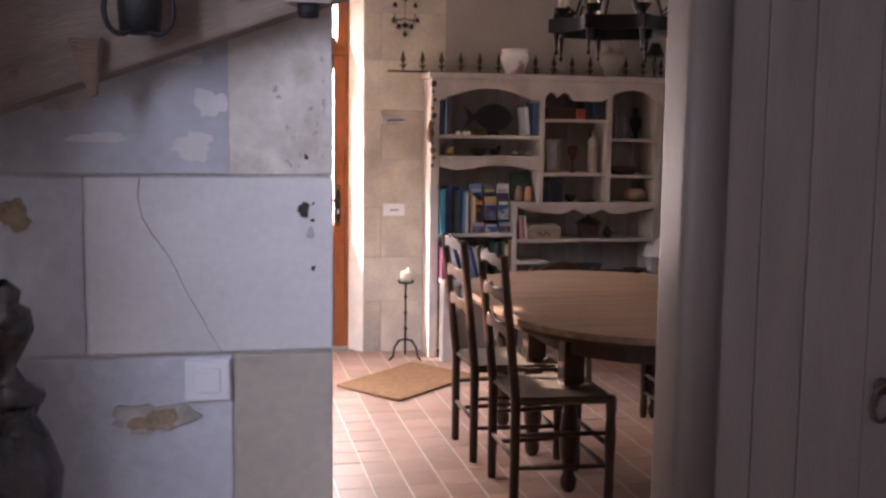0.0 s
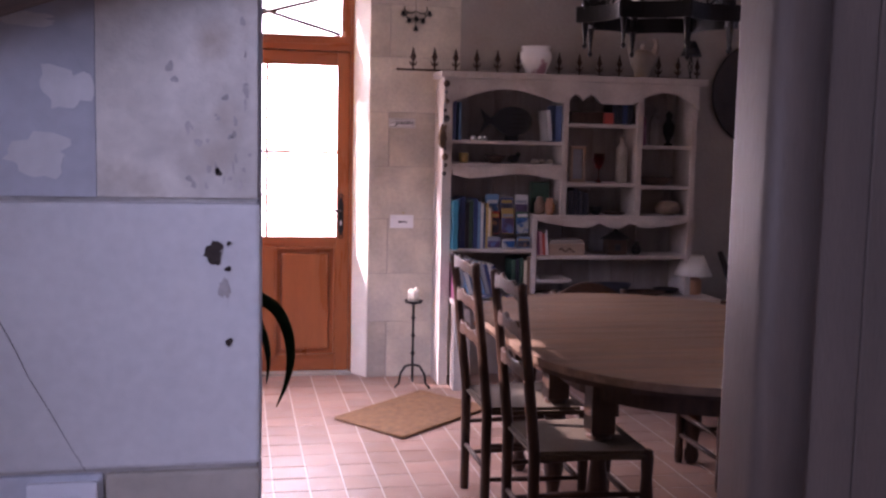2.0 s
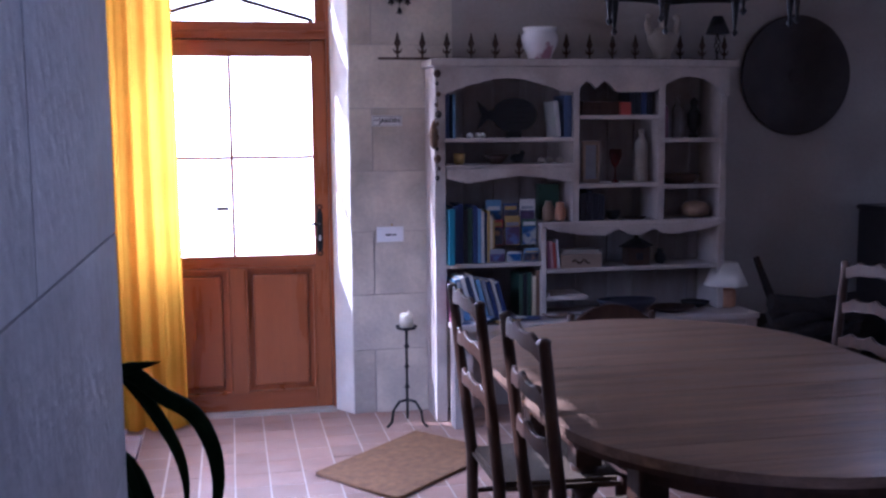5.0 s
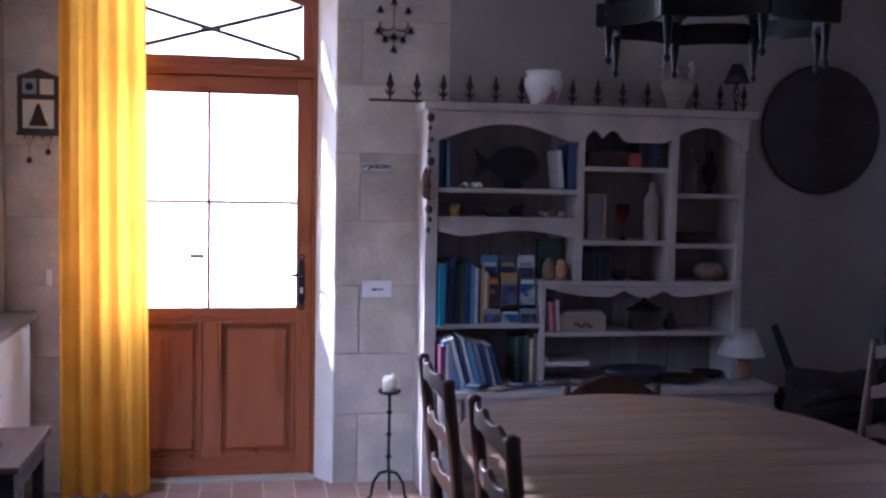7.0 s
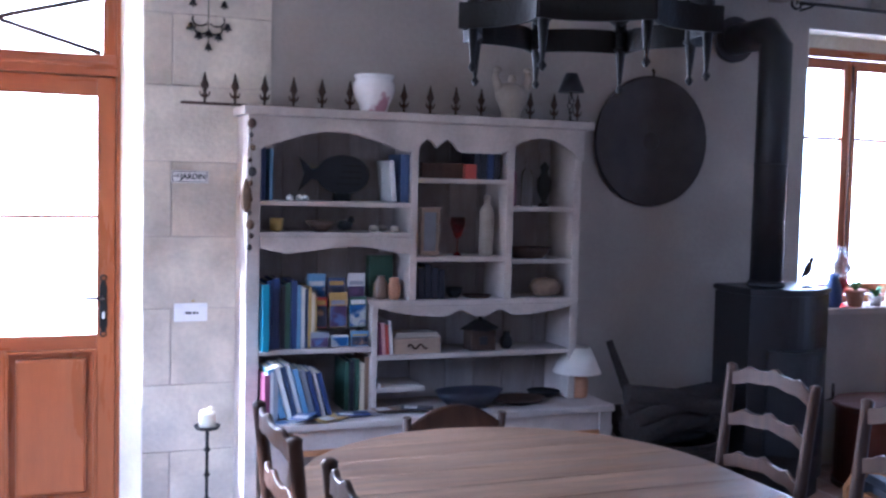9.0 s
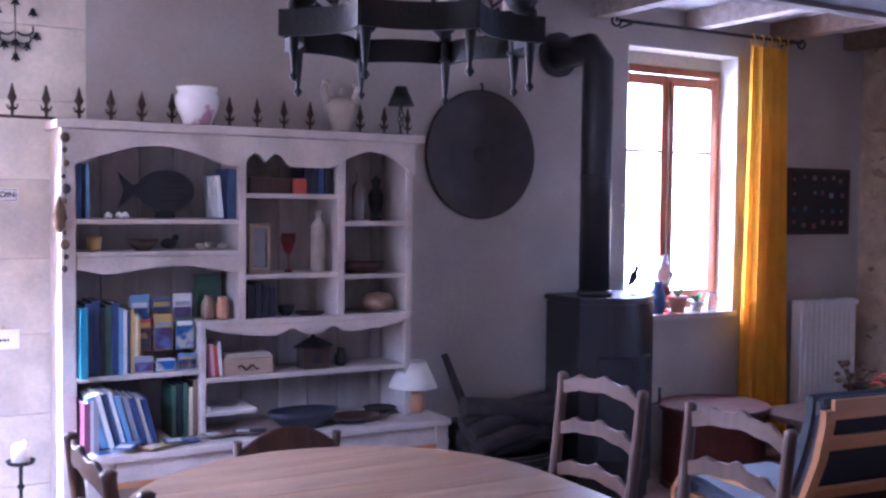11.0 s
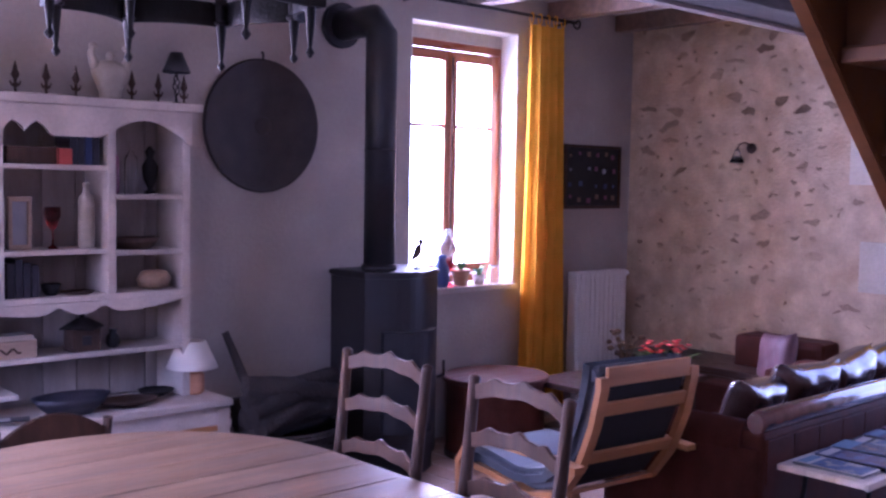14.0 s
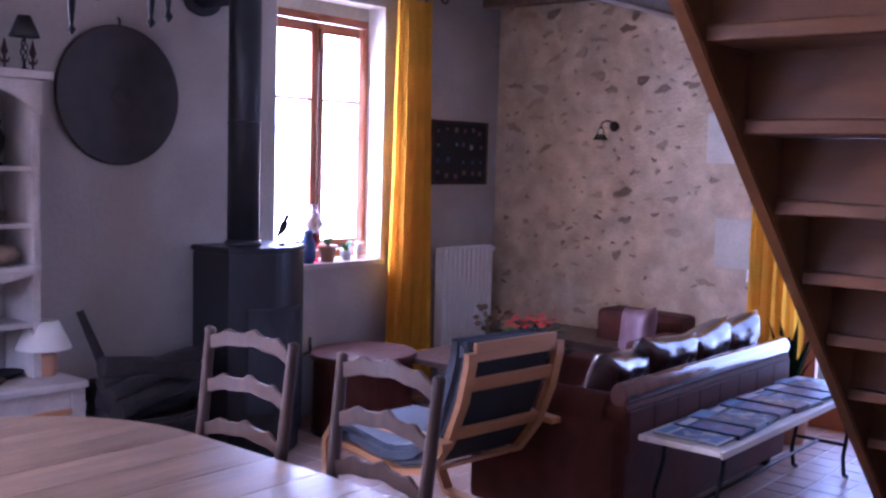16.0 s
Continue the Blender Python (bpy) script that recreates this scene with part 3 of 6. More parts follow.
leaf = part("leaf", block(1.160, 1.243, DY, DY + 0.045, 0.02, 2.06, 0.005), MAHOGANY, door)
part("stile", block(0.227, 0.285, DY, DY + 0.045, 0.02, 2.06, 0.005), MAHOGANY, leaf)
for z0, z1 in ((1.972, 2.06), (0.825, 0.892), (0.02, 0.115)):
    part("rail", block(0.285, 1.160, DY + 0.001, DY + 0.044, z0, z1, 0.005), MAHOGANY_H, leaf)
part("mid_stile", block(0.690, 0.775, DY + 0.001, DY + 0.044, 0.115, 0.825, 0.005), MAHOGANY, leaf)
for x0, x1 in ((0.285, 0.690), (0.775, 1.160)):
    bm = block(x0 - 0.005, x1 + 0.005, DY + 0.028, DY + 0.040, 0.11, 0.83)
    box(bm, x0 + 0.040, x1 - 0.040, DY + 0.008, DY + 0.03, 0.155, 0.785, 0.016)
    part("panel", bm, MAHOGANY, leaf)
    bm = bmesh.new()
    for a0, a1, b0, b1 in ((x0, x1, 0.115, 0.128), (x0, x1, 0.812, 0.825), (x0, x0 + 0.013, 0.128, 0.812), (x1 - 0.013, x1, 0.128, 0.812)):
        box(bm, a0, a1, DY - 0.009, DY + 0.03, b0, b1, 0.004)
    part("moulding", bm, MAHOGANY, leaf)
part("muntin", block(0.713, 0.731, DY + 0.008, DY + 0.036, 0.892, 1.972, 0.004), MAHOGANY, leaf)
part("muntin", block(0.285, 1.160, DY + 0.009, DY + 0.035, 1.420, 1.437, 0.004), MAHOGANY_H, leaf)
for x0, x1 in ((0.285, 0.713), (0.731, 1.160)):
    for z0, z1 in ((0.892, 1.420), (1.437, 1.972)):
        pane = part("pane", block(x0, x1, DY + 0.020, DY + 0.024, z0, z1), CLEAR_GLASS, leaf, "clear glass pane")
        pane.visible_shadow = False
pane = part("pane", block(0.285, 1.185, DY + 0.022, DY + 0.026, 2.16, 2.52), CLEAR_GLASS, door, "clear glass transom pane")
pane.visible_shadow = False
for a, b in (((0.29, 2.17), (1.18, 2.42)), ((0.29, 2.42), (1.18, 2.17))):
    part("cross_bar", tube(bmesh.new(), [(a[0], DY + 0.012 if a[1] < 2.3 else DY + 0.034, a[1]), (b[0], DY + 0.012 if a[1] < 2.3 else DY + 0.034, b[1])], 0.012, 6), RUST, door, "crossed iron bar")
escutcheon = part("handle_plate", prism(bmesh.new(), [(1.183, 0.90), (1.197, 0.90), (1.207, 0.93), (1.207, 1.11), (1.197, 1.14), (1.183, 1.14), (1.173, 1.11), (1.173, 0.93)], DY - 0.007, DY + 0.002, bevel=0.002), IRON, leaf,
                  "black iron handle plate")
for z in (0.895, 1.150):
    part("plate_loop", tube(bmesh.new(), [(1.19 + 0.013 * math.cos(a), DY - 0.004, z + 0.013 * math.sin(a)) for a in (i * math.tau / 14 for i in range(14))], 0.004, 6, True), IRON, leaf)
part("lever", tube(bmesh.new(), [(1.19, DY - 0.002, 1.06), (1.19, DY - 0.045, 1.06), (1.17, DY - 0.052, 1.06), (1.10, DY - 0.052, 1.065)], [0.009, 0.009, 0.010, 0.006], 8), PEWTER, leaf, "steel lever handle")
part("keyhole", block(1.184, 1.196, DY - 0.012, DY - 0.006, 0.965, 0.995, 0.003), WHITE_PLASTIC, leaf)
notice = part("notice", block(0.63, 0.70, DY + 0.012, DY + 0.018, 1.14, 1.165), WHITE_PLASTIC, leaf, "small white notice on the glass")
part("notice_line", block(0.635, 0.695, DY + 0.0095, DY + 0.0115, 1.149, 1.155), INK, notice)


# ---- curtains ----
def curtain_mesh(x0, x1, y, z0, z1, folds, depth, seed, flare=0.0):
    """A hanging cloth with soft folds that deepen towards the hem."""
    r = random.Random(seed)
    cols, rows_n = folds * 10, 26
    phase = [r.uniform(0, 6) for _ in range(4)]
    front = []
    for j in range(rows_n + 1):
        v = j / rows_n
        z = z1 + (z0 - z1) * v
        lf = []
        for i in range(cols + 1):
            u = i / cols
            wave = math.sin(u * folds * math.tau + 0.5 * math.sin(3 * v + phase[0]) + phase[1]) + 0.35 * math.sin(u * folds * 2.3 * math.tau + phase[2])
            x = x0 + (x1 - x0) * u + flare * v * (u - 0.5) + 0.006 * math.sin(u * folds * 6.28 + phase[3])
            yy = y + depth * wave * (0.55 + 0.45 * v)
            lf.append((x, yy, z))
        front.append(lf)
    bm = bmesh.new()
    f = [[bm.verts.new(p) for p in row] for row in front]
    for j in range(rows_n):
        for i in range(cols):
            bm.faces.new((f[j][i], f[j + 1][i], f[j + 1][i + 1], f[j][i + 1])).smooth = True
    tube(bm, [Vector(p) + Vector((0, 0, 0.004)) for p in front[-1][::3]], 0.004, 5)
    for edge in (0, cols):
        tube(bm, [Vector(row[edge]) for row in front], 0.003, 5)
    return bm


def scroll(x, y, z, s):
    return tube(bmesh.new(), [(x + s * (0.03 + (0.045 - 0.0042 * i) * math.cos(radians(180 + 45 * i))), y, z + (0.045 - 0.0042 * i) * math.sin(radians(180 + 45 * i)) * 1.0) for i in range(10)], 0.007, 7)


def curtain_rod(x0, x1, y, z, brackets):
    rod = thing("curtain_rod", "black wrought-iron curtain rod with scrolled ends", "curtain rod", group="curtain rods")
    part("bar", tube(bmesh.new(), [(x0, y, z), (x1, y, z)], 0.010, 10), IRON, rod)
    part("scroll", scroll(x0, y, z, -1), IRON, rod)
    part("scroll", scroll(x1, y, z, 1), IRON, rod)
    for x in brackets:
        part("bracket", tube(bmesh.new(), [(x, y, z - 0.012), (x, BACK - 0.001, z - 0.02)], 0.007, 7), IRON, rod)


curtain_rod(-0.05, 1.55, 7.04, 2.755, (0.03, 1.5))
curtain = thing("curtain", "bright yellow cotton curtain hanging beside the garden door", "curtain", group="yellow curtains")
part("cloth", curtain_mesh(0.06, 0.442, 7.035, 0.02, 2.72, 4, 0.038, 3, 0.03), YELLOW, curtain)
curtain_rod(4.86, 6.36, 7.045, 2.67, (4.95, 6.28))
curtain = thing("curtain", "yellow cotton curtain with tab top beside the sunny window", "curtain", group="yellow curtains")
part("cloth", curtain_mesh(5.925, 6.255, 7.06, 0.10, 2.62, 4, 0.034, 5, 0.12), YELLOW, curtain)
for x in (5.94, 6.02, 6.095, 6.17, 6.245):
    part("tab", tube(bmesh.new(), [(x, 7.045 + 0.016 * math.cos(a), 2.655 + 0.035 * math.sin(a)) for a in (i * math.tau / 12 for i in range(12))], 0.0045, 6, True), YELLOW, curtain)
curtain = thing("curtain", "yellow cotton curtain at the side door beyond the sofa", "curtain", Matrix.Translation((RIGHT, 4.9, 0)) @ Matrix.Rotation(radians(90), 4, "Z"), "yellow curtains")
part("cloth", curtain_mesh(-0.12, 0.22, 0.075, 0.02, 2.25, 5, 0.028, 8, 0.03), YELLOW, curtain)

# ---- back window ----
WY = 7.30
window = structure("window_1", block(5.02, 5.93, WY, WY + 0.05, 0.95, 1.0, 0.004), MAHOGANY_H, "tall wooden casement window flooded with daylight", "window")
part("window_sill", block(5.00, 5.945, 7.125, WY, 0.902, 0.938, 0.006), LIMED, window, "pale painted sill board")
part("head", block(5.02, 5.93, WY, WY + 0.05, 2.425, 2.475, 0.004), MAHOGANY_H, window)
part("outer_lintel", block(5.021, 5.929, WY, 7.369, 2.477, 2.559), LIMESTONE, window, "pale stone lintel above the frame")
# thin linings added so that cheeks and head look sunlit by colour
part("reveal_lining", block(5.924, 5.9295, BACK + 0.002, WY - 0.002, 0.94, 2.552), REVEAL_SUNLIT, window, "thin window reveal lining, coloured pale as if sunlit")
part("reveal_lining", block(5.0205, 5.026, BACK + 0.002, WY - 0.002, 0.94, 2.552), REVEAL_SUNLIT, window, "thin window reveal lining, coloured pale as if sunlit")
part("reveal_head", block(5.0205, 5.9295, BACK + 0.002, WY - 0.002, 2.553, 2.5595), REVEAL_SUNLIT, window, "thin window head lining, coloured pale as if sunlit")
for x0, x1 in ((5.02, 5.06), (5.89, 5.93)):
    part("jamb", block(x0, x1, WY, WY + 0.05, 1.0, 2.424, 0.004), MAHOGANY, window)
for x0, x1 in ((5.062, 5.472), (5.478, 5.888)):
    case = part("casement", block(x0, x0 + 0.05, WY - 0.01, WY + 0.03, 1.004, 2.420, 0.004), MAHOGANY, window)
    part("stile", block(x1 - 0.05, x1, WY - 0.01, WY + 0.03, 1.004, 2.420, 0.004), MAHOGANY, case)
    for z0, z1 in ((1.004, 1.07), (1.935, 1.955), (2.355, 2.420)):
        part("rail", block(x0 + 0.05, x1 - 0.05, WY - 0.008, WY + 0.028, z0, z1, 0.004), MAHOGANY_H, case)
    for z0, z1 in ((1.07, 1.935), (1.955, 2.355)):
        pane = part("pane", block(x0 + 0.05, x1 - 0.05, WY + 0.008, WY + 0.012, z0, z1), CLEAR_GLASS, case, "clear glass pane")
        pane.visible_shadow = False
part("bolt", tube(bmesh.new(), [(5.475, WY - 0.022, 1.05), (5.475, WY - 0.022, 2.38)], 0.007, 7), RUST, window, "iron espagnolette bolt")

# ---- side window over the shelf radiator ----
# taller half below y 5.75 is an unseen addition that shapes the sun
window = structure("window_2", block(-0.55, -0.50, 4.81, 6.62, 0.98, 1.04), LIMED, "side window with a white net curtain, widened out of view", "window")
part("head", block(-0.55, -0.50, 5.75, 6.62, 2.22, 2.28), LIMED, window)
part("head", block(-0.55, -0.50, 4.81, 5.748, 2.47, 2.638), LIMED, window)
for y0, y1, z1 in ((4.81, 4.87, 2.47), (5.75, 5.81, 2.22), (6.56, 6.62, 2.22)):
    part("stile", block(-0.55, -0.50, y0, y1, 1.04, z1), LIMED, window)
net = thing("net_curtain", "white net curtain on the side window", "curtain", Matrix.Translation((-0.20, 6.70, 0)) @ Matrix.Rotation(radians(90), 4, "Z"))
part("cloth", curtain_mesh(-1.95, 0.04, 0.02, 0.95, 1.95, 18, 0.014, 11), LACE, net)

# side door beyond the sofa
door = structure("door_2", block(7.40, 7.45, 3.45, 3.53, 0, 2.2), MAHOGANY, "glazed side door half hidden by a yellow curtain", "door")
part("stile", block(7.40, 7.45, 4.80, 4.88, 0, 2.2), MAHOGANY, door)
part("rail", block(7.40, 7.45, 3.53, 4.80, 2.12, 2.2), MAHOGANY, door)
part("rail", block(7.40, 7.45, 3.53, 4.80, 0.0, 0.15), MAHOGANY, door)

# stone blocks round the garden door
z = 0.0
for n, h in enumerate((0.36, 0.31, 0.35, 0.33, 0.34, 0.34, 0.32, 0.35)):
    split = 1.80 if n % 2 else 1.47
    rows = [(1.352, split, 0)] + ([(split + 0.006, 1.80, 1)] if split < 1.7 else [])
    for x0, x1, k in rows:
        part("stone", block(x0, x1 + (0.12 if x1 > 1.75 else 0), BACK - 0.006 - 0.002 * ((n + k) % 3), BACK + 0.02, z + 0.001, z + h - 0.0015, 0.003), JAMB_STONE, wall_north)
    part("stone", block(-0.215, 0.078, BACK - 0.006 - 0.002 * (n % 2), BACK + 0.02, z + 0.001, z + h - 0.0015, 0.003), JAMB_STONE, wall_north)
    z += h
part("switch_plate", block(-0.03, 0.0, BACK - 0.02, BACK - 0.009, 1.02, 1.1), WHITE_PLASTIC, wall_north)


# ---- dining table and chairs ----
table = thing("dining_table", "large scrubbed wooden dining table with rounded ends and turned dark legs", "table", pose(2.25, 4.675, 0))
TR, HALF = 0.670, 0.37
outline = arc(0, HALF, TR, 0, 180, 36) + arc(0, -HALF, TR, 180, 360, 36)


def slice_of(y0, y1, grow=0.0):
    """The part of the rounded top between two lines across it."""
    def half(y):
        d = max(0.0, abs(y) - HALF)
        return math.sqrt(max(0.0, (TR + grow) ** 2 - d * d))
    ys = [y0 + (y1 - y0) * i / 12 for i in range(13)]
    right = [(half(y), y) for y in ys if half(y) > 0.001]
    return right + [(-x, y) for x, y in right[::-1]]


edges_y = [-1.04, -0.86, -0.70, -0.53, -0.36, -0.185, 0.02, 0.20, 0.37, 0.54, 0.71, 0.87, 1.04]
for a, b in zip(edges_y, edges_y[1:]):
    gap = 0.0022 if a == -0.185 else 0.0003
    part("plank", prism(bmesh.new(), slice_of(a + gap, b - gap), 0.722, 0.750, "xy", 0.0009), TABLEWOOD, table)
part("under_top", prism(bmesh.new(), slice_of(-1.022, 1.022, -0.012), 0.700, 0.7195, "xy"), DARKWOOD, table)
bm = bmesh.new()
for pts in (arc(0, HALF, 0.49, 0, 180, 20), arc(0, -HALF, 0.49, 180, 360, 20)):
    inner = [(x * 0.94, (y - math.copysign(HALF, y)) * 0.94 + math.copysign(HALF, y)) for x, y in pts]
    prism(bm, pts + inner[::-1], 0.61, 0.699, "xy")
for s in (-1, 1):
    box(bm, s * 0.46, s * 0.49, -HALF, HALF, 0.61, 0.699)
part("apron", bm, DARKWOOD, table, "dark wooden apron under the top")
LEG = [(0.022, 0.0), (0.034, 0.02), (0.036, 0.05), (0.024, 0.08), (0.030, 0.11), (0.041, 0.17), (0.043, 0.24), (0.034, 0.32), (0.028, 0.37), (0.044, 0.39), (0.044, 0.41), (0.030, 0.43), (0.047, 0.46), (0.047, 0.48)]
for x in (-0.43, 0.43):
    for y in (-0.52, 0.0, 0.52):
        bm = lathe(bmesh.new(), LEG, (x, y, 0), 18)
        box(bm, x - 0.045, x + 0.045, y - 0.045, y + 0.045, 0.478, 0.66, 0.004)
        part("leg", bm, DARKWOOD, table)


def wavy_slat(y, z, w, h, lean):
    """A ladder-back slat: waved along its top, plain arch below, curved a little backwards."""
    n = 40
    bm = bmesh.new()
    loops = []
    for i in range(n + 1):
        u = -1 + 2 * i / n
        arch = 0.030 * (1 - abs(u) ** 2.4)
        edge = max(0.0, 1 - (abs(u) / 0.85) ** 6)
        a = z + arch + h / 2 + (0.0075 * math.cos(u * 3.1 * math.pi) + 0.0025 * math.cos(u * 6.2 * math.pi)) * edge
        b = z + arch * 0.9 - h / 2 + 0.003 * math.cos(u * 3 * math.pi) * edge
        back = y - 0.022 * (1 - u * u) - lean * (z - 0.45)
        loops.append([(u * w, back - 0.007, b + 0.002), (u * w, back - 0.005, b), (u * w, back + 0.005, b), (u * w, back + 0.007, b + 0.002),
                      (u * w, back + 0.007, a - 0.003), (u * w, back + 0.004, a), (u * w, back - 0.004, a), (u * w, back - 0.007, a - 0.003)])
    rings(bm, loops)
    for face in bm.faces:
        face.smooth = False
    return bm


def dining_chair(m):
    c = thing("dining_chair", "dark-stained ladder-back dining chair with a woven rush seat", "chair", m, "chairs round the table")
    lean = 0.11
    for s in (-1, 1):
        top = [(s * 0.185, -0.20, 0.0), (s * 0.188, -0.20, 0.44), (s * 0.194, -0.20 - lean * 0.30, 0.74), (s * 0.200, -0.20 - lean * 0.58, 1.02), (s * 0.201, -0.20 - lean * 0.59, 1.035), (s * 0.201, -0.20 - lean * 0.6, 1.043)]
        part("back_post", tube(bmesh.new(), top, [0.019, 0.021, 0.019, 0.017, 0.019, 0.008], 10), DARKWOOD, c)
        part("front_leg", lathe(bmesh.new(), [(0.017, 0.0), (0.021, 0.03), (0.019, 0.12), (0.024, 0.30), (0.019, 0.36), (0.023, 0.42), (0.020, 0.455), (0.010, 0.462)], (s * 0.215, 0.20, 0), 12), DARKWOOD, c)
        for z in (0.16, 0.30):
            part("side_stretcher", tube(bmesh.new(), [(s * 0.186, -0.20, z), (s * 0.20, 0.0, z), (s * 0.215, 0.20, z)], [0.009, 0.012, 0.009], 8), DARKWOOD, c)
    for z in (0.14, 0.24):
        part("front_stretcher", tube(bmesh.new(), [(-0.21, 0.20, z), (0, 0.20, z), (0.21, 0.20, z)], [0.009, 0.013, 0.009], 8), DARKWOOD, c)
    part("back_stretcher", tube(bmesh.new(), [(-0.186, -0.20, 0.20), (0.186, -0.20, 0.20)], 0.010, 8), DARKWOOD, c)
    bm = prism(bmesh.new(), [(-0.20, -0.205), (0.20, -0.205), (0.235, 0.215), (-0.235, 0.215)], 0.425, 0.458, "xy", 0.012)
    part("seat", bm, RUSH, c, "woven rush seat")
    for z, h in ((0.992, 0.046), (0.852, 0.044), (0.712, 0.044)):
        part("slat", wavy_slat(-0.20, z, 0.190, h, lean), DARKWOOD, c)
    return c


first = dining_chair(pose(1.715, 4.80, 0, rz=-90))
copy_thing(first, pose(1.74, 4.20, 0, rz=-91))
copy_thing(first, pose(2.82, 4.99, 0, rz=90))
copy_thing(first, pose(2.81, 4.42, 0, rz=84))

desk_chair = thing("desk_chair", "low dark wooden chair with a rounded back at the desk", "chair", pose(2.43, 6.16, 0))
for s in (-1, 1):
    part("leg", tube(bmesh.new(), [(s * 0.19, -0.12, 0), (s * 0.185, -0.10, 0.40), (s * 0.20, -0.13, 0.72)], 0.018, 8), DARKWOOD, desk_chair)
    part("leg", tube(bmesh.new(), [(s * 0.19, 0.26, 0), (s * 0.185, 0.25, 0.40)], 0.018, 8), DARKWOOD, desk_chair)
part("seat", block(-0.21, 0.21, -0.12, 0.28, 0.40, 0.435, 0.01), DARKWOOD, desk_chair)
part("backrest", prism(bmesh.new(), [(-0.185, 0.56)] + [(u, 0.685 + 0.075 * (1 - (u / 0.185) ** 2)) for u in [-0.185 + 0.37 * i / 16 for i in range(17)]] + [(0.185, 0.56)], -0.14, -0.118, bevel=0.004), DARKWOOD, desk_chair)

# ---- coir mat and candle stand ----
corner = [(1.06, 6.16), (1.36, 5.75), (1.95, 6.28), (1.62, 6.70)]
bm = prism(bmesh.new(), corner, 0.0, 0.016, "xy", 0.004)
mat_thing = thing("doormat", "brown coir mat lying askew on the tiles", "mat")
part("mat_body", bm, JUTE, mat_thing)
for a, b in zip(corner, corner[1:] + corner[:1]):
    part("edge_binding", tube(bmesh.new(), [(*a, 0.009), (*b, 0.009)], 0.0085, 7), JUTE, mat_thing)
stand = thing("candle_stand", "black wrought-iron floor candle stand on three feet", "candle stand", pose(1.60, 6.86, 0))
part("stem", lathe(bmesh.new(), [(0.007, 0.13), (0.007, 0.20), (0.016, 0.21), (0.007, 0.225), (0.007, 0.31), (0.016, 0.32), (0.007, 0.335), (0.007, 0.42), (0.016, 0.43), (0.007, 0.445), (0.008, 0.52)], (0, 0, 0), 10), IRON, stand)
for a in (200, 320, 80):
    d = Vector((math.cos(radians(a)), math.sin(radians(a)), 0))
    part("foot", tube(bmesh.new(), [d * 0.0 + Vector((0, 0, 0.14)), d * 0.05 + Vector((0, 0, 0.135)), d * 0.085 + Vector((0, 0, 0.09)), d * 0.095 + Vector((0, 0, 0.03)), d * 0.125 + Vector((0, 0, 0.007))], 0.0075, 7), IRON, stand)
part("dish", lathe(bmesh.new(), [(0.012, 0.515), (0.05, 0.525), (0.058, 0.54), (0.052, 0.54), (0.03, 0.532)], (0, 0, 0), 18), IRON, stand)
part("wax_candle", lathe(bmesh.new(), [(0.036, 0.533), (0.037, 0.59), (0.033, 0.605), (0.026, 0.598)], (0, 0, 0), 16), WAX, stand, "short thick ivory candle")
part("wax_rim", lathe(bmesh.new(), [(0.012, 0.585), (0.014, 0.612), (0.005, 0.62)], (0.018, 0.01, 0), 10), WAX, stand)

# ---- the limed hutch ----
HF, HB = 6.86, 7.143
hutch = thing("hutch", "limed pale wooden hutch with scalloped valances and open shelves", "bookcase")
part("side", block(1.765, 1.825, HF + 0.02, HB, 0.0, 1.90, 0.005), LIMED, hutch)
part("side", block(3.385, 3.425, HF + 0.02, HB, 0.555, 1.90, 0.005), LIMED, hutch)
part("cornice_board", block(1.745, 3.475, HF - 0.012, HB, 1.90, 1.94, 0.006), LIMED, hutch)


def waved(x0, x1, top, low, y0, y1, n=64):
    """A valance: straight along the top, shaped along the bottom by low(u), u from 0 to 1."""
    pts = [(x0, top), (x1, top)] + [(x0 + (x1 - x0) * i / n, low(i / n)) for i in range(n, -1, -1)]
    return prism(bmesh.new(), pts, y0, y1, bevel=0.002)


def cornice_low(u):
    x = 1.765 + u * 1.66
    bump = lambda c, w, h: h * max(0.0, math.cos((x - c) / w * math.pi / 2)) ** 1.2 if abs(x - c) < w else 0.0
    return 1.765 + bump(2.16, 0.32, 0.075) + bump(2.60, 0.055, 0.06) + bump(2.70, 0.06, 0.06) + bump(3.19, 0.22, 0.085) - (0.02 if x < 1.84 or x > 3.39 else 0)


part("cornice_valance", waved(1.765, 3.425, 1.898, cornice_low, HF, HF + 0.02), LIMED, hutch)
for x0, x1, z0, z1 in ((2.530, 2.565, 1.055, 1.90), (3.020, 3.058, 1.055, 1.90), (2.352, 2.380, 0.556, 1.04)):
    part("upright", block(x0, x1, HF + 0.022, HB - 0.012, z0, z1, 0.003), LIMED, hutch)
for x0, x1, z in ((1.825, 2.53, 1.515), (1.825, 2.53, 1.375), (2.565, 3.02, 1.633), (2.565, 3.02, 1.262), (3.058, 3.385, 1.505), (3.058, 3.385, 1.25), (1.825, 2.352, 0.845), (2.38, 3.385, 0.800), (2.38, 2.62, 0.648)):
    part("shelf", block(x0, x1, HF + 0.022, HB - 0.012, z - 0.012, z + 0.010, 0.003), LIMED, hutch)
part("main_shelf", block(2.352, 3.425, HF + 0.010, HB - 0.012, 1.043, 1.068, 0.003), LIMED, hutch)
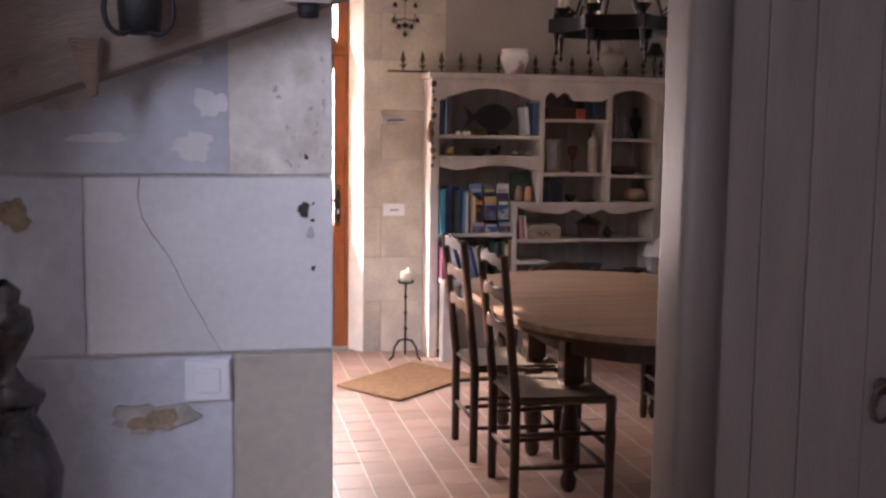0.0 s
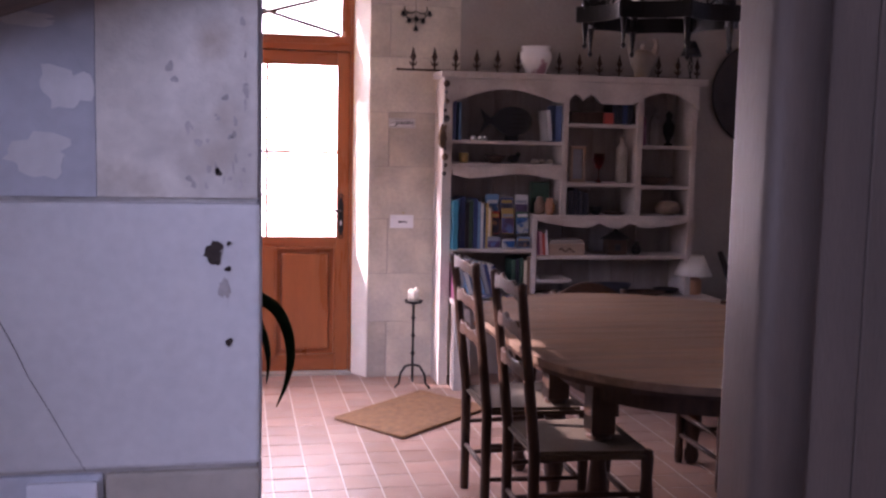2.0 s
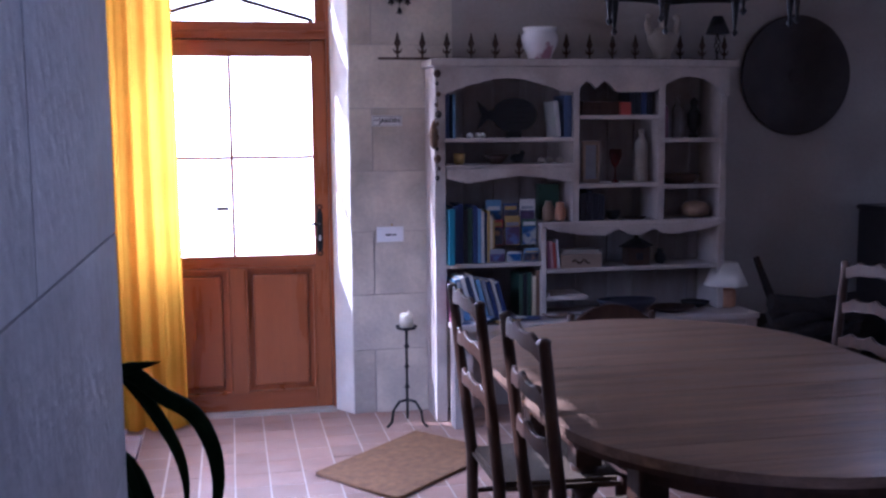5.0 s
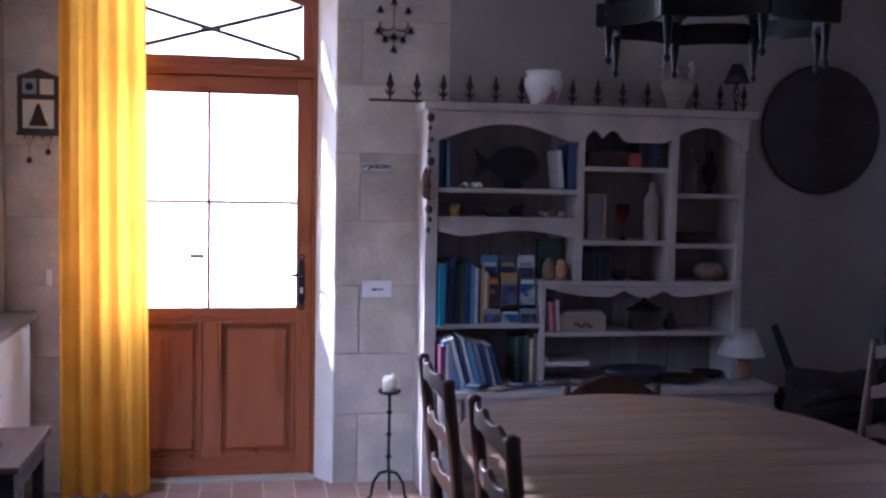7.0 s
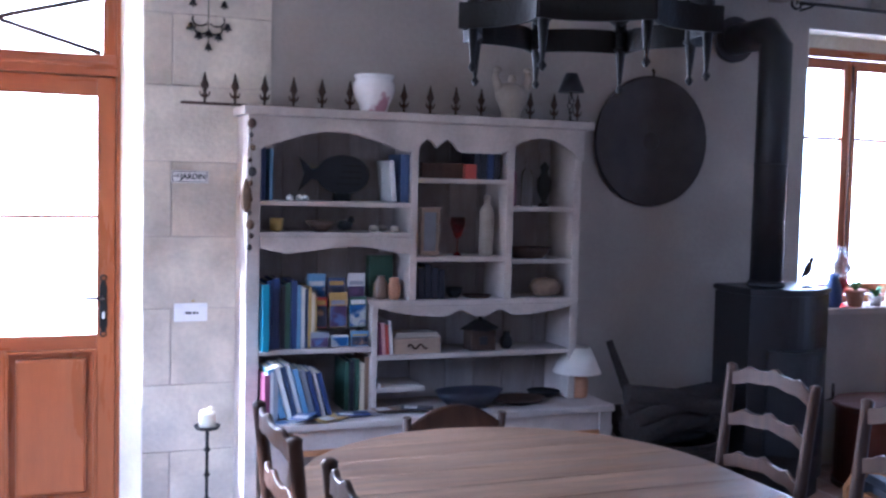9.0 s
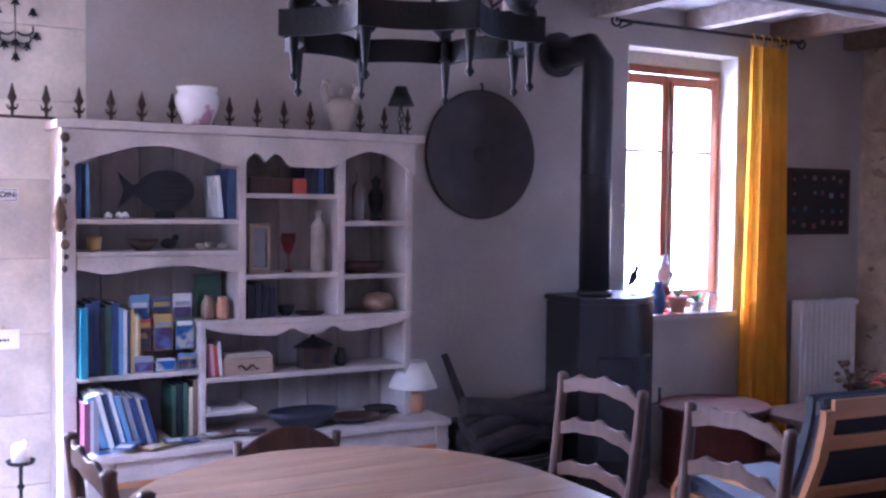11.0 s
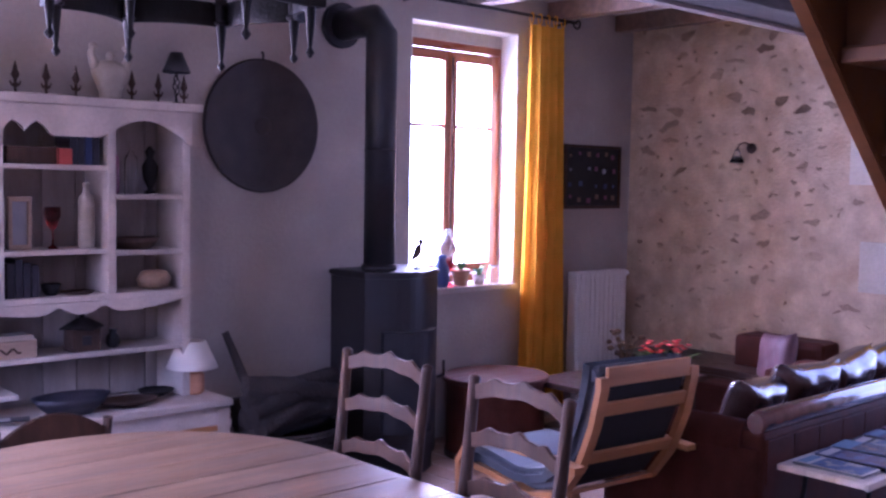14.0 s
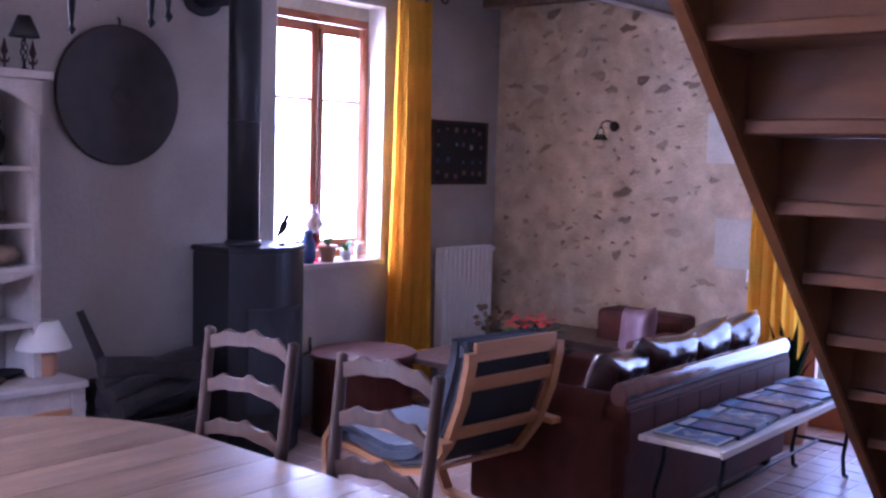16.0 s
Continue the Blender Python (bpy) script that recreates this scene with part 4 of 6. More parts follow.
part("valance", waved(1.825, 2.53, 1.362, lambda u: 1.285 + 0.055 * (0.5 - 0.5 * math.cos(u * 1.9 * math.pi)) * (u ** 0.7) + 0.03 * max(0, 1 - u * 6), HF + 0.004, HF + 0.021), LIMED, hutch)
part("valance", waved(2.38, 3.40, 1.042, lambda u: 0.985 + 0.05 * abs(2 * u - 1) ** 3 + 0.035 * math.exp(-((u - 0.40) / 0.045) ** 2) + 0.035 * math.exp(-((u - 0.60) / 0.045) ** 2), HF + 0.004, HF + 0.021), LIMED, hutch)
# back boards carry the recess shade in their colour
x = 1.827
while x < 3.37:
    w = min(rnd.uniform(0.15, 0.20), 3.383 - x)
    part("back_board", block(x, x + w - 0.005, HB - 0.010, HB, 0.556, 1.898), LIMED_SHADED, hutch)
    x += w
part("desk_top", block(1.83, 3.555, 6.70, HB - 0.012, 0.520, 0.553, 0.006), LIMED, hutch, "wide desk board at the foot of the shelves")
part("desk_front", block(1.95, 3.48, 6.725, 6.745, 0.43, 0.518, 0.003), LIMED, hutch)
part("desk_trim", block(1.95, 3.48, 6.715, 6.727, 0.405, 0.432, 0.003), BEECH, hutch)
for x0, x1 in ((1.83, 1.93), (3.48, 3.55)):
    part("desk_leg", block(x0, x1, 6.72, 6.82, 0.0, 0.518, 0.005), LIMED, hutch)
part("desk_leg", block(3.48, 3.55, 7.04, 7.13, 0.0, 0.518, 0.005), LIMED, hutch)

# beads on a string along the hutch's edge
beads = thing("bead_garland", "string of dark beads and shells hanging on the hutch corner", "garland", pose(1.775, HF - 0.008, 0))
part("string", tube(bmesh.new(), [(0, 0, 1.88), (0.004, 0, 1.6), (-0.003, 0, 1.3)], 0.0015, 5), DRY_STEM, beads)
for i, z in enumerate((1.86, 1.81, 1.755, 1.70, 1.65, 1.60, 1.53, 1.47, 1.42, 1.37, 1.32)):
    part("bead", ball(bmesh.new(), (rnd.uniform(-0.006, 0.006), -0.008, z), (0.020, 0.011, 0.013, 0.010)[i % 4], (1, 0.8, 1.1), 10), (RUST, PEWTER, DRY_STEM)[i % 3], beads)
part("tassel", lathe(bmesh.new(), [(0.004, 1.47), (0.02, 1.49), (0.028, 1.54), (0.012, 1.60), (0.003, 1.62)], (-0.02, 0.0, 0), 9), DRY_STEM, beads)

# ---- what stands on the hutch ----
BOOK_FAMILY = "books and folders on the hutch"


def book(x, y, z, thick, high, deep, hue, lean=0.0, label=""):
    """A book standing with its spine to the room."""
    m = Matrix.Translation((x, y, z)) @ Matrix.Rotation(radians(lean), 4, "Y")
    b = thing("book", label or f"{hue} paper-covered book standing on the shelf", "book", m, BOOK_FAMILY)
    bm = block(0, thick, 0, 0.004, 0, high, 0.0012)
    box(bm, 0, 0.003, 0.004, deep, 0, high)
    box(bm, thick - 0.003, thick, 0.004, deep, 0, high)
    part("cover", bm, BOOKS[hue], b)
    part("pages", block(0.0032, thick - 0.0032, 0.0042, deep - 0.006, 0.004, high - 0.004), BOOKS["cream"], b)
    return b


x = 1.832
for hue, th, hi in (("teal", 0.030, 0.30), ("navy", 0.028, 0.31), ("navy", 0.03, 0.32), ("black", 0.022, 0.29), ("green", 0.024, 0.30), ("navy", 0.026, 0.31), ("sky", 0.018, 0.29), ("white", 0.016, 0.28), ("blue", 0.015, 0.27), ("ochre", 0.014, 0.28), ("cream", 0.014, 0.25), ("ochre", 0.010, 0.23)):
    book(x, HF + (-0.025 if hue == "teal" else 0.03 + rnd.uniform(0, 0.02)), 0.8555, th, hi, 0.20, hue)
    x += th + 0.0015
x = 1.835
for hue, th, hi in (("plum", 0.024, 0.21), ("white", 0.012, 0.22), ("grey", 0.02, 0.235)):
    book(x, HF - 0.075, 0.5535, th, hi, 0.2, hue)
    x += th + 0.002
x = 1.905
for hue, th, hi in (("sky", 0.03, 0.23), ("white", 0.02, 0.245), ("blue", 0.022, 0.24), ("white", 0.016, 0.25), ("sky", 0.022, 0.23), ("grey", 0.024, 0.22), ("navy", 0.022, 0.215), ("white", 0.016, 0.21), ("navy", 0.02, 0.205)):
    book(x, HF - 0.085 + rnd.uniform(0, 0.03), 0.5545 + th * 0.26, th, hi, 0.2, hue, -15)
    x += th + 0.006
for x, hue, hi in ((2.235, "green", 0.23), (2.26, "black", 0.235), (2.285, "green", 0.24), (2.31, "cream", 0.22), (2.332, "brown", 0.25)):
    book(x, HF + 0.05, 0.5535, 0.019, hi, 0.18, hue)
for x, hue, lean in ((2.445, "white", -6), (2.485, "blue", 0), (2.506, "blue", 0)):
    book(x, HF + 0.04, 1.5255 + (0.004 if lean else 0), 0.022 if hue == "white" else 0.02, 0.19 if lean else 0.225, 0.19, hue, lean)
book(1.832, HF + 0.045, 1.5255, 0.02, 0.235, 0.19, "navy"), book(1.870, HF + 0.045, 1.5255, 0.014, 0.23, 0.19, "sky")
for x, hue, hi in ((2.392, "plum", 0.15), (2.41, "pink", 0.15), (2.428, "red", 0.14), (2.446, "white", 0.155)):
    book(x, HF + 0.03, 0.8105 + 0.003, 0.015, hi, 0.16, hue, -4)
for x, hue, hi in ((2.585, "black", 0.15), (2.62, "black", 0.165), (2.655, "black", 0.15), (2.69, "black", 0.14)):
    book(x, HF + 0.05, 1.0685, 0.03, hi, 0.18, hue)
for x, hue in ((2.86, "black"), (2.895, "black"), (2.93, "navy"), (2.965, "black")):
    book(x, HF + 0.05, 1.6435, 0.03, 0.17, 0.17, hue)
book(2.39, HF + 0.03, 0.6585, 0.012, 0.02, 0.2, "white")

# leaflet rack in two rows
leaflets = thing("leaflet_rack", "clear leaflet rack filled with colourful tourist brochures", "leaflet rack", pose(2.06, HF + 0.02, 0.8555))
part("rack", block(0.0, 0.285, 0.12, 0.14, 0.0, 0.31, 0.002), BULB_GLASS, leaflets)
hues = (("sky", "blue", "white"), ("red", "ochre", "green"), ("blue", "sky", "red"))
for i in range(3):
    for j, z in enumerate((0.17, 0.085, 0.0)):
        y = 0.085 - 0.038 * j
        card = part("brochure", block(0.004 + 0.095 * i, 0.088 + 0.095 * i, y, y + 0.004, z + 0.004, z + (0.165 if j < 2 else 0.075) - 0.02 * ((i + j) % 2)), BOOKS[hues[j][i] if j < 2 else ("grey", "white", "sky")[i]], leaflets)
        part("brochure_picture", block(0.006 + 0.095 * i, 0.086 + 0.095 * i, y - 0.002, y - 0.0005, z + 0.008, z + (0.105 if j < 2 else 0.048)), PRINTS[(i + j) % 3], card)
        part("brochure_title", block(0.012 + 0.095 * i, 0.080 + 0.095 * i, y - 0.002, y - 0.0005, z + (0.11 if j < 2 else 0.052), z + (0.13 if j < 2 else 0.06)), BOOKS[("white", "ochre", "grey")[(i + j) % 3]], card)


def fish_outline():
    body = [(0.10 * math.cos(a), 0.072 * math.sin(a)) for a in (radians(-160 + 320 * i / 30) for i in range(31))]
    return body + [(-0.115, 0.018), (-0.165, 0.062), (-0.145, 0.0), (-0.165, -0.062), (-0.115, -0.018)]


fish = thing("fish_plaque", "dark cut-out fish plaque leaning at the back of the shelf", "ornament", pose(2.235, HF + 0.14, 1.648) @ Matrix.Diagonal((1.28, 1, 1.28, 1)))
part("fish_body", prism(bmesh.new(), fish_outline(), 0, 0.012, bevel=0.002), BLACK, fish)
for i in range(4):
    part("groove", block(-0.03 + 0.01 * i, 0.065, -0.003, 0.001, -0.035 + 0.022 * i, -0.031 + 0.022 * i), IRON, fish)
part("foot", block(-0.03, 0.03, 0.0, 0.04, -0.0955, -0.070), IRON, fish)


def on_shelf(name, profile, at, mat, label, category, seg=18, squash=1.0):
    return solid(name, lathe(bmesh.new(), profile, (0, 0, 0), seg, squash=squash), mat, label, category, m=pose(*at))


BOTTLE = [(0.028, 0.0), (0.031, 0.01), (0.031, 0.15), (0.026, 0.17), (0.011, 0.19), (0.011, 0.22), (0.014, 0.224), (0.013, 0.235)]
yh = HF + 0.10
on_shelf("stone_jar", [(0.03, 0), (0.036, 0.01), (0.036, 0.21), (0.03, 0.23), (0.013, 0.25), (0.013, 0.275), (0.017, 0.28), (0.012, 0.295)], (2.952, yh, 1.2725), PALE_STONE, "tall pale stoneware bottle", "bottle")
on_shelf("glass_bottle", BOTTLE, (3.165, yh, 1.5155), CLEAR_GLASS, "clear glass bottle with a painted row of dots", "bottle")
on_shelf("red_goblet", [(0.022, 0), (0.022, 0.006), (0.004, 0.02), (0.004, 0.08), (0.02, 0.10), (0.036, 0.15), (0.034, 0.185), (0.030, 0.15), (0.004, 0.11)], (2.80, yh, 1.2725), RED_GLASS, "red glass goblet on a stem", "goblet")
on_shelf("painted_pot", [(0.022, 0), (0.03, 0.02), (0.032, 0.06), (0.022, 0.085), (0.024, 0.10), (0.005, 0.105)], (2.475, HF + 0.08, 1.0685), TERRACOTTA, "small painted earthenware jar", "jar")
on_shelf("stone_bottle", [(0.03, 0), (0.034, 0.02), (0.034, 0.07), (0.018, 0.10), (0.02, 0.11)], (2.415, HF + 0.10, 1.0685), BOOKS["brown"], "squat brown pot on the shelf", "pot")
on_shelf("round_pot", [(0.03, 0), (0.075, 0.015), (0.085, 0.05), (0.06, 0.085), (0.0, 0.095)], (3.28, yh, 1.0685), BASKET_CLAY, "rounded brown earthenware pot lying on the shelf", "pot", squash=0.8)
on_shelf("small_bowl", [(0.02, 0), (0.035, 0.02), (0.042, 0.05), (0.036, 0.045)], (2.79, yh, 1.0685), IRON, "small dark metal bowl", "bowl")
on_shelf("brass_tray", [(0.06, 0), (0.075, 0.012), (0.07, 0.012), (0.05, 0.006)], (2.91, yh, 1.0685), RUST, "shallow rusty dish on the shelf", "dish")
on_shelf("dark_bottle", BOTTLE, (3.10, yh + 0.05, 1.5155), BOOKS["plum"], "dark red bottle on the shelf", "bottle")
on_shelf("flat_basket", [(0.08, 0), (0.11, 0.03), (0.125, 0.055), (0.115, 0.05), (0.08, 0.012)], (3.18, yh, 1.2605), RUST, "flat brown basket on the shelf", "basket", squash=0.6)
on_shelf("wicker_bowl", [(0.09, 0), (0.15, 0.05), (0.175, 0.085), (0.165, 0.08), (0.09, 0.012)], (2.83, 6.84, 0.5535), BOOKS["black"], "dark wicker bowl on the desk", "bowl", squash=0.55)
on_shelf("dish", [(0.07, 0), (0.13, 0.018), (0.145, 0.03), (0.13, 0.026), (0.07, 0.008)], (3.10, 6.86, 0.5535), RUST, "brown shallow dish on the desk", "dish", squash=0.7)
on_shelf("ash_dish", [(0.04, 0), (0.075, 0.018), (0.085, 0.03), (0.07, 0.022)], (3.30, 6.98, 0.5535), IRON, "small dark dish on the desk", "dish")
on_shelf("yellow_cup", [(0.022, 0), (0.03, 0.01), (0.032, 0.06), (0.028, 0.055)], (1.915, yh, 1.3855), BOOKS["ochre"], "small yellow pottery cup", "cup")
on_shelf("wooden_bowl", [(0.03, 0), (0.05, 0.02), (0.075, 0.05), (0.068, 0.045)], (2.12, yh, 1.3855), RUST, "brown wooden bowl on the shelf", "bowl", squash=0.6)
bird = thing("wooden_bird", "small dark carved bird on the shelf", "ornament", pose(2.235, yh, 1.3855))
part("bird_body", ball(bmesh.new(), (0, 0, 0.03), 0.03, (1.3, 0.6, 0.8)), IRON, bird)
part("bird_head", ball(bmesh.new(), (0.03, 0, 0.055), 0.016), IRON, bird)
for x in (2.37, 2.43, 2.47):
    on_shelf("shell", [(0.008, 0), (0.026, 0.008), (0.020, 0.026), (0.0, 0.032)], (x, yh + rnd.uniform(-0.04, 0.04), 1.3855), PALE_STONE, "small pale shell on the shelf", "shell", squash=0.7)
for x in (1.965, 2.01, 2.035):
    on_shelf("pebble", [(0.008, 0), (0.018, 0.006), (0.016, 0.02), (0.0, 0.03)], (x, HF + 0.06, 1.5255), LIME, "small white pebble on the shelf", "pebble")
photo = thing("picture_frame", "upright beech picture frame on the shelf", "picture frame", pose(2.66, HF + 0.10, 1.2725))
bm = bmesh.new()
for a0, a1, b0, b1 in ((-0.05, 0.05, 0, 0.022), (-0.05, 0.05, 0.208, 0.23), (-0.05, -0.032, 0.022, 0.208), (0.032, 0.05, 0.022, 0.208)):
    box(bm, a0, a1, 0, 0.02, b0, b1, 0.003)
part("frame", bm, PALEWOOD, photo)
part("sheet", block(-0.032, 0.032, 0.009, 0.016, 0.022, 0.208), BOOKS["grey"], photo)
crate = solid("wooden_box", block(-0.11, 0.11, -0.05, 0.05, 0, 0.075, 0.006), DARKWOOD, "long dark wooden box", "box", m=pose(2.70, yh, 1.6435))
pack = solid("red_packet", block(-0.03, 0.03, -0.03, 0.03, 0, 0.07, 0.003), BOOKS["red"], "small red packet on the shelf", "packet", m=pose(2.83, HF + 0.055, 1.6435))
mask_ = thing("iron_figure", "dark iron ornament standing on the shelf", "ornament", pose(3.29, yh + 0.06, 1.5155))
part("figure_body", lathe(bmesh.new(), [(0.03, 0), (0.03, 0.012), (0.012, 0.02), (0.038, 0.08), (0.042, 0.13), (0.018, 0.17), (0.026, 0.20), (0.006, 0.225)], (0, 0, 0), 14, squash=0.5), IRON, mask_)
green = solid("green_tin", block(-0.06, 0.06, -0.03, 0.03, 0, 0.20, 0.006), BOOKS["green"], "green tin box behind the brochures", "box", m=pose(2.44, HF + 0.20, 1.0685))
trunk = thing("wooden_casket", "pale wooden casket with carved front", "box", pose(2.585, HF + 0.10, 0.8105))
part("casket_body", block(-0.12, 0.12, -0.06, 0.06, 0, 0.075, 0.004), PALEWOOD, trunk)
part("casket_lid", prism(bmesh.new(), [(-0.12, 0.077), (0.12, 0.077), (0.10, 0.10), (-0.10, 0.10)], -0.06, 0.06, bevel=0.003), PALE_STONE, trunk)
part("carving", tube(bmesh.new(), [(-0.05 + 0.01 * i, -0.063, 0.035 + 0.012 * math.sin(i * 1.2)) for i in range(11)], 0.004, 6), RUST, trunk)
house = thing("bird_house", "small dark wooden lantern house", "ornament", pose(2.93, HF + 0.10, 0.8105))
part("house_body", block(-0.065, 0.065, -0.05, 0.05, 0, 0.10, 0.003), RUST, house)
part("roof", lathe(bmesh.new(), [(0.105, 0.101), (0.10, 0.108), (0.03, 0.145), (0.012, 0.15), (0.012, 0.165)], (0, 0, 0), 4), IRON, house)
part("opening", block(-0.02, 0.02, -0.054, -0.049, 0.03, 0.07), BLACK, house)
on_shelf("dark_jug", [(0.02, 0), (0.032, 0.02), (0.03, 0.05), (0.016, 0.07), (0.02, 0.085)], (3.075, yh, 0.8105), IRON, "small dark jug on the shelf", "jug")
for i, (x, y, a, hue) in enumerate(((1.93, 6.76, 12, "white"), (2.05, 6.80, -14, "sky"), (2.13, 6.75, 30, "ochre"), (2.24, 6.79, -5, "navy"), (2.42, 6.82, 10, "brown"), (2.55, 6.79, -20, "black"), (2.0, 6.745, 60, "blue"))):
    leaflet = thing("leaflet", f"{hue} folded leaflet lying on the desk", "leaflet", pose(x, y, 0.5535 + 0.0045 * i, rz=a), "leaflets on the desk")
    part("sheet", block(-0.075, 0.075, -0.04, 0.04, 0, 0.004), BOOKS[hue], leaflet)
    part("print", block(-0.06, 0.0, -0.03, 0.03, 0.0041, 0.0044), BOOKS["white" if hue != "white" else "blue"], leaflet)

lamp = thing("table_lamp", "small table lamp with a terracotta base and cream cone shade", "lamp", pose(3.462, 6.93, 0.5535))
part("lamp_base", lathe(bmesh.new(), [(0.05, 0), (0.058, 0.01), (0.060, 0.05), (0.058, 0.09), (0.045, 0.105), (0.018, 0.112), (0.014, 0.13)], (0, 0, 0), 22), TERRACOTTA, lamp)
part("shade", lathe(bmesh.new(), [(0.122, 0.125), (0.124, 0.127), (0.066, 0.255), (0.064, 0.253), (0.120, 0.128)], (0, 0, 0), 28), LAMPSHADE, lamp, "cream pleated cone shade")

# ---- along the top of the hutch and on the wall ----
rail = thing("iron_cresting", "rusty iron cresting bar with a row of spear points", "iron railing", pose(0, 7.06, 1.945))
part("bar", block(1.50, 3.56, -0.008, 0.008, 0.0, 0.012, 0.002), RUST, rail)
spear = lathe(bmesh.new(), [(0.006, 0.012), (0.006, 0.030), (0.018, 0.040), (0.007, 0.050), (0.008, 0.065), (0.019, 0.085), (0.012, 0.105), (0.002, 0.145)], (0, 0, 0), 8, squash=0.5)
spear_mesh = mesh_of("spear", spear, RUST)
collar_mesh = mesh_of("spear_leaf", tube(bmesh.new(), [(-0.022, 0, 0.058), (-0.016, 0, 0.038), (0, 0, 0.034), (0.016, 0, 0.038), (0.022, 0, 0.058)], 0.0035, 6), RUST)
for i in range(15):
    x = 1.605 + i * 0.1345
    if i in (6,):
        continue
    s = piece("spear", spear_mesh, rail, pose(x, 0, 0))
    piece("spear_leaf", collar_mesh, s)

on_shelf("faience_pot", [(0.060, 0), (0.064, 0.008), (0.070, 0.03), (0.088, 0.065), (0.099, 0.10), (0.097, 0.128), (0.087, 0.144), (0.087, 0.150), (0.094, 0.162), (0.092, 0.170), (0.084, 0.168), (0.080, 0.145)], (2.36, 6.95, 1.9405), FAIENCE, "white faience pot with a red flower pattern", "pot", 26)
statue = bmesh.new()
lathe(statue, [(0.052, 0.0), (0.050, 0.02), (0.052, 0.04), (0.066, 0.07), (0.083, 0.105), (0.088, 0.135), (0.072, 0.16), (0.035, 0.178)], (0, 0, 0), 18, squash=0.6)
ball(statue, (0, -0.005, 0.195), 0.022, (0.9, 1, 1.1))
for s in (-1, 1):
    tube(statue, [(s * 0.062, 0, 0.14), (s * 0.080, -0.005, 0.17), (s * 0.090, -0.005, 0.205), (s * 0.082, -0.005, 0.232)], [0.026, 0.021, 0.017, 0.014], 9)
    ball(statue, (s * 0.080, -0.005, 0.238), 0.019, (1.15, 0.8, 0.9), 10)
solid("plaster_figure", statue, PALE_STONE, "pale plaster figure with raised arms on the hutch", "statue", m=pose(3.075, 6.98, 1.9405))
small = thing("small_lamp", "small lamp with twisted iron foot and black shade", "lamp", pose(3.40, 6.97, 1.9405))
part("foot", lathe(bmesh.new(), [(0.032, 0), (0.03, 0.008), (0.006, 0.014), (0.006, 0.03)], (0, 0, 0), 14), IRON, small)
for k in range(3):
    part("twist", tube(bmesh.new(), [(0.016 * math.sin(math.pi * i / 12) * math.cos(i * 0.5 + k * 2.09), 0.016 * math.sin(math.pi * i / 12) * math.sin(i * 0.5 + k * 2.09), 0.03 + 0.12 * i / 12) for i in range(13)], 0.003, 6), IRON, small)
part("shade", lathe(bmesh.new(), [(0.066, 0.15), (0.067, 0.152), (0.028, 0.245), (0.026, 0.243), (0.064, 0.153)], (0, 0, 0), 22), BLACK, small, "black cone shade")

bells = thing("bell_mobile", "wall mobile of small dark metal bells and scrolls", "wall ornament", pose(1.63, BACK - 0.02, 0))
BELL = [(0.004, 0.030), (0.008, 0.026), (0.012, 0.012), (0.019, 0.0), (0.016, 0.0), (0.008, 0.015)]
for x, z in ((-0.08, 2.285), (0.085, 2.29), (-0.045, 2.245), (0.045, 2.245), (0.0, 2.255), (0.0, 2.195), (-0.07, 2.39), (0.07, 2.39), (0.0, 2.43)):
    bell = part("bell", lathe(bmesh.new(), BELL, (x, 0, z), 12), IRON, bells)
    part("clapper", ball(bmesh.new(), (x, 0, z - 0.004), 0.005, seg=8), IRON, bell)
for s in (-1, 1):
    for z, r in ((2.35, 0.035), (2.31, 0.03)):
        part("scroll", tube(bmesh.new(), [(s * (0.002 + r - r * math.cos(radians(q))), 0.004, z + r * 0.8 * math.sin(radians(q)) - 0.02) for q in range(150, 331, 20)], 0.0035, 6), IRON, bells)
part("hanger", tube(bmesh.new(), [(0, 0.01, 2.20), (0, 0.006, 2.46)], 0.002, 5), IRON, bells)
part("nail", tube(bmesh.new(), [(0, 0.006, 2.455), (0, 0.022, 2.46)], 0.004, 6), IRON, bells)


def lettering(text, size, at, mat, parent):
    curve = bpy.data.curves.new("lettering", "FONT")
    curve.offset = size * 0.035
    curve.body, curve.size, curve.align_x, curve.align_y, curve.extrude = text, size, "CENTER", "CENTER", 0.0006
    tmp = new("lettering", curve)
    data = bpy.data.meshes.new_from_object(tmp.evaluated_get(bpy.context.evaluated_depsgraph_get()))
    bpy.data.objects.remove(tmp)
    data.materials.clear()
    data.materials.append(mat)
    ob = new("lettering", data)
    ob.parent, ob.matrix_basis = parent, at
    return ob


sign = thing("enamel_sign", "small white enamel sign reading LE JARDIN", "sign", pose(1.553, BACK - 0.016, 1.622))
part("plate", block(-0.083, 0.083, -0.004, 0.004, -0.028, 0.028, 0.002), WHITE_PAINT, sign)
bm = bmesh.new()
for a0, a1, b0, b1 in ((-0.078, 0.078, 0.021, 0.024), (-0.078, 0.078, -0.024, -0.021), (-0.078, -0.075, -0.021, 0.021), (0.075, 0.078, -0.021, 0.021)):
    box(bm, a0, a1, -0.006, -0.0045, b0, b1)
part("border", bm, INK, sign)
lettering("LE", 0.018, pose(-0.056, -0.0055, 0.004, 90), INK, sign)
lettering("JARDIN", 0.034, pose(0.014, -0.0055, 0, 90), INK, sign)
for s in (-1, 1):
    part("screw", ball(bmesh.new(), (s * 0.069, -0.005, 0), 0.003, seg=8), RUST, sign)
card = thing("notice_card", "small white card pinned to the stone", "notice", pose(1.562, BACK - 0.014, 1.003))
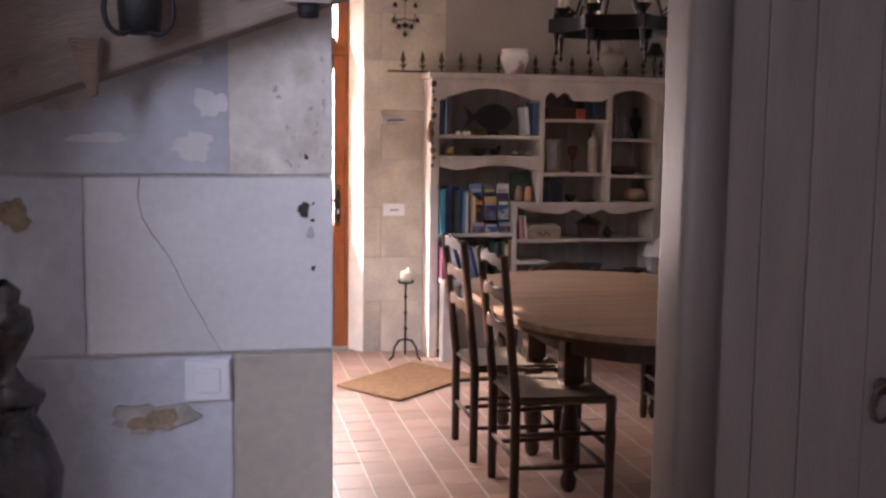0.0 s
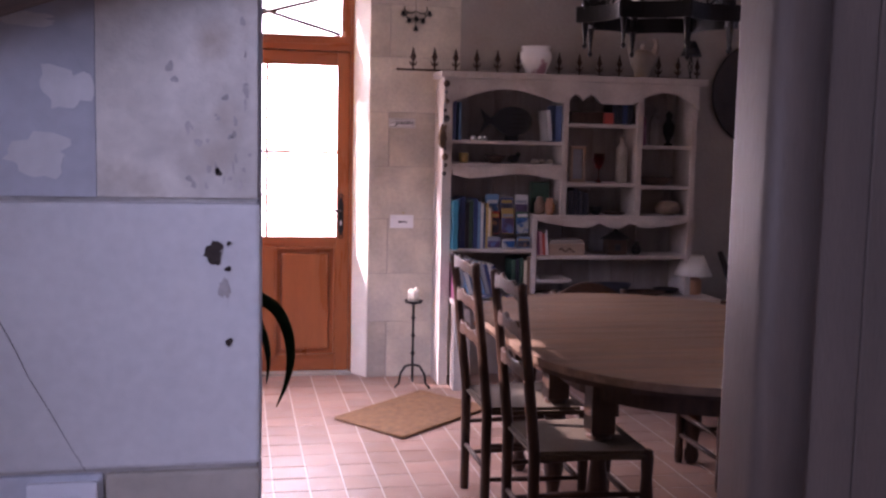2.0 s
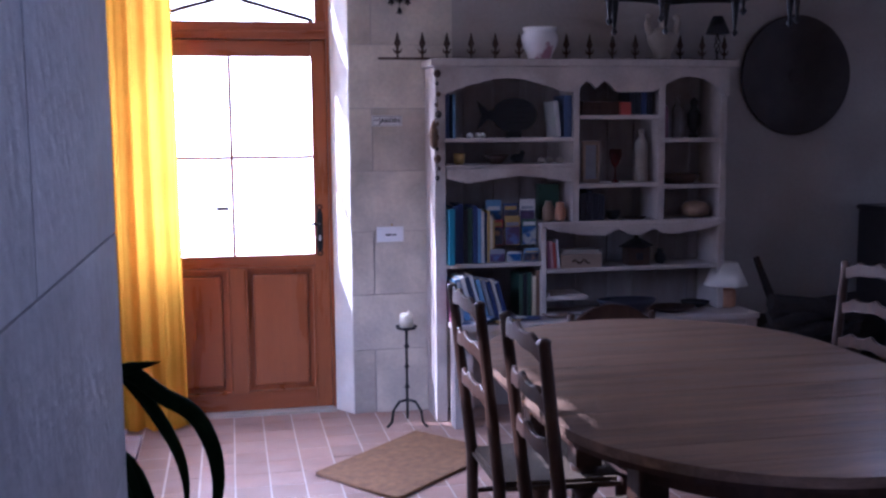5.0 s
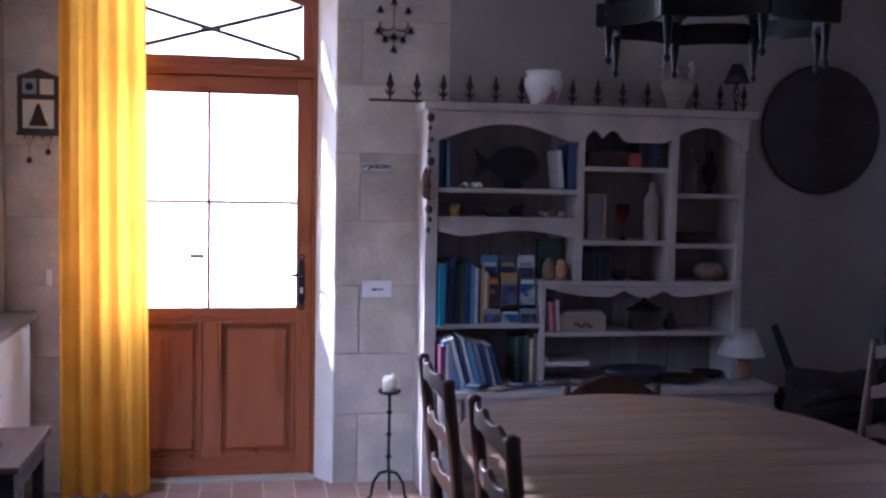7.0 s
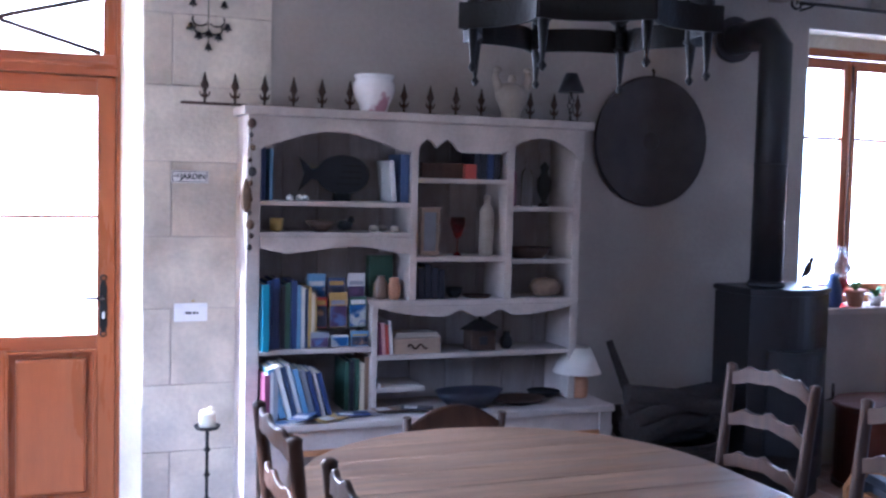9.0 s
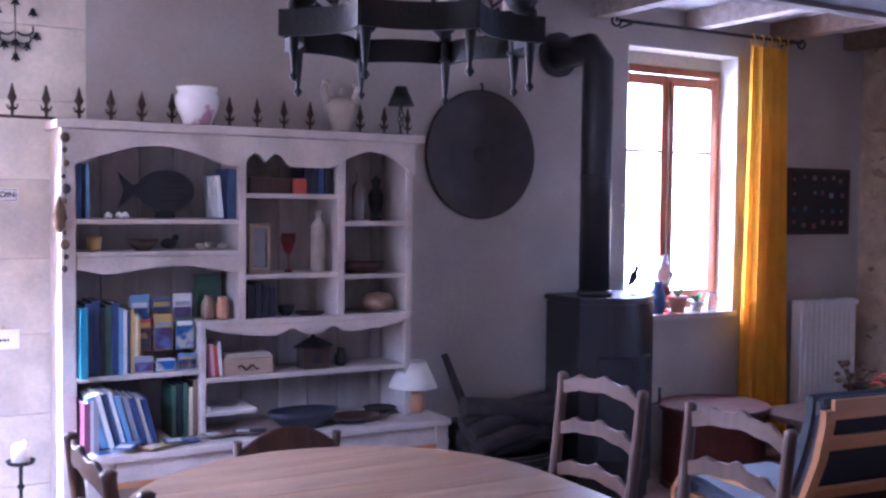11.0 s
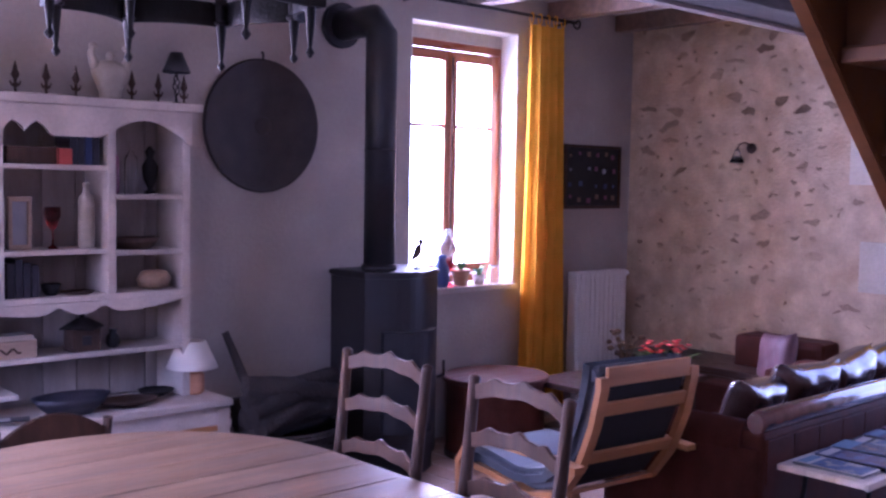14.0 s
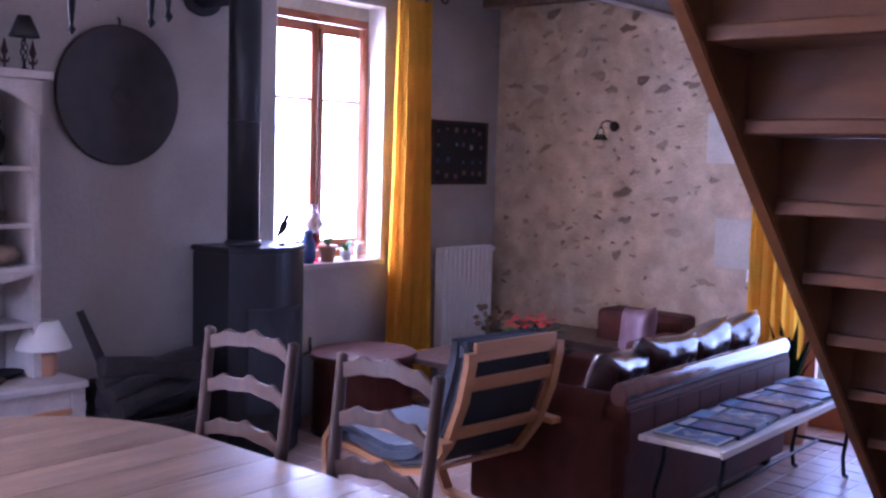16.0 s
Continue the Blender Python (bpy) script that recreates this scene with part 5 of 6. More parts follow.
part("card_sheet", block(-0.075, 0.075, -0.002, 0.002, -0.042, 0.042), WHITE_PLASTIC, card)
for x0, x1 in ((-0.025, 0.005), (0.010, 0.022), (0.026, 0.034)):
    part("line_of_print", block(x0, x1, -0.0035, -0.0022, -0.008, 0.002), INK, card)
part("pin", ball(bmesh.new(), (0.01, -0.004, 0.052), 0.006, seg=8), BOOKS["ochre"], card)

pan = thing("wall_tray", "large round dark metal tray hung on the wall", "wall disc", pose(3.985, BACK - 0.004, 1.872))
TILT_FLAT = Matrix.Rotation(radians(90), 4, "X")
part("disc", lathe(bmesh.new(), [(0.346, 0.0), (0.350, 0.006), (0.346, 0.022), (0.336, 0.020), (0.326, 0.010), (0.20, 0.012), (0.0, 0.013)], (0, 0, 0), 64, TILT_FLAT), TRAY, pan)
part("boss", lathe(bmesh.new(), [(0.05, 0.012), (0.046, 0.016), (0.02, 0.017), (0.0, 0.022)], (0, 0, 0), 20, TILT_FLAT), TRAY, pan)
part("hook", tube(bmesh.new(), [(0.0, -0.01, 0.34), (0.0, -0.016, 0.37), (0.0, 0.0, 0.385)], 0.006, 7), IRON, pan)

keys = thing("key_rack", "small blue-grey wooden key rack with painted panels", "key rack", pose(-0.06, BACK - 0.014, 1.74))
part("rack_back", prism(bmesh.new(), [(-0.095, 0), (0.095, 0), (0.095, 0.275), (0.05, 0.29), (0.0, 0.312), (-0.05, 0.29), (-0.095, 0.275)], -0.006, 0.004, bevel=0.002), DARKWOOD, keys)
for a0, a1, b0, b1, hue in ((-0.07, -0.008, 0.19, 0.262, "grey"), (0.008, 0.07, 0.19, 0.262, "cream"), (-0.07, 0.07, 0.03, 0.165, "cream")):
    part("painted_panel", block(a0, a1, -0.010, -0.0065, b0, b1, 0.001), BOOKS[hue], keys)
part("motif", ball(bmesh.new(), (-0.04, -0.009, 0.225), 0.018, (1, 0.25, 1)), INK, keys)
part("motif", lathe(bmesh.new(), [(0.045, 0.04), (0.03, 0.075), (0.006, 0.145)], (0, -0.011, 0), 10, squash=0.15), RUST, keys)
part("ledge", block(-0.098, 0.098, -0.022, 0.0, -0.004, 0.012, 0.002), DARKWOOD, keys)
for x in (-0.06, -0.02, 0.02, 0.06):
    part("key_hook", tube(bmesh.new(), [(x, -0.01, -0.004), (x, -0.018, -0.02), (x, -0.026, -0.012)], 0.0025, 6), RUST, keys)
for x, n in ((-0.04, 0.09), (0.045, 0.05)):
    bunch = thing("key", "brass key hanging from the rack", "key", pose(-0.06 + x, BACK - 0.036, 1.72))
    part("key_bow", tube(bmesh.new(), [(0.012 * math.cos(a), 0, -0.012 + 0.012 * math.sin(a)) for a in (i * math.tau / 12 for i in range(12))], 0.003, 6, True), BOOKS["ochre"], bunch)
    part("key_shank", tube(bmesh.new(), [(0, 0, -0.024), (0, 0, -n)], 0.003, 6), BOOKS["ochre"], bunch)
    part("key_fob", ball(bmesh.new(), (0, 0, -n - 0.012), 0.013, (1, 0.5, 1.2), 10), RUST, bunch)

# ---- chandelier over the table ----
chand = thing("chandelier", "black wrought-iron ring chandelier with candle bulbs and spear pendants", "chandelier", pose(2.20, 4.675, -0.066, rz=20))
R6 = 0.292
for k in range(8):
    a = Matrix.Rotation(radians(45 * k), 4, "Z")
    up = a @ Matrix.Rotation(radians(22.5), 4, "Z")
    loops = []
    for i in range(13):
        u = -1 + i / 6
        q = a @ Vector(((R6 + 0.045) * 0.383 * u, (R6 + 0.045) * 0.924 - 0.045 * (1 - u * u), 0))
        n = a @ Vector((0.75 * -u * 0.5, 1, 0)).normalized() * 0.005
        loops.append([(q.x - n.x, q.y - n.y, 2.06), (q.x + n.x, q.y + n.y, 2.06), (q.x + n.x, q.y + n.y, 2.122), (q.x - n.x, q.y - n.y, 2.122)])
    bm = rings(bmesh.new(), loops)
    for face in bm.faces:
        face.smooth = False
    part("band", bm, IRON, chand)
    spot, low = up @ Vector((0, R6 + 0.012, 0)), 1.945 + 0.012 * (k % 2)
    pendant = part("pendant", lathe(bmesh.new(), [(0.003, low), (0.011, low + 0.012), (0.004, low + 0.024), (0.006, low + 0.035), (0.013, 2.05), (0.016, 2.135), (0.010, 2.15)], (spot.x, spot.y, 0), 8), IRON, chand)
    for z in (2.062, 2.112):
        part("collar", lathe(bmesh.new(), [(0.014, z), (0.020, z + 0.003), (0.020, z + 0.009), (0.014, z + 0.012)], (spot.x, spot.y, 0), 8), IRON, pendant)
    inner = up @ Vector((0, R6 - 0.01, 0))
    arm = part("candle_cup", lathe(bmesh.new(), [(0.012, 2.13), (0.03, 2.145), (0.045, 2.17), (0.040, 2.17), (0.014, 2.155)], (inner.x, inner.y, 0), 14), IRON, chand)
    part("candle_tube", lathe(bmesh.new(), [(0.014, 2.16), (0.014, 2.245), (0.010, 2.25)], (inner.x, inner.y, 0), 12), WAX, arm)
    part("bulb", lathe(bmesh.new(), [(0.009, 2.25), (0.017, 2.275), (0.014, 2.305), (0.003, 2.34)], (inner.x, inner.y, 0), 12), BULB_GLASS, arm)
    pts = [up @ Vector((0, R6 * s, z)) for s, z in ((0.93, 2.12), (0.86, 2.18), (0.72, 2.15), (0.66, 2.20), (0.5, 2.30), (0.25, 2.44), (0.06, 2.50))]
    part("scroll_arm", tube(bmesh.new(), pts, 0.007, 7), IRON, chand)
part("hub", lathe(bmesh.new(), [(0.01, 2.40), (0.035, 2.43), (0.045, 2.49), (0.02, 2.53), (0.012, 2.56)], (0, 0, 0), 14), IRON, chand)
for i in range(9):
    z, t = 2.575 + 0.036 * i, i % 2
    part("chain_link", tube(bmesh.new(), [((0.012 * math.cos(a)) * (1 - t), (0.012 * math.cos(a)) * t, z + 0.022 * math.sin(a)) for a in (j * math.tau / 12 for j in range(12))], 0.004, 6, True), IRON, chand)
part("ceiling_rose", lathe(bmesh.new(), [(0.012, 2.831), (0.05, 2.851), (0.052, 2.865)], (0, 0, 0), 16), IRON, chand)

# ---- stove with its flue ----
stove = thing("wood_stove", "tall black steel wood stove with a bowed front", "stove", pose(4.595, 6.80, 0))
front = [(-0.255, 0.20), (-0.255, -0.10)] + [(-0.255 + 0.51 * i / 14, -0.10 - 0.11 * math.sin(math.pi * i / 14)) for i in range(1, 14)] + [(0.255, -0.10), (0.255, 0.20)]
part("stove_body", prism(bmesh.new(), front, 0.09, 1.085, "xy", 0.006), STOVE_IRON, stove)
part("stove_top", prism(bmesh.new(), [(x * 1.035, y * 1.05) for x, y in front], 1.0855, 1.115, "xy", 0.006), STOVE_IRON, stove)
part("plinth", prism(bmesh.new(), [(x * 0.94, y * 0.9) for x, y in front], 0.0, 0.089, "xy"), STOVE_IRON, stove)
part("stove_door", prism(bmesh.new(), [(x * 0.72, y - 0.012 - 0.06) for x, y in front[1:-1]] + [(0.18, -0.12), (-0.18, -0.12)], 0.255, 0.80, "xy", 0.004), BLACK, stove, "dark glass stove door")
part("door_knob", tube(bmesh.new(), [(0.215, -0.16, 0.52), (0.215, -0.205, 0.54), (0.215, -0.205, 0.62)], 0.009, 8), PEWTER, stove)
flue = thing("stove_pipe", "black flue pipe with an elbow into the wall", "flue pipe", pose(4.49, 6.775, 0))
path = [(0, 0, 1.116), (0, 0, 2.38), (0, 0.07, 2.45), (0, 0.372, 2.45)]
part("pipe", tube(bmesh.new(), path, 0.084, 24), STOVE_IRON, flue)
part("pipe_collar", lathe(bmesh.new(), [(0.088, 1.116), (0.096, 1.122), (0.096, 1.14), (0.085, 1.15)], (0, 0, 0), 24), STOVE_IRON, flue)
part("wall_collar", tube(bmesh.new(), [(0, 0.34, 2.45), (0, 0.373, 2.45)], 0.125, 28), STOVE_IRON, flue)
part("pipe_seam", tube(bmesh.new(), [(0, 0, 1.75), (0, 0, 1.765)], 0.087, 24), STOVE_IRON, flue)
cock = thing("tin_cockerel", "small dark tin bird figure standing on the stove", "ornament", pose(4.70, 6.70, 1.1155))
part("cockerel_base", lathe(bmesh.new(), [(0.03, 0), (0.03, 0.006), (0.004, 0.01), (0.004, 0.07)], (0, 0, 0), 12), IRON, cock)
body = ball(bmesh.new(), (0, 0, 0.10), 0.032, (0.75, 0.6, 1.35), 12, Matrix.Rotation(radians(24), 4, "Y"))
ball(body, (0.022, 0, 0.150), 0.017, (1, 0.8, 1), 10)
tube(body, [(0.036, 0, 0.150), (0.050, 0, 0.146)], [0.006, 0.001], 6)
tube(body, [(-0.015, 0, 0.085), (-0.035, 0, 0.055), (-0.045, 0, 0.03)], [0.014, 0.010, 0.003], 8)
part("cockerel_body", body, RUST, cock)

# ---- firewood basket ----
basket = thing("log_basket", "dark wicker log basket full of firewood beside the stove", "log basket", pose(3.86, 6.70, 0))
part("basket_body", lathe(bmesh.new(), [(0.20, 0.0), (0.24, 0.03), (0.27, 0.21), (0.29, 0.36), (0.30, 0.38), (0.275, 0.37), (0.24, 0.20)], (0, 0, 0), 26, squash=0.75), BARK, basket)
for i in range(8):
    part("weave_band", tube(bmesh.new(), [((0.243 + 0.0062 * i) * math.cos(a), (0.243 + 0.0062 * i) * 0.75 * math.sin(a), 0.03 + 0.045 * i) for a in (j * math.tau / 28 for j in range(28))], 0.010, 6, True), BARK, basket)
for i in range(17):
    y, z, a = rnd.uniform(-0.12, 0.12), 0.34 + 0.042 * (i // 3), rnd.uniform(-28, 28)
    m = Matrix.Translation((3.86 + rnd.uniform(-0.04, 0.06), 6.70 + y, z + 0.03)) @ Matrix.Rotation(radians(a), 4, "Z") @ Matrix.Rotation(radians(rnd.uniform(-12, 12)), 4, "Y")
    r = rnd.uniform(0.038, 0.055)
    solid("log", tube(bmesh.new(), [m @ Vector((-0.25, 0, 0)), m @ Vector((0, 0.012, 0.008)), m @ Vector((0.25, 0, 0))], [r, r * 1.05, r * 0.95], 9), BARK, "split dark firewood log in the basket", "log", "firewood logs")
solid("log", tube(bmesh.new(), [(3.80, 6.75, 0.30), (3.72, 6.86, 0.58), (3.655, 6.95, 0.83)], [0.03, 0.026, 0.018], 9), BARK, "long branch of firewood leaning on the wall", "log", "firewood logs")
solid("log_box", block(3.60, 4.12, 6.34, 6.47, 0.0, 0.20, 0.01), BARK, "low dark wooden crate before the basket", "crate")

# ---- living corner: coffee table, flowers, low cabinet ----
pouf = thing("round_side_table", "round reddish wooden drum table below the window", "side table", pose(5.33, 6.70, 0))
oval = [(0.33 * math.cos(a), 0.30 * math.sin(a)) for a in (i * math.tau / 40 for i in range(40))]
part("tabletop", prism(bmesh.new(), oval, 0.435, 0.465, "xy", 0.006), REDDARK, pouf)
part("drum", prism(bmesh.new(), [(x * 0.93, y * 0.92) for x, y in oval], 0.03, 0.434, "xy", 0.004), LEATHER, pouf)
part("base_ring", prism(bmesh.new(), [(x * 0.96, y * 0.95) for x, y in oval], 0.0, 0.029, "xy"), DARKWOOD, pouf)
coffee = thing("coffee_table", "low dark wooden coffee table before the sofa", "coffee table", pose(6.0, 6.30, 0))
part("tabletop", block(-0.50, 0.48, -0.30, 0.30, 0.40, 0.435, 0.006), DARKWOOD, coffee)
part("lower_shelf", block(-0.44, 0.42, -0.25, 0.25, 0.14, 0.16, 0.004), DARKWOOD, coffee)
for x in (-0.46, 0.44):
    for y in (-0.26, 0.26):
        part("leg", block(x - 0.03, x + 0.03, y - 0.03, y + 0.03, 0.0, 0.399, 0.004), DARKWOOD, coffee)
chest = thing("low_cabinet", "long low dark wooden cabinet against the stone wall", "cabinet", pose(6.86, 6.25, 0))
part("cabinet_body", block(-0.24, 0.26, -0.62, 0.55, 0.06, 0.43, 0.006), DARKWOOD, chest)
part("cabinet_top", block(-0.26, 0.27, -0.64, 0.57, 0.431, 0.46, 0.005), DARKWOOD, chest)
for y0, y1 in ((-0.60, -0.04), (-0.02, 0.53)):
    part("door", block(-0.256, -0.241, y0, y1, 0.09, 0.41, 0.004), DARKWOOD, chest)
for x in (-0.18, 0.18):
    for y in (-0.54, 0.47):
        part("foot", block(x - 0.03, x + 0.03, y - 0.03, y + 0.03, 0.0, 0.059), DARKWOOD, chest)


def leaf_blade(base, tip, width, sag, mat, parent, name="leaf"):
    base, tip = Vector(base), Vector(tip)
    side = (tip - base).cross(Vector((0, 0, 1)))
    side = side.normalized() if side.length > 1e-4 else Vector((1, 0, 0))
    loops = []
    for i in range(9):
        u = i / 8
        c = base.lerp(tip, u) + Vector((0, 0, sag * 4 * u * (1 - u)))
        w = width * (0.35 + 0.65 * math.sin(math.pi * min(1, u * 0.9 + 0.12))) * (1 - u ** 4) + 0.001
        loops.append([c - side * w, c + Vector((0, 0, -w * 0.25 - 0.002)), c + side * w, c + Vector((0, 0, -w * 0.25))])
    return part(name, rings(bmesh.new(), loops), mat, parent)


flower = thing("red_flower_pot", "potted plant with small red flowers on the coffee table", "plant", pose(6.22, 6.12, 0.4355))
part("pot", lathe(bmesh.new(), [(0.055, 0), (0.075, 0.08), (0.08, 0.085), (0.07, 0.08)], (0, 0, 0), 18), TERRACOTTA, flower)
for i in range(46):
    a, r = rnd.uniform(0, 6.28), rnd.uniform(0.02, 0.20)
    p = Vector((r * math.cos(a) * 1.25, r * math.sin(a), rnd.uniform(0.10, 0.17)))
    leaf_blade((p.x * 0.3, p.y * 0.3, 0.08), p, 0.014, 0.02, LIGHT_LEAF if i % 3 else LEAF, flower)
for i in range(26):
    a, r = rnd.uniform(0, 6.28), rnd.uniform(0.02, 0.20)
    bm = bmesh.new()
    c = Vector((r * math.cos(a) * 1.25, r * math.sin(a), rnd.uniform(0.15, 0.205)))
    for k in range(5):
        ball(bm, c + Vector((0.011 * math.cos(k * 1.256), 0.011 * math.sin(k * 1.256), 0)), 0.010, (1, 1, 0.6), 6)
    part("blossom", bm, RED_PETAL, flower)
dry = thing("dried_bouquet", "dried brown flower stems beside the radiator", "dried flowers", pose(6.45, 6.62, 0.0))
part("vase", lathe(bmesh.new(), [(0.07, 0), (0.10, 0.08), (0.10, 0.25), (0.05, 0.36), (0.06, 0.40), (0.05, 0.38)], (0, 0, 0), 18), RUST, dry)
for i in range(16):
    a, r = rnd.uniform(0, 6.28), rnd.uniform(0.03, 0.13)
    tip = Vector((r * math.cos(a), r * math.sin(a), rnd.uniform(0.52, 0.64)))
    stem = part("stem", tube(bmesh.new(), [(0, 0, 0.36), tip * 0.6 + Vector((0, 0, 0.2)), tip], 0.0025, 5), DRY_STEM, dry)
    part("flower_head", ball(bmesh.new(), tip, rnd.uniform(0.014, 0.026), (1, 1, 0.8), 8), DRY_STEM, stem)

# ---- armchair seen from behind ----
arm_at = pose(4.32, 5.02, 0, rz=-6) @ Matrix.Diagonal((1.04, 1.0, 0.94, 1))
arm = thing("armchair", "bent beech armchair with black webbing back and blue-grey cushion", "armchair", arm_at)
SIDE = [(-0.165, 0.93), (-0.165, 0.88), (-0.13, 0.72), (-0.06, 0.54), (0.04, 0.40), (0.22, 0.35), (0.46, 0.385), (0.58, 0.39)]


def side_at(v):
    n = min(int(v * 7), 6)
    f = v * 7 - n
    return SIDE[n][0] + (SIDE[n + 1][0] - SIDE[n][0]) * f, SIDE[n][1] + (SIDE[n + 1][1] - SIDE[n][1]) * f


def bar_along(x, pts, w, h):
    loops = []
    for i, (y, z) in enumerate(pts):
        a, b = Vector(pts[max(0, i - 1)]), Vector(pts[min(len(pts) - 1, i + 1)])
        d = (b - a).normalized()
        nrm = Vector((-d.y, d.x)) * h / 2
        loops.append([(x - w / 2, y + nrm.x, z + nrm.y), (x + w / 2, y + nrm.x, z + nrm.y), (x + w / 2, y - nrm.x, z - nrm.y), (x - w / 2, y - nrm.x, z - nrm.y)])
    bm = rings(bmesh.new(), loops)
    for f in bm.faces:
        f.smooth = False
    return bm


for s in (-1, 1):
    part("back_rail", bar_along(s * 0.245, [side_at(i / 28) for i in range(29)], 0.045, 0.028), BEECH, arm)
    part("arm_frame", bar_along(s * 0.305, [(-0.22, 0.02), (0.30, 0.02), (0.52, 0.06), (0.60, 0.20), (0.61, 0.42), (0.54, 0.52), (0.40, 0.555), (0.10, 0.56), (-0.12, 0.55)], 0.055, 0.026), BEECH, arm)
for v in (0.03, 0.22, 0.40, 0.57):
    y, z = side_at(v)
    y2, z2 = side_at(v + 0.06)
    ang = math.atan2(z - z2, y - y2)
    part("cross_slat", block(-0.224, 0.224, -0.029, 0.050 if v < 0.1 else 0.029, -0.009, 0.009, 0.003, Matrix.Translation((0, y, z)) @ Matrix.Rotation(ang, 4, "X")), BEECH, arm)
part("webbing", bar_along(0, [(y + 0.030, z + 0.012) for y, z in (side_at(0.02 + i / 30) for i in range(29))], 0.44, 0.010), BLACK_CLOTH, arm, "black webbing stretched over the back")
cush = bar_along(0, [(y + 0.085, z + 0.045) for y, z in (side_at((1.5 + i * 0.94) / 26) for i in range(27))], 0.50, 0.085)
bmesh.ops.bevel(cush, geom=[e for e in cush.edges if abs(abs(e.verts[0].co.x) - 0.25) < 0.01 and abs(abs(e.verts[1].co.x) - 0.25) < 0.01], offset=0.025, segments=3, affect="EDGES")
part("cushion", cush, DENIM, arm, "blue-grey padded cushion")
part("head_roll", tube(bmesh.new(), [(-0.24, -0.10, 0.925), (0, -0.105, 0.932), (0.24, -0.10, 0.925)], [0.026, 0.028, 0.026], 12), DENIM, arm)

# ---- leather sofa, cushions ----
sofa = thing("sofa", "low oxblood leather sofa seen from behind, with a rolled back", "sofa", pose(4.69, 4.578, 0) @ Matrix.Diagonal((0.93, 0.93, 1.10, 1)))
part("sofa_base", block(0.02, 1.90, 0.06, 0.84, 0.06, 0.30, 0.02), LEATHER, sofa)
part("back_panel", block(0.03, 1.89, 0.02, 0.16, 0.06, 0.56, 0.02), LEATHER, sofa)
part("back_roll", tube(bmesh.new(), [(0.03, 0.06, 0.588), (0.06, 0.06, 0.590), (1.86, 0.06, 0.590), (1.89, 0.06, 0.588)], [0.040, 0.046, 0.046, 0.040], 18), LEATHER_WORN, sofa, "rolled leather top edge, shiny")
for i in range(8):
    x = 0.06 + 0.228 * i
    part("back_tuft", block(x, x + 0.2265, 0.013, 0.03, 0.36, 0.53, 0.006), LEATHER, sofa)
for x0, x1 in ((0.0, 0.17), (1.75, 1.92)):
    part("arm", block(x0, x1, 0.03, 0.86, 0.05, 0.50, 0.03), LEATHER, sofa)
    part("arm_roll", tube(bmesh.new(), [((x0 + x1) / 2, 0.12, 0.50), ((x0 + x1) / 2, 0.80, 0.49), ((x0 + x1) / 2, 0.86, 0.485)], [0.085, 0.09, 0.07], 16), LEATHER, sofa)
for x0, x1 in ((0.19, 0.95), (0.97, 1.73)):
    part("seat_cushion", block(x0, x1, 0.17, 0.86, 0.301, 0.41, 0.035), LEATHER, sofa)
for x in (0.08, 1.82):
    for y in (0.1, 0.78):
        part("foot", lathe(bmesh.new(), [(0.025, 0), (0.03, 0.03), (0.025, 0.06)], (x, y, 0), 12), DARKWOOD, sofa)


def pillow(m, w, h, t, label, mat=CUSHION):
    bm = bmesh.new()
    n = 14
    grid = {}
    for side in (1, -1):
        for i in range(n + 1):
            for j in range(n + 1):
                u, v = -1 + 2 * i / n, -1 + 2 * j / n
                edge = (1 - u ** 4) * (1 - v ** 4)
                if edge < 1e-6 and side < 0:
                    grid[side, i, j] = grid[1, i, j]
                    continue
                pinch = 1 - 0.10 * (u * u) * (1 - v * v) * 1.0 - 0.10 * (v * v) * (1 - u * u)
                wrinkle = 0.10 * math.sin(9 * u + 3 * v) * math.sin(7 * v - 2 * u) * edge
                q = (u * w / 2 * (1 - 0.10 * (1 - v * v) * abs(u)), side * t / 2 * (edge ** 0.45) * (1 + wrinkle), v * h / 2 * (1 - 0.10 * (1 - u * u) * abs(v)))
                grid[side, i, j] = bm.verts.new(q)
        for i in range(n):
            for j in range(n):
                q = (grid[side, i, j], grid[side, i + 1, j], grid[side, i + 1, j + 1], grid[side, i, j + 1])
                try:
                    bm.faces.new(q if side > 0 else q[::-1]).smooth = True
                except ValueError:
                    pass
    return solid("cushion", bm, mat, label, "cushion", "cushions on the sofa", m)


brown = "shiny brown leather scatter cushion leaning on the sofa back"
pillow(pose(5.04, 4.84, 0.620, 16, 4, 6), 0.47, 0.32, 0.17, brown)
pillow(pose(5.45, 4.835, 0.637, 14, 3, -4), 0.50, 0.335, 0.17, brown)
pillow(pose(5.86, 4.835, 0.633, 15, -6, 3), 0.50, 0.355, 0.18, brown)
pillow(pose(6.24, 4.84, 0.633, 14, -8, -5), 0.43, 0.355, 0.17, brown)
seat2 = thing("leather_armchair", "reddish leather armchair beyond the sofa", "armchair", pose(6.62, 5.74, 0))
part("chair_body", block(-0.22, 0.42, -0.30, 0.30, 0.05, 0.40, 0.03), LEATHER, seat2)
part("chair_back", block(0.20, 0.44, -0.30, 0.30, 0.401, 0.66, 0.04), LEATHER, seat2)
part("chair_arm", block(-0.22, 0.20, -0.30, -0.16, 0.401, 0.55, 0.03), LEATHER, seat2)
pillow(pose(6.62, 5.62, 0.56, 10, 8, 60), 0.36, 0.34, 0.12, "mauve cushion on the leather armchair", MAUVE)

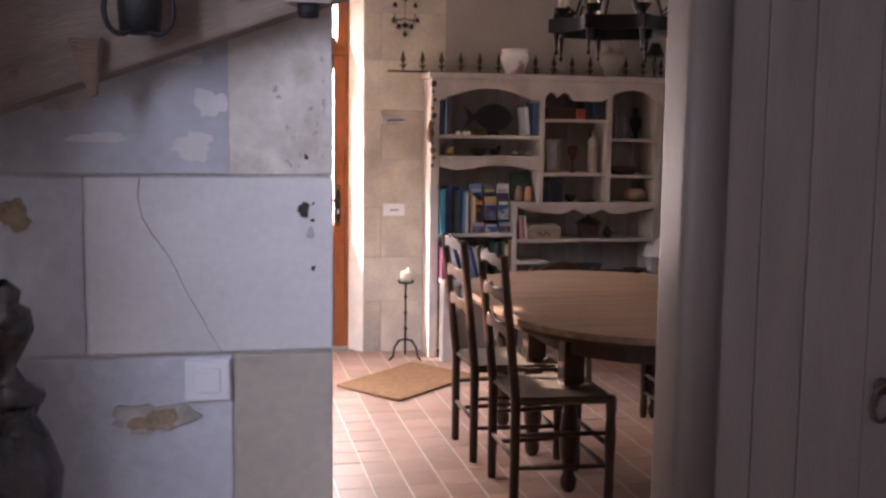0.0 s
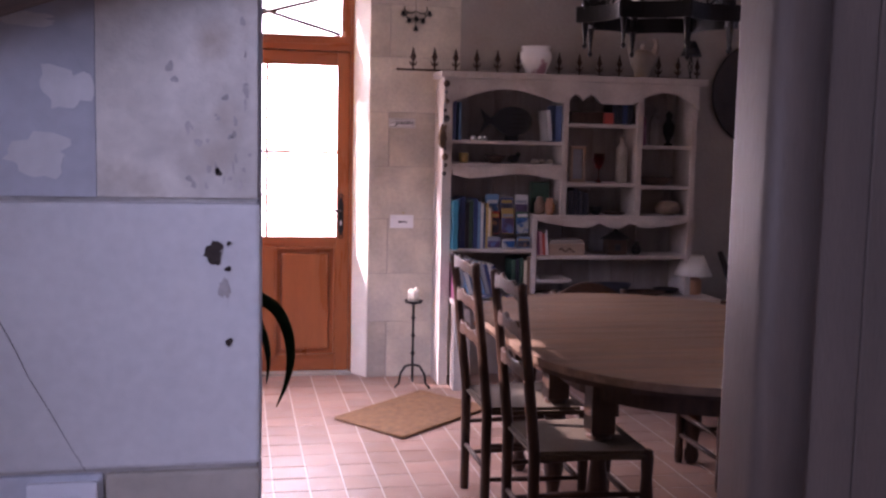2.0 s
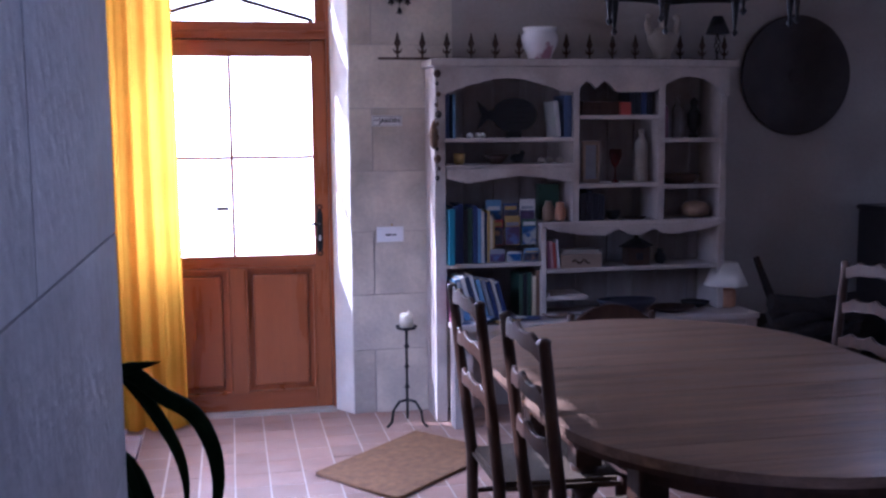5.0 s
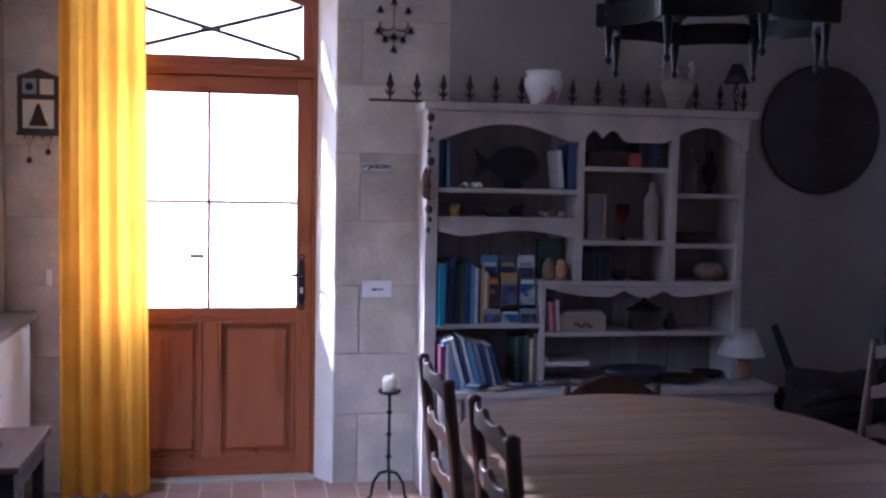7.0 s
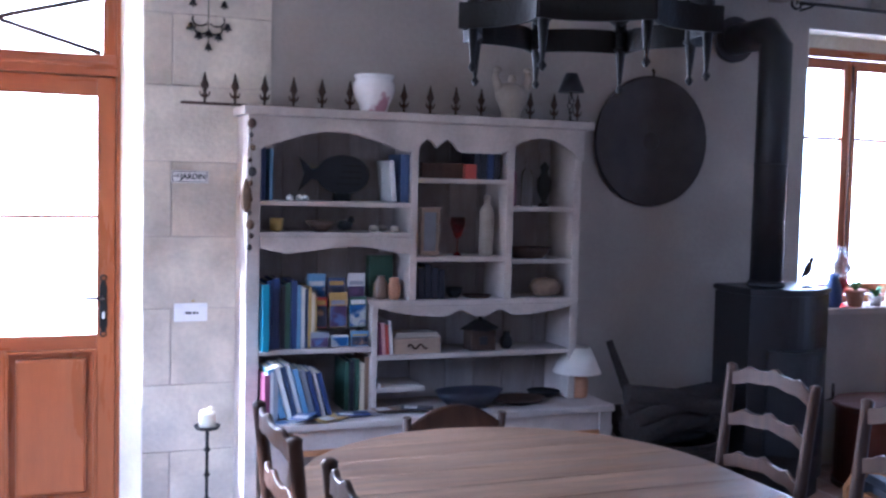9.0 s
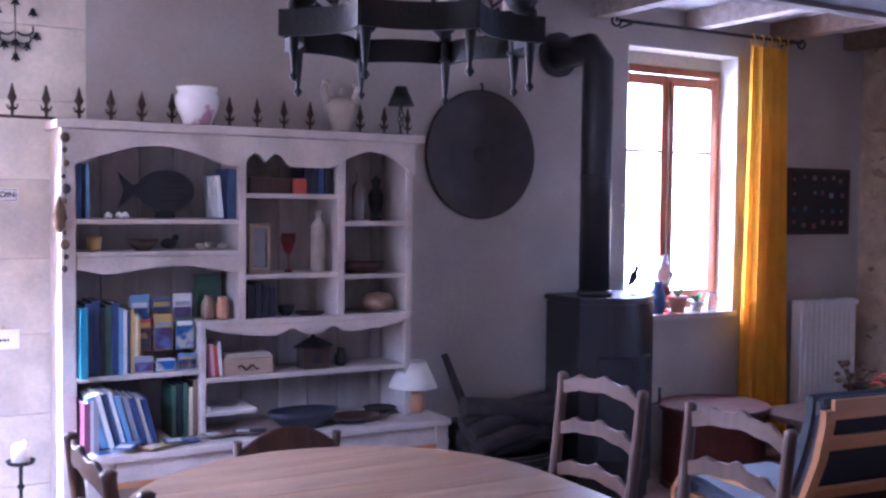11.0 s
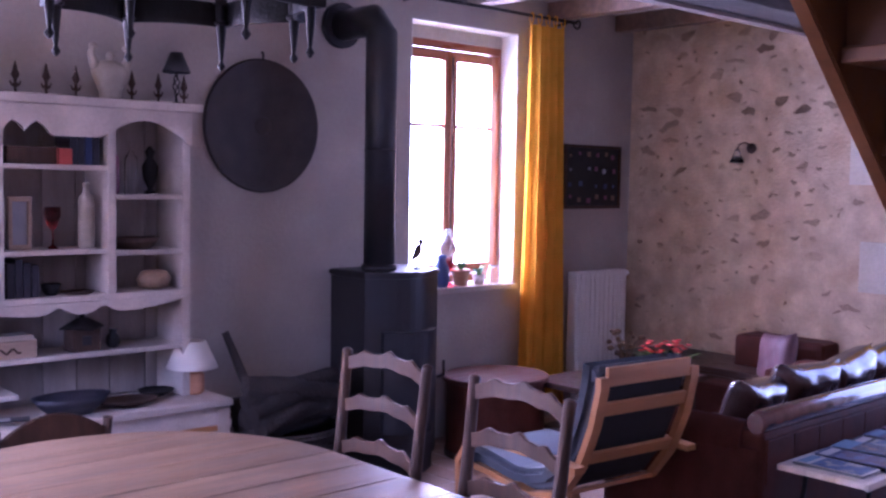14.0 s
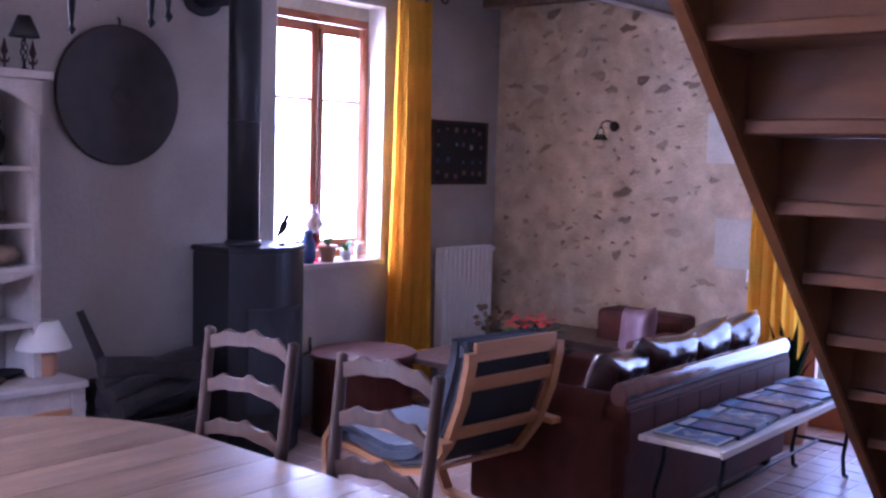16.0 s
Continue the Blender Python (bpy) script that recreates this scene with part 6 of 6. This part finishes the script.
# ---- bench with magazines behind the sofa ----
bench = thing("bench", "narrow whitewashed bench on black iron legs behind the sofa", "bench", pose(4.785, 4.207, 0) @ Matrix.Diagonal((0.97, 0.95, 1.075, 1)))
for k in range(3):
    part("bench_plank", block(0.0, 1.74, 0.128 * k, 0.128 * k + 0.125, 0.43, 0.452, 0.003), WHITEWASH, bench)
part("edge_strip", block(0.0, 1.74, -0.016, -0.002, 0.425, 0.453, 0.003), WHITEWASH, bench)
for x, s in ((0.16, -1), (1.58, 1)):
    for y in (0.05, 0.33):
        part("iron_leg", tube(bmesh.new(), [(x, y, 0.43), (x + s * 0.02, y, 0.33), (x + s * 0.09, y, 0.22), (x + s * 0.04, y, 0.12), (x + s * 0.07, y, 0.03), (x + s * 0.12, y, 0.01)], 0.011, 8), IRON, bench)
    part("iron_stretcher", tube(bmesh.new(), [(x + s * 0.05, 0.05, 0.18), (x + s * 0.05, 0.33, 0.18)], 0.008, 7), IRON, bench)
part("long_stretcher", tube(bmesh.new(), [(0.12, 0.19, 0.18), (1.62, 0.19, 0.18)], 0.008, 7), IRON, bench)
for i, hue in enumerate(("white", "navy", "sky", "black", "blue", "plum", "black", "sky", "navy", "grey")):
    mag = thing("magazine", f"glossy {hue} magazine laid out on the bench", "magazine", pose(4.91 + 0.16 * i, 4.385 + 0.01 * math.sin(5 * i), 0.4865, 0, 0, 5 * math.sin(7 * i)), "magazines on the bench")
    top = 0.014 + 0.006 * (i % 3)
    part("page_block", block(-0.073, 0.0765, -0.145, 0.145, 0.0015, top - 0.0015), BOOKS["black" if i % 2 else "grey"], mag)
    part("cover", block(-0.078, 0.078, -0.15, 0.15, top - 0.001, top, 0.0004), BOOKS[hue], mag)
    part("back_cover", block(-0.078, 0.078, -0.15, 0.15, 0, 0.001), BOOKS[hue], mag)
    part("cover_picture", block(-0.070, 0.070, -0.138, 0.07, top + 0.0002, top + 0.001), PRINTS[(i * 2) % 3], mag)
    part("cover_title", block(-0.065, 0.065, 0.09, 0.13, top + 0.0002, top + 0.001), BOOKS["white" if i % 2 else "sky"], mag)

# ---- stair of varnished pine ----
stair = thing("wooden_stair", "steep varnished pine staircase seen from below", "staircase")
S0, S1 = (3.02, 1.94), (4.46, 0.635)
slope = (S1[1] - S0[1]) / (S1[0] - S0[0])


def stringer(y0, y1):
    xa, xb = 2.15, 5.15
    za, zb = S0[1] + slope * (xa - S0[0]), S0[1] + slope * (xb - S0[0])
    return prism(bmesh.new(), [(xa, za), (xb, max(0.0, zb)), (xb + 0.20, 0.0), (xb + 0.20, 0.10), (xa + 0.28, za + 0.04)], y0, y1, bevel=0.005)


part("stringer", stringer(3.535, 3.575), PINE, stair)
part("stringer", stringer(2.72, 2.76), PINE, stair)
RISE, RUN = 0.19, 0.19 / -slope
for i in range(13):
    z = 0.19 + RISE * i
    x = S0[0] + (z - 0.02 - S0[1]) / slope
    if z > 2.76:
        break
    part("tread", block(x + 0.035, x + 0.30, 2.762, 3.533, z - 0.035, z, 0.005), PINE, stair)
    part("riser", block(x + 0.055, x + 0.073, 2.763, 3.532, z + 0.001, z + RISE - 0.036), PINE, stair)

# ---- radiators ----
rad = thing("radiator", "white ribbed column radiator under the picture", "radiator", pose(6.42, BACK - 0.13, 0))
for i in range(11):
    part("column", block(0.005 + 0.0505 * i, 0.048 + 0.0505 * i, 0.0, 0.085, 0.16, 0.99, 0.012), WHITE_PAINT, rad)
part("header", tube(bmesh.new(), [(0.0, 0.042, 0.96), (0.575, 0.042, 0.96)], 0.018, 10), WHITE_PAINT, rad)
part("header", tube(bmesh.new(), [(0.0, 0.042, 0.20), (0.575, 0.042, 0.20)], 0.018, 10), WHITE_PAINT, rad)
part("valve", tube(bmesh.new(), [(0.555, 0.042, 0.96), (0.60, 0.042, 0.96), (0.615, 0.042, 0.96)], [0.013, 0.02, 0.016], 10), WHITE_PLASTIC, rad)
for x in (0.05, 0.50):
    part("foot", block(x, x + 0.03, 0.02, 0.07, 0.0, 0.162), WHITE_PAINT, rad)
rad = thing("radiator", "white panel radiator under a grey wooden shelf board", "radiator", pose(LEFT, 6.06, 0))
part("panel", block(0.03, 0.125, 0.03, 1.02, 0.12, 0.845, 0.012), WHITE_PAINT, rad)
for y in (0.08, 0.94):
    part("foot", block(0.05, 0.10, y, y + 0.03, 0.0, 0.121), WHITE_PAINT, rad)
part("shelf_board", block(0.001, 0.15, 0.0, 1.07, 0.868, 0.90, 0.004), GREYPLANK, rad, "grey wooden board over the radiator")
part("board_bracket", block(0.03, 0.06, 0.01, 0.028, 0.70, 0.867), GREYPLANK, rad)

# ---- picture, wall light ----
pic = thing("framed_picture", "dark framed picture with small coloured marks", "picture", pose(6.70, BACK - 0.003, 1.645))
part("backing", block(-0.285, 0.285, -0.012, -0.002, -0.205, 0.205), BLACK, pic)
bm = bmesh.new()
for a0, a1, b0, b1 in ((-0.305, 0.305, -0.222, -0.202), (-0.305, 0.305, 0.202, 0.222), (-0.305, -0.285, -0.202, 0.202), (0.285, 0.305, -0.202, 0.202)):
    box(bm, a0, a1, -0.024, -0.001, b0, b1, 0.003)
part("frame", bm, DARKWOOD, pic)
for i in range(6):
    for j in range(4):
        if rnd.random() < 0.85:
            x, z, r = -0.23 + 0.092 * i + rnd.uniform(-0.015, 0.015), -0.15 + 0.10 * j + rnd.uniform(-0.015, 0.015), rnd.uniform(0.010, 0.022)
            part("mark", block(x - r, x + r, -0.0150, -0.0125, z - r, z + r * 0.8, 0.001), BOOKS[("plum", "navy", "grey", "brown", "blue", "plum")[(i * 3 + j) % 6]], pic)
sconce = thing("wall_light", "small wall light with a bell glass on a curved arm", "wall lamp", pose(RIGHT - 0.008, 6.15, 1.85))
part("wall_plate", lathe(bmesh.new(), [(0.035, 0.0), (0.03, 0.012), (0.01, 0.018)], (0, 0, 0), 14, Matrix.Rotation(radians(-90), 4, "Y")), RUST, sconce)
part("curved_arm", tube(bmesh.new(), [(-0.01, 0, 0), (-0.035, 0.005, 0.03), (-0.065, 0.02, 0.035), (-0.085, 0.045, 0.02), (-0.09, 0.05, -0.01)], 0.006, 8), RUST, sconce)
part("glass_bell", lathe(bmesh.new(), [(0.012, -0.01), (0.022, -0.03), (0.032, -0.06), (0.052, -0.095), (0.050, -0.095), (0.028, -0.058)], (-0.09, 0.05, 0), 16), BULB_GLASS, sconce)
sw = thing("light_switch", "white switch on the stone wall by the curtain", "switch", pose(RIGHT - 0.012, 5.12, 0.93))
part("plate", block(-0.004, 0.008, -0.04, 0.04, -0.04, 0.04, 0.003), WHITE_PLASTIC, sw)

# ---- on the window sill ----
pot = thing("flower_pot", "terracotta pot with a small green plant on the sill", "plant", pose(5.50, 7.20, 0.9385))
part("pot", lathe(bmesh.new(), [(0.04, 0), (0.055, 0.085), (0.062, 0.087), (0.062, 0.105), (0.052, 0.10)], (0, 0, 0), 18), TERRACOTTA, pot)
for i in range(12):
    a = i * 2.4
    leaf_blade((0, 0, 0.09), (0.05 * math.cos(a), 0.05 * math.sin(a), 0.12 + 0.02 * (i % 3)), 0.012, 0.015, LIGHT_LEAF, pot)
pot = thing("flower_pot", "small pot with a fresh green plant on the sill", "plant", pose(5.67, 7.21, 0.9385))
part("pot", lathe(bmesh.new(), [(0.03, 0), (0.04, 0.06), (0.036, 0.058)], (0, 0, 0), 16), LIMED, pot)
for i in range(10):
    a = i * 2.4
    leaf_blade((0, 0, 0.05), (0.05 * math.cos(a), 0.04 * math.sin(a), 0.09 + 0.015 * (i % 3)), 0.013, 0.015, LIGHT_LEAF, pot)
on_shelf("glass_jar", [(0.035, 0), (0.04, 0.01), (0.04, 0.09), (0.03, 0.10), (0.03, 0.115), (0.026, 0.11)], (5.80, 7.21, 0.9385), BULB_GLASS, "small glass jar on the sill", "jar")
on_shelf("blue_jug", [(0.04, 0), (0.055, 0.04), (0.05, 0.12), (0.028, 0.17), (0.034, 0.20), (0.028, 0.19)], (5.33, 7.20, 0.9385), BOOKS["navy"], "dark blue jug on the sill", "jug")
oil = thing("oil_lamp", "small oil lamp with a white glass globe on the sill", "lamp", pose(5.42, 7.24, 0.9385))
part("lamp_base", lathe(bmesh.new(), [(0.04, 0), (0.04, 0.01), (0.012, 0.03), (0.012, 0.09), (0.04, 0.12), (0.04, 0.16), (0.015, 0.18)], (0, 0, 0), 16), RED_GLASS, oil)
part("globe", lathe(bmesh.new(), [(0.02, 0.18), (0.055, 0.21), (0.06, 0.245), (0.03, 0.29), (0.02, 0.36), (0.017, 0.36)], (0, 0, 0), 18), BULB_GLASS, oil)

# ---- by the side window ----
console = thing("console_table", "small dark polished wooden console table under the window", "side table", pose(-0.02, 5.75, 0))
part("tabletop", block(-0.19, 0.21, -0.28, 0.28, 0.575, 0.60, 0.005), DARKWOOD, console)
part("apron", block(-0.17, 0.19, -0.26, 0.26, 0.49, 0.574, 0.003), IRON, console)
for x in (-0.15, 0.17):
    for y in (-0.24, 0.24):
        part("leg", block(x - 0.02, x + 0.02, y - 0.02, y + 0.02, 0.0, 0.50, 0.003), IRON, console)
pot = thing("potted_plant", "small green-leaved plant in a dark bowl with saucer", "plant", pose(-0.02, 5.70, 0.6005))
part("saucer", lathe(bmesh.new(), [(0.09, 0), (0.11, 0.014), (0.10, 0.012)], (0, 0, 0), 20), IRON, pot)
part("bowl", lathe(bmesh.new(), [(0.05, 0.013), (0.085, 0.05), (0.10, 0.10), (0.092, 0.098)], (0, 0, 0), 20), BARK, pot)
for i in range(26):
    a, r = i * 2.4, rnd.uniform(0.03, 0.13)
    leaf_blade((0, 0, 0.09), (r * math.cos(a), r * math.sin(a), rnd.uniform(0.13, 0.2)), 0.026, 0.02, LIGHT_LEAF, pot)
chest = thing("low_chest", "low dark chest with a polished top beside the console table", "chest", pose(0.10, 5.15, 0))
part("chest_body", block(-0.24, 0.24, -0.27, 0.27, 0.03, 0.418, 0.006), DARKWOOD, chest)
part("chest_lid", block(-0.26, 0.26, -0.29, 0.29, 0.42, 0.45, 0.006), REDDARK, chest, "polished lid")
for x in (-0.2, 0.2):
    for y in (-0.23, 0.23):
        part("foot", block(x - 0.03, x + 0.03, y - 0.03, y + 0.03, 0.0, 0.029), DARKWOOD, chest)
strap = thing("strap_leaf_plant", "tall pot plant with long dark arching strap leaves", "plant", pose(0.345, 3.41, 0))
part("planter", lathe(bmesh.new(), [(0.09, 0), (0.11, 0.35), (0.13, 0.76), (0.14, 0.82), (0.125, 0.81)], (0, 0, 0), 24), STOVE_IRON, strap)


def strap_leaf(points, width):
    """A fleshy leaf that rises, arches over and hangs, widest in the middle."""
    fine = []
    for i in range(len(points) - 1):
        p0, p1, p2, p3 = (Vector(points[max(0, min(len(points) - 1, i + k))]) for k in (-1, 0, 1, 2))
        for j in range(4):
            t = j / 4
            fine.append(0.5 * (2 * p1 + (p2 - p0) * t + (2 * p0 - 5 * p1 + 4 * p2 - p3) * t * t + (3 * p1 - p0 - 3 * p2 + p3) * t ** 3))
    fine.append(Vector(points[-1]))
    n = len(fine) - 1
    radii = [width * (0.55 + 0.45 * math.sin(math.pi * i / n)) * (1 - (i / n) ** 5) + 0.0008 for i in range(n + 1)]
    return tube(bmesh.new(), fine, radii, 7)


LEAVES = [((0.01, 0, 0.80), (0.06, -0.02, 0.98), (0.13, -0.05, 1.14), (0.24, -0.08, 1.18)),
          ((0.02, 0, 0.80), (0.07, 0, 1.06), (0.16, 0, 1.15), (0.237, 0, 1.10), (0.289, 0, 1.064), (0.32, 0, 1.00), (0.328, 0, 0.93), (0.315, 0, 0.86), (0.29, 0, 0.80)),
          ((0.01, 0.02, 0.80), (0.05, 0.02, 1.06), (0.145, 0.02, 1.145), (0.19, 0.02, 1.113), (0.25, 0.02, 1.01), (0.27, 0.02, 0.93), (0.265, 0.02, 0.86)),
          ((0.0, -0.02, 0.80), (0.03, -0.03, 0.98), (0.10, -0.05, 1.07), (0.17, -0.06, 1.00), (0.20, -0.07, 0.86), (0.21, -0.07, 0.72)),
          ((0.02, 0.02, 0.80), (0.08, 0.04, 0.95), (0.15, 0.06, 0.98), (0.20, 0.08, 0.88), (0.215, 0.09, 0.74))]
for k in range(7):
    a = radians(120 + 34 * k)
    d = Vector((math.cos(a), math.sin(a), 0))
    LEAVES.append(tuple(d * q + Vector((0, 0, z)) for q, z in ((0.02, 0.80), (0.06, 1.0), (0.14, 1.06 - 0.02 * (k % 3)), (0.23, 0.95), (0.26, 0.78))))
for k, points in enumerate(LEAVES):
    part("leaf", strap_leaf(points, (0.019, 0.016, 0.013, 0.015, 0.014)[k % 5]), LEAF, strap)
fern = thing("green_plant", "leafy green plant beside the curtain", "plant", pose(6.93, 4.78, 0))
part("pot", lathe(bmesh.new(), [(0.10, 0), (0.13, 0.2), (0.14, 0.22), (0.12, 0.2)], (0, 0, 0), 18), TERRACOTTA, fern)
for i in range(34):
    a, r = i * 2.4, rnd.uniform(0.08, 0.20)
    leaf_blade((0, 0, 0.2), (r * math.cos(a), r * math.sin(a), rnd.uniform(0.35, 0.75)), 0.022, 0.05, LEAF, fern)

# ---- pieces of the setting ----
for y0, y1, z0, z1 in ((4.95, 5.47, 1.62, 1.935), (4.95, 5.385, 0.965, 1.275)):
    part("dressed_stone", block(RIGHT - 0.010, RIGHT + 0.02, y0, y1, z0, z1, 0.004), LIMESTONE, wall_east, "pale dressed stone")
stones = []
for k in range(14):
    r = random.Random(50 + k)
    ph = [r.uniform(0, 6.28) for _ in range(3)]
    pts = []
    for i in range(13):
        a = i * math.tau / 13
        reach = 0.80 + 0.20 * math.sin(2 * a + ph[0]) + 0.15 * math.sin(3 * a + ph[1]) + 0.12 * math.sin(5 * a + ph[2]) + r.uniform(-0.10, 0.10)
        pts.append((math.cos(a) * reach, math.sin(a) * reach))
    bm = bmesh.new()
    low = [bm.verts.new((0.0, u, v)) for u, v in pts]
    high = [bm.verts.new((-1.0 - r.uniform(-0.3, 0.3), u * 0.80, v * 0.78)) for u, v in pts]
    top = bm.verts.new((-1.1, 0, 0))
    for i in range(13):
        bm.faces.new((low[i], low[(i + 1) % 13], high[(i + 1) % 13], high[i]))
        bm.faces.new((high[i], high[(i + 1) % 13], top))
    stones.append(mesh_of("rubble", bm, (RUBBLE, RUBBLE_BROWN, RUBBLE, RUBBLE_GREY)[k % 4]))
count, z = 0, 0.40
while z < 2.72 and count < 296:
    y = 4.92 + rnd.uniform(0, 0.15)
    while y < 7.06 and count < 296:
        big = rnd.random() < 0.22
        w, h = (rnd.uniform(0.05, 0.10), rnd.uniform(0.025, 0.05)) if big else (rnd.uniform(0.012, 0.045), rnd.uniform(0.008, 0.024))
        if not (y < 5.58 and (1.55 < z < 2.0 or 0.9 < z < 1.33)) and rnd.random() < 0.85:
            m = Matrix.Translation((RIGHT + 0.003, min(y + w, 7.08 - w), z + rnd.uniform(-0.05, 0.05))) @ Matrix.Rotation(radians(rnd.gauss(0, 12)), 4, "X") @ Matrix.Diagonal((rnd.uniform(0.004, 0.007), w, h, 1))
            piece("rubble", rnd.choice(stones), wall_east, m)
            count += 1
        y += 2 * w + rnd.expovariate(14.0) + 0.015
    z += rnd.uniform(0.07, 0.11)

PX, PY = 0.155, 0.172
tile_meshes = []
for k in range(3):
    tile_meshes.append(mesh_of("tile", block(-PX / 2 + 0.0035, PX / 2 - 0.0035, -PY / 2 + 0.0035, PY / 2 - 0.0035, -0.02, 0.0, 0.002), TILE))
near, far = [], []
for i in range(-7, 50):
    for j in range(-10, 48):
        x, y = i * PX + 0.1475, j * PY + 0.132
        if x < -0.75 or x > 7.5 or y < -1.4 or y > 7.4:
            continue
        (near if 0.55 < x < 2.15 and 3.6 < y < 7.2 else far).append((x, y))
near.sort(key=lambda p: -p[1])
far += near[300:]
for x, y in near[:300]:
    piece("tile", rnd.choice(tile_meshes), floor, pose(x, y, rnd.uniform(-0.0008, 0.0008), rnd.uniform(-0.06, 0.06), rnd.uniform(-0.06, 0.06), rnd.choice((0, 180))))
verts, faces = [], []
for x, y in far:
    n, dz = len(verts), rnd.uniform(-0.0008, 0.0008)
    ax, ay, c = PX / 2 - 0.0035, PY / 2 - 0.0035, 0.002
    verts += [(x + sx * ax, y + sy * ay, -0.02) for sx, sy in ((-1, -1), (1, -1), (1, 1), (-1, 1))] + [(x + sx * (ax - c), y + sy * (ay - c), dz) for sx, sy in ((-1, -1), (1, -1), (1, 1), (-1, 1))]
    faces += [(n + 4, n + 5, n + 6, n + 7)] + [(n + i, n + (i + 1) % 4, n + 4 + (i + 1) % 4, n + 4 + i) for i in range(4)]
data = bpy.data.meshes.new("tiles")
data.from_pydata(verts, [], faces)
data.materials.append(TILE)
rest = new("tiles", data)
rest.parent = floor
tagged(rest, "further worn terracotta tiles", kind="stuff")
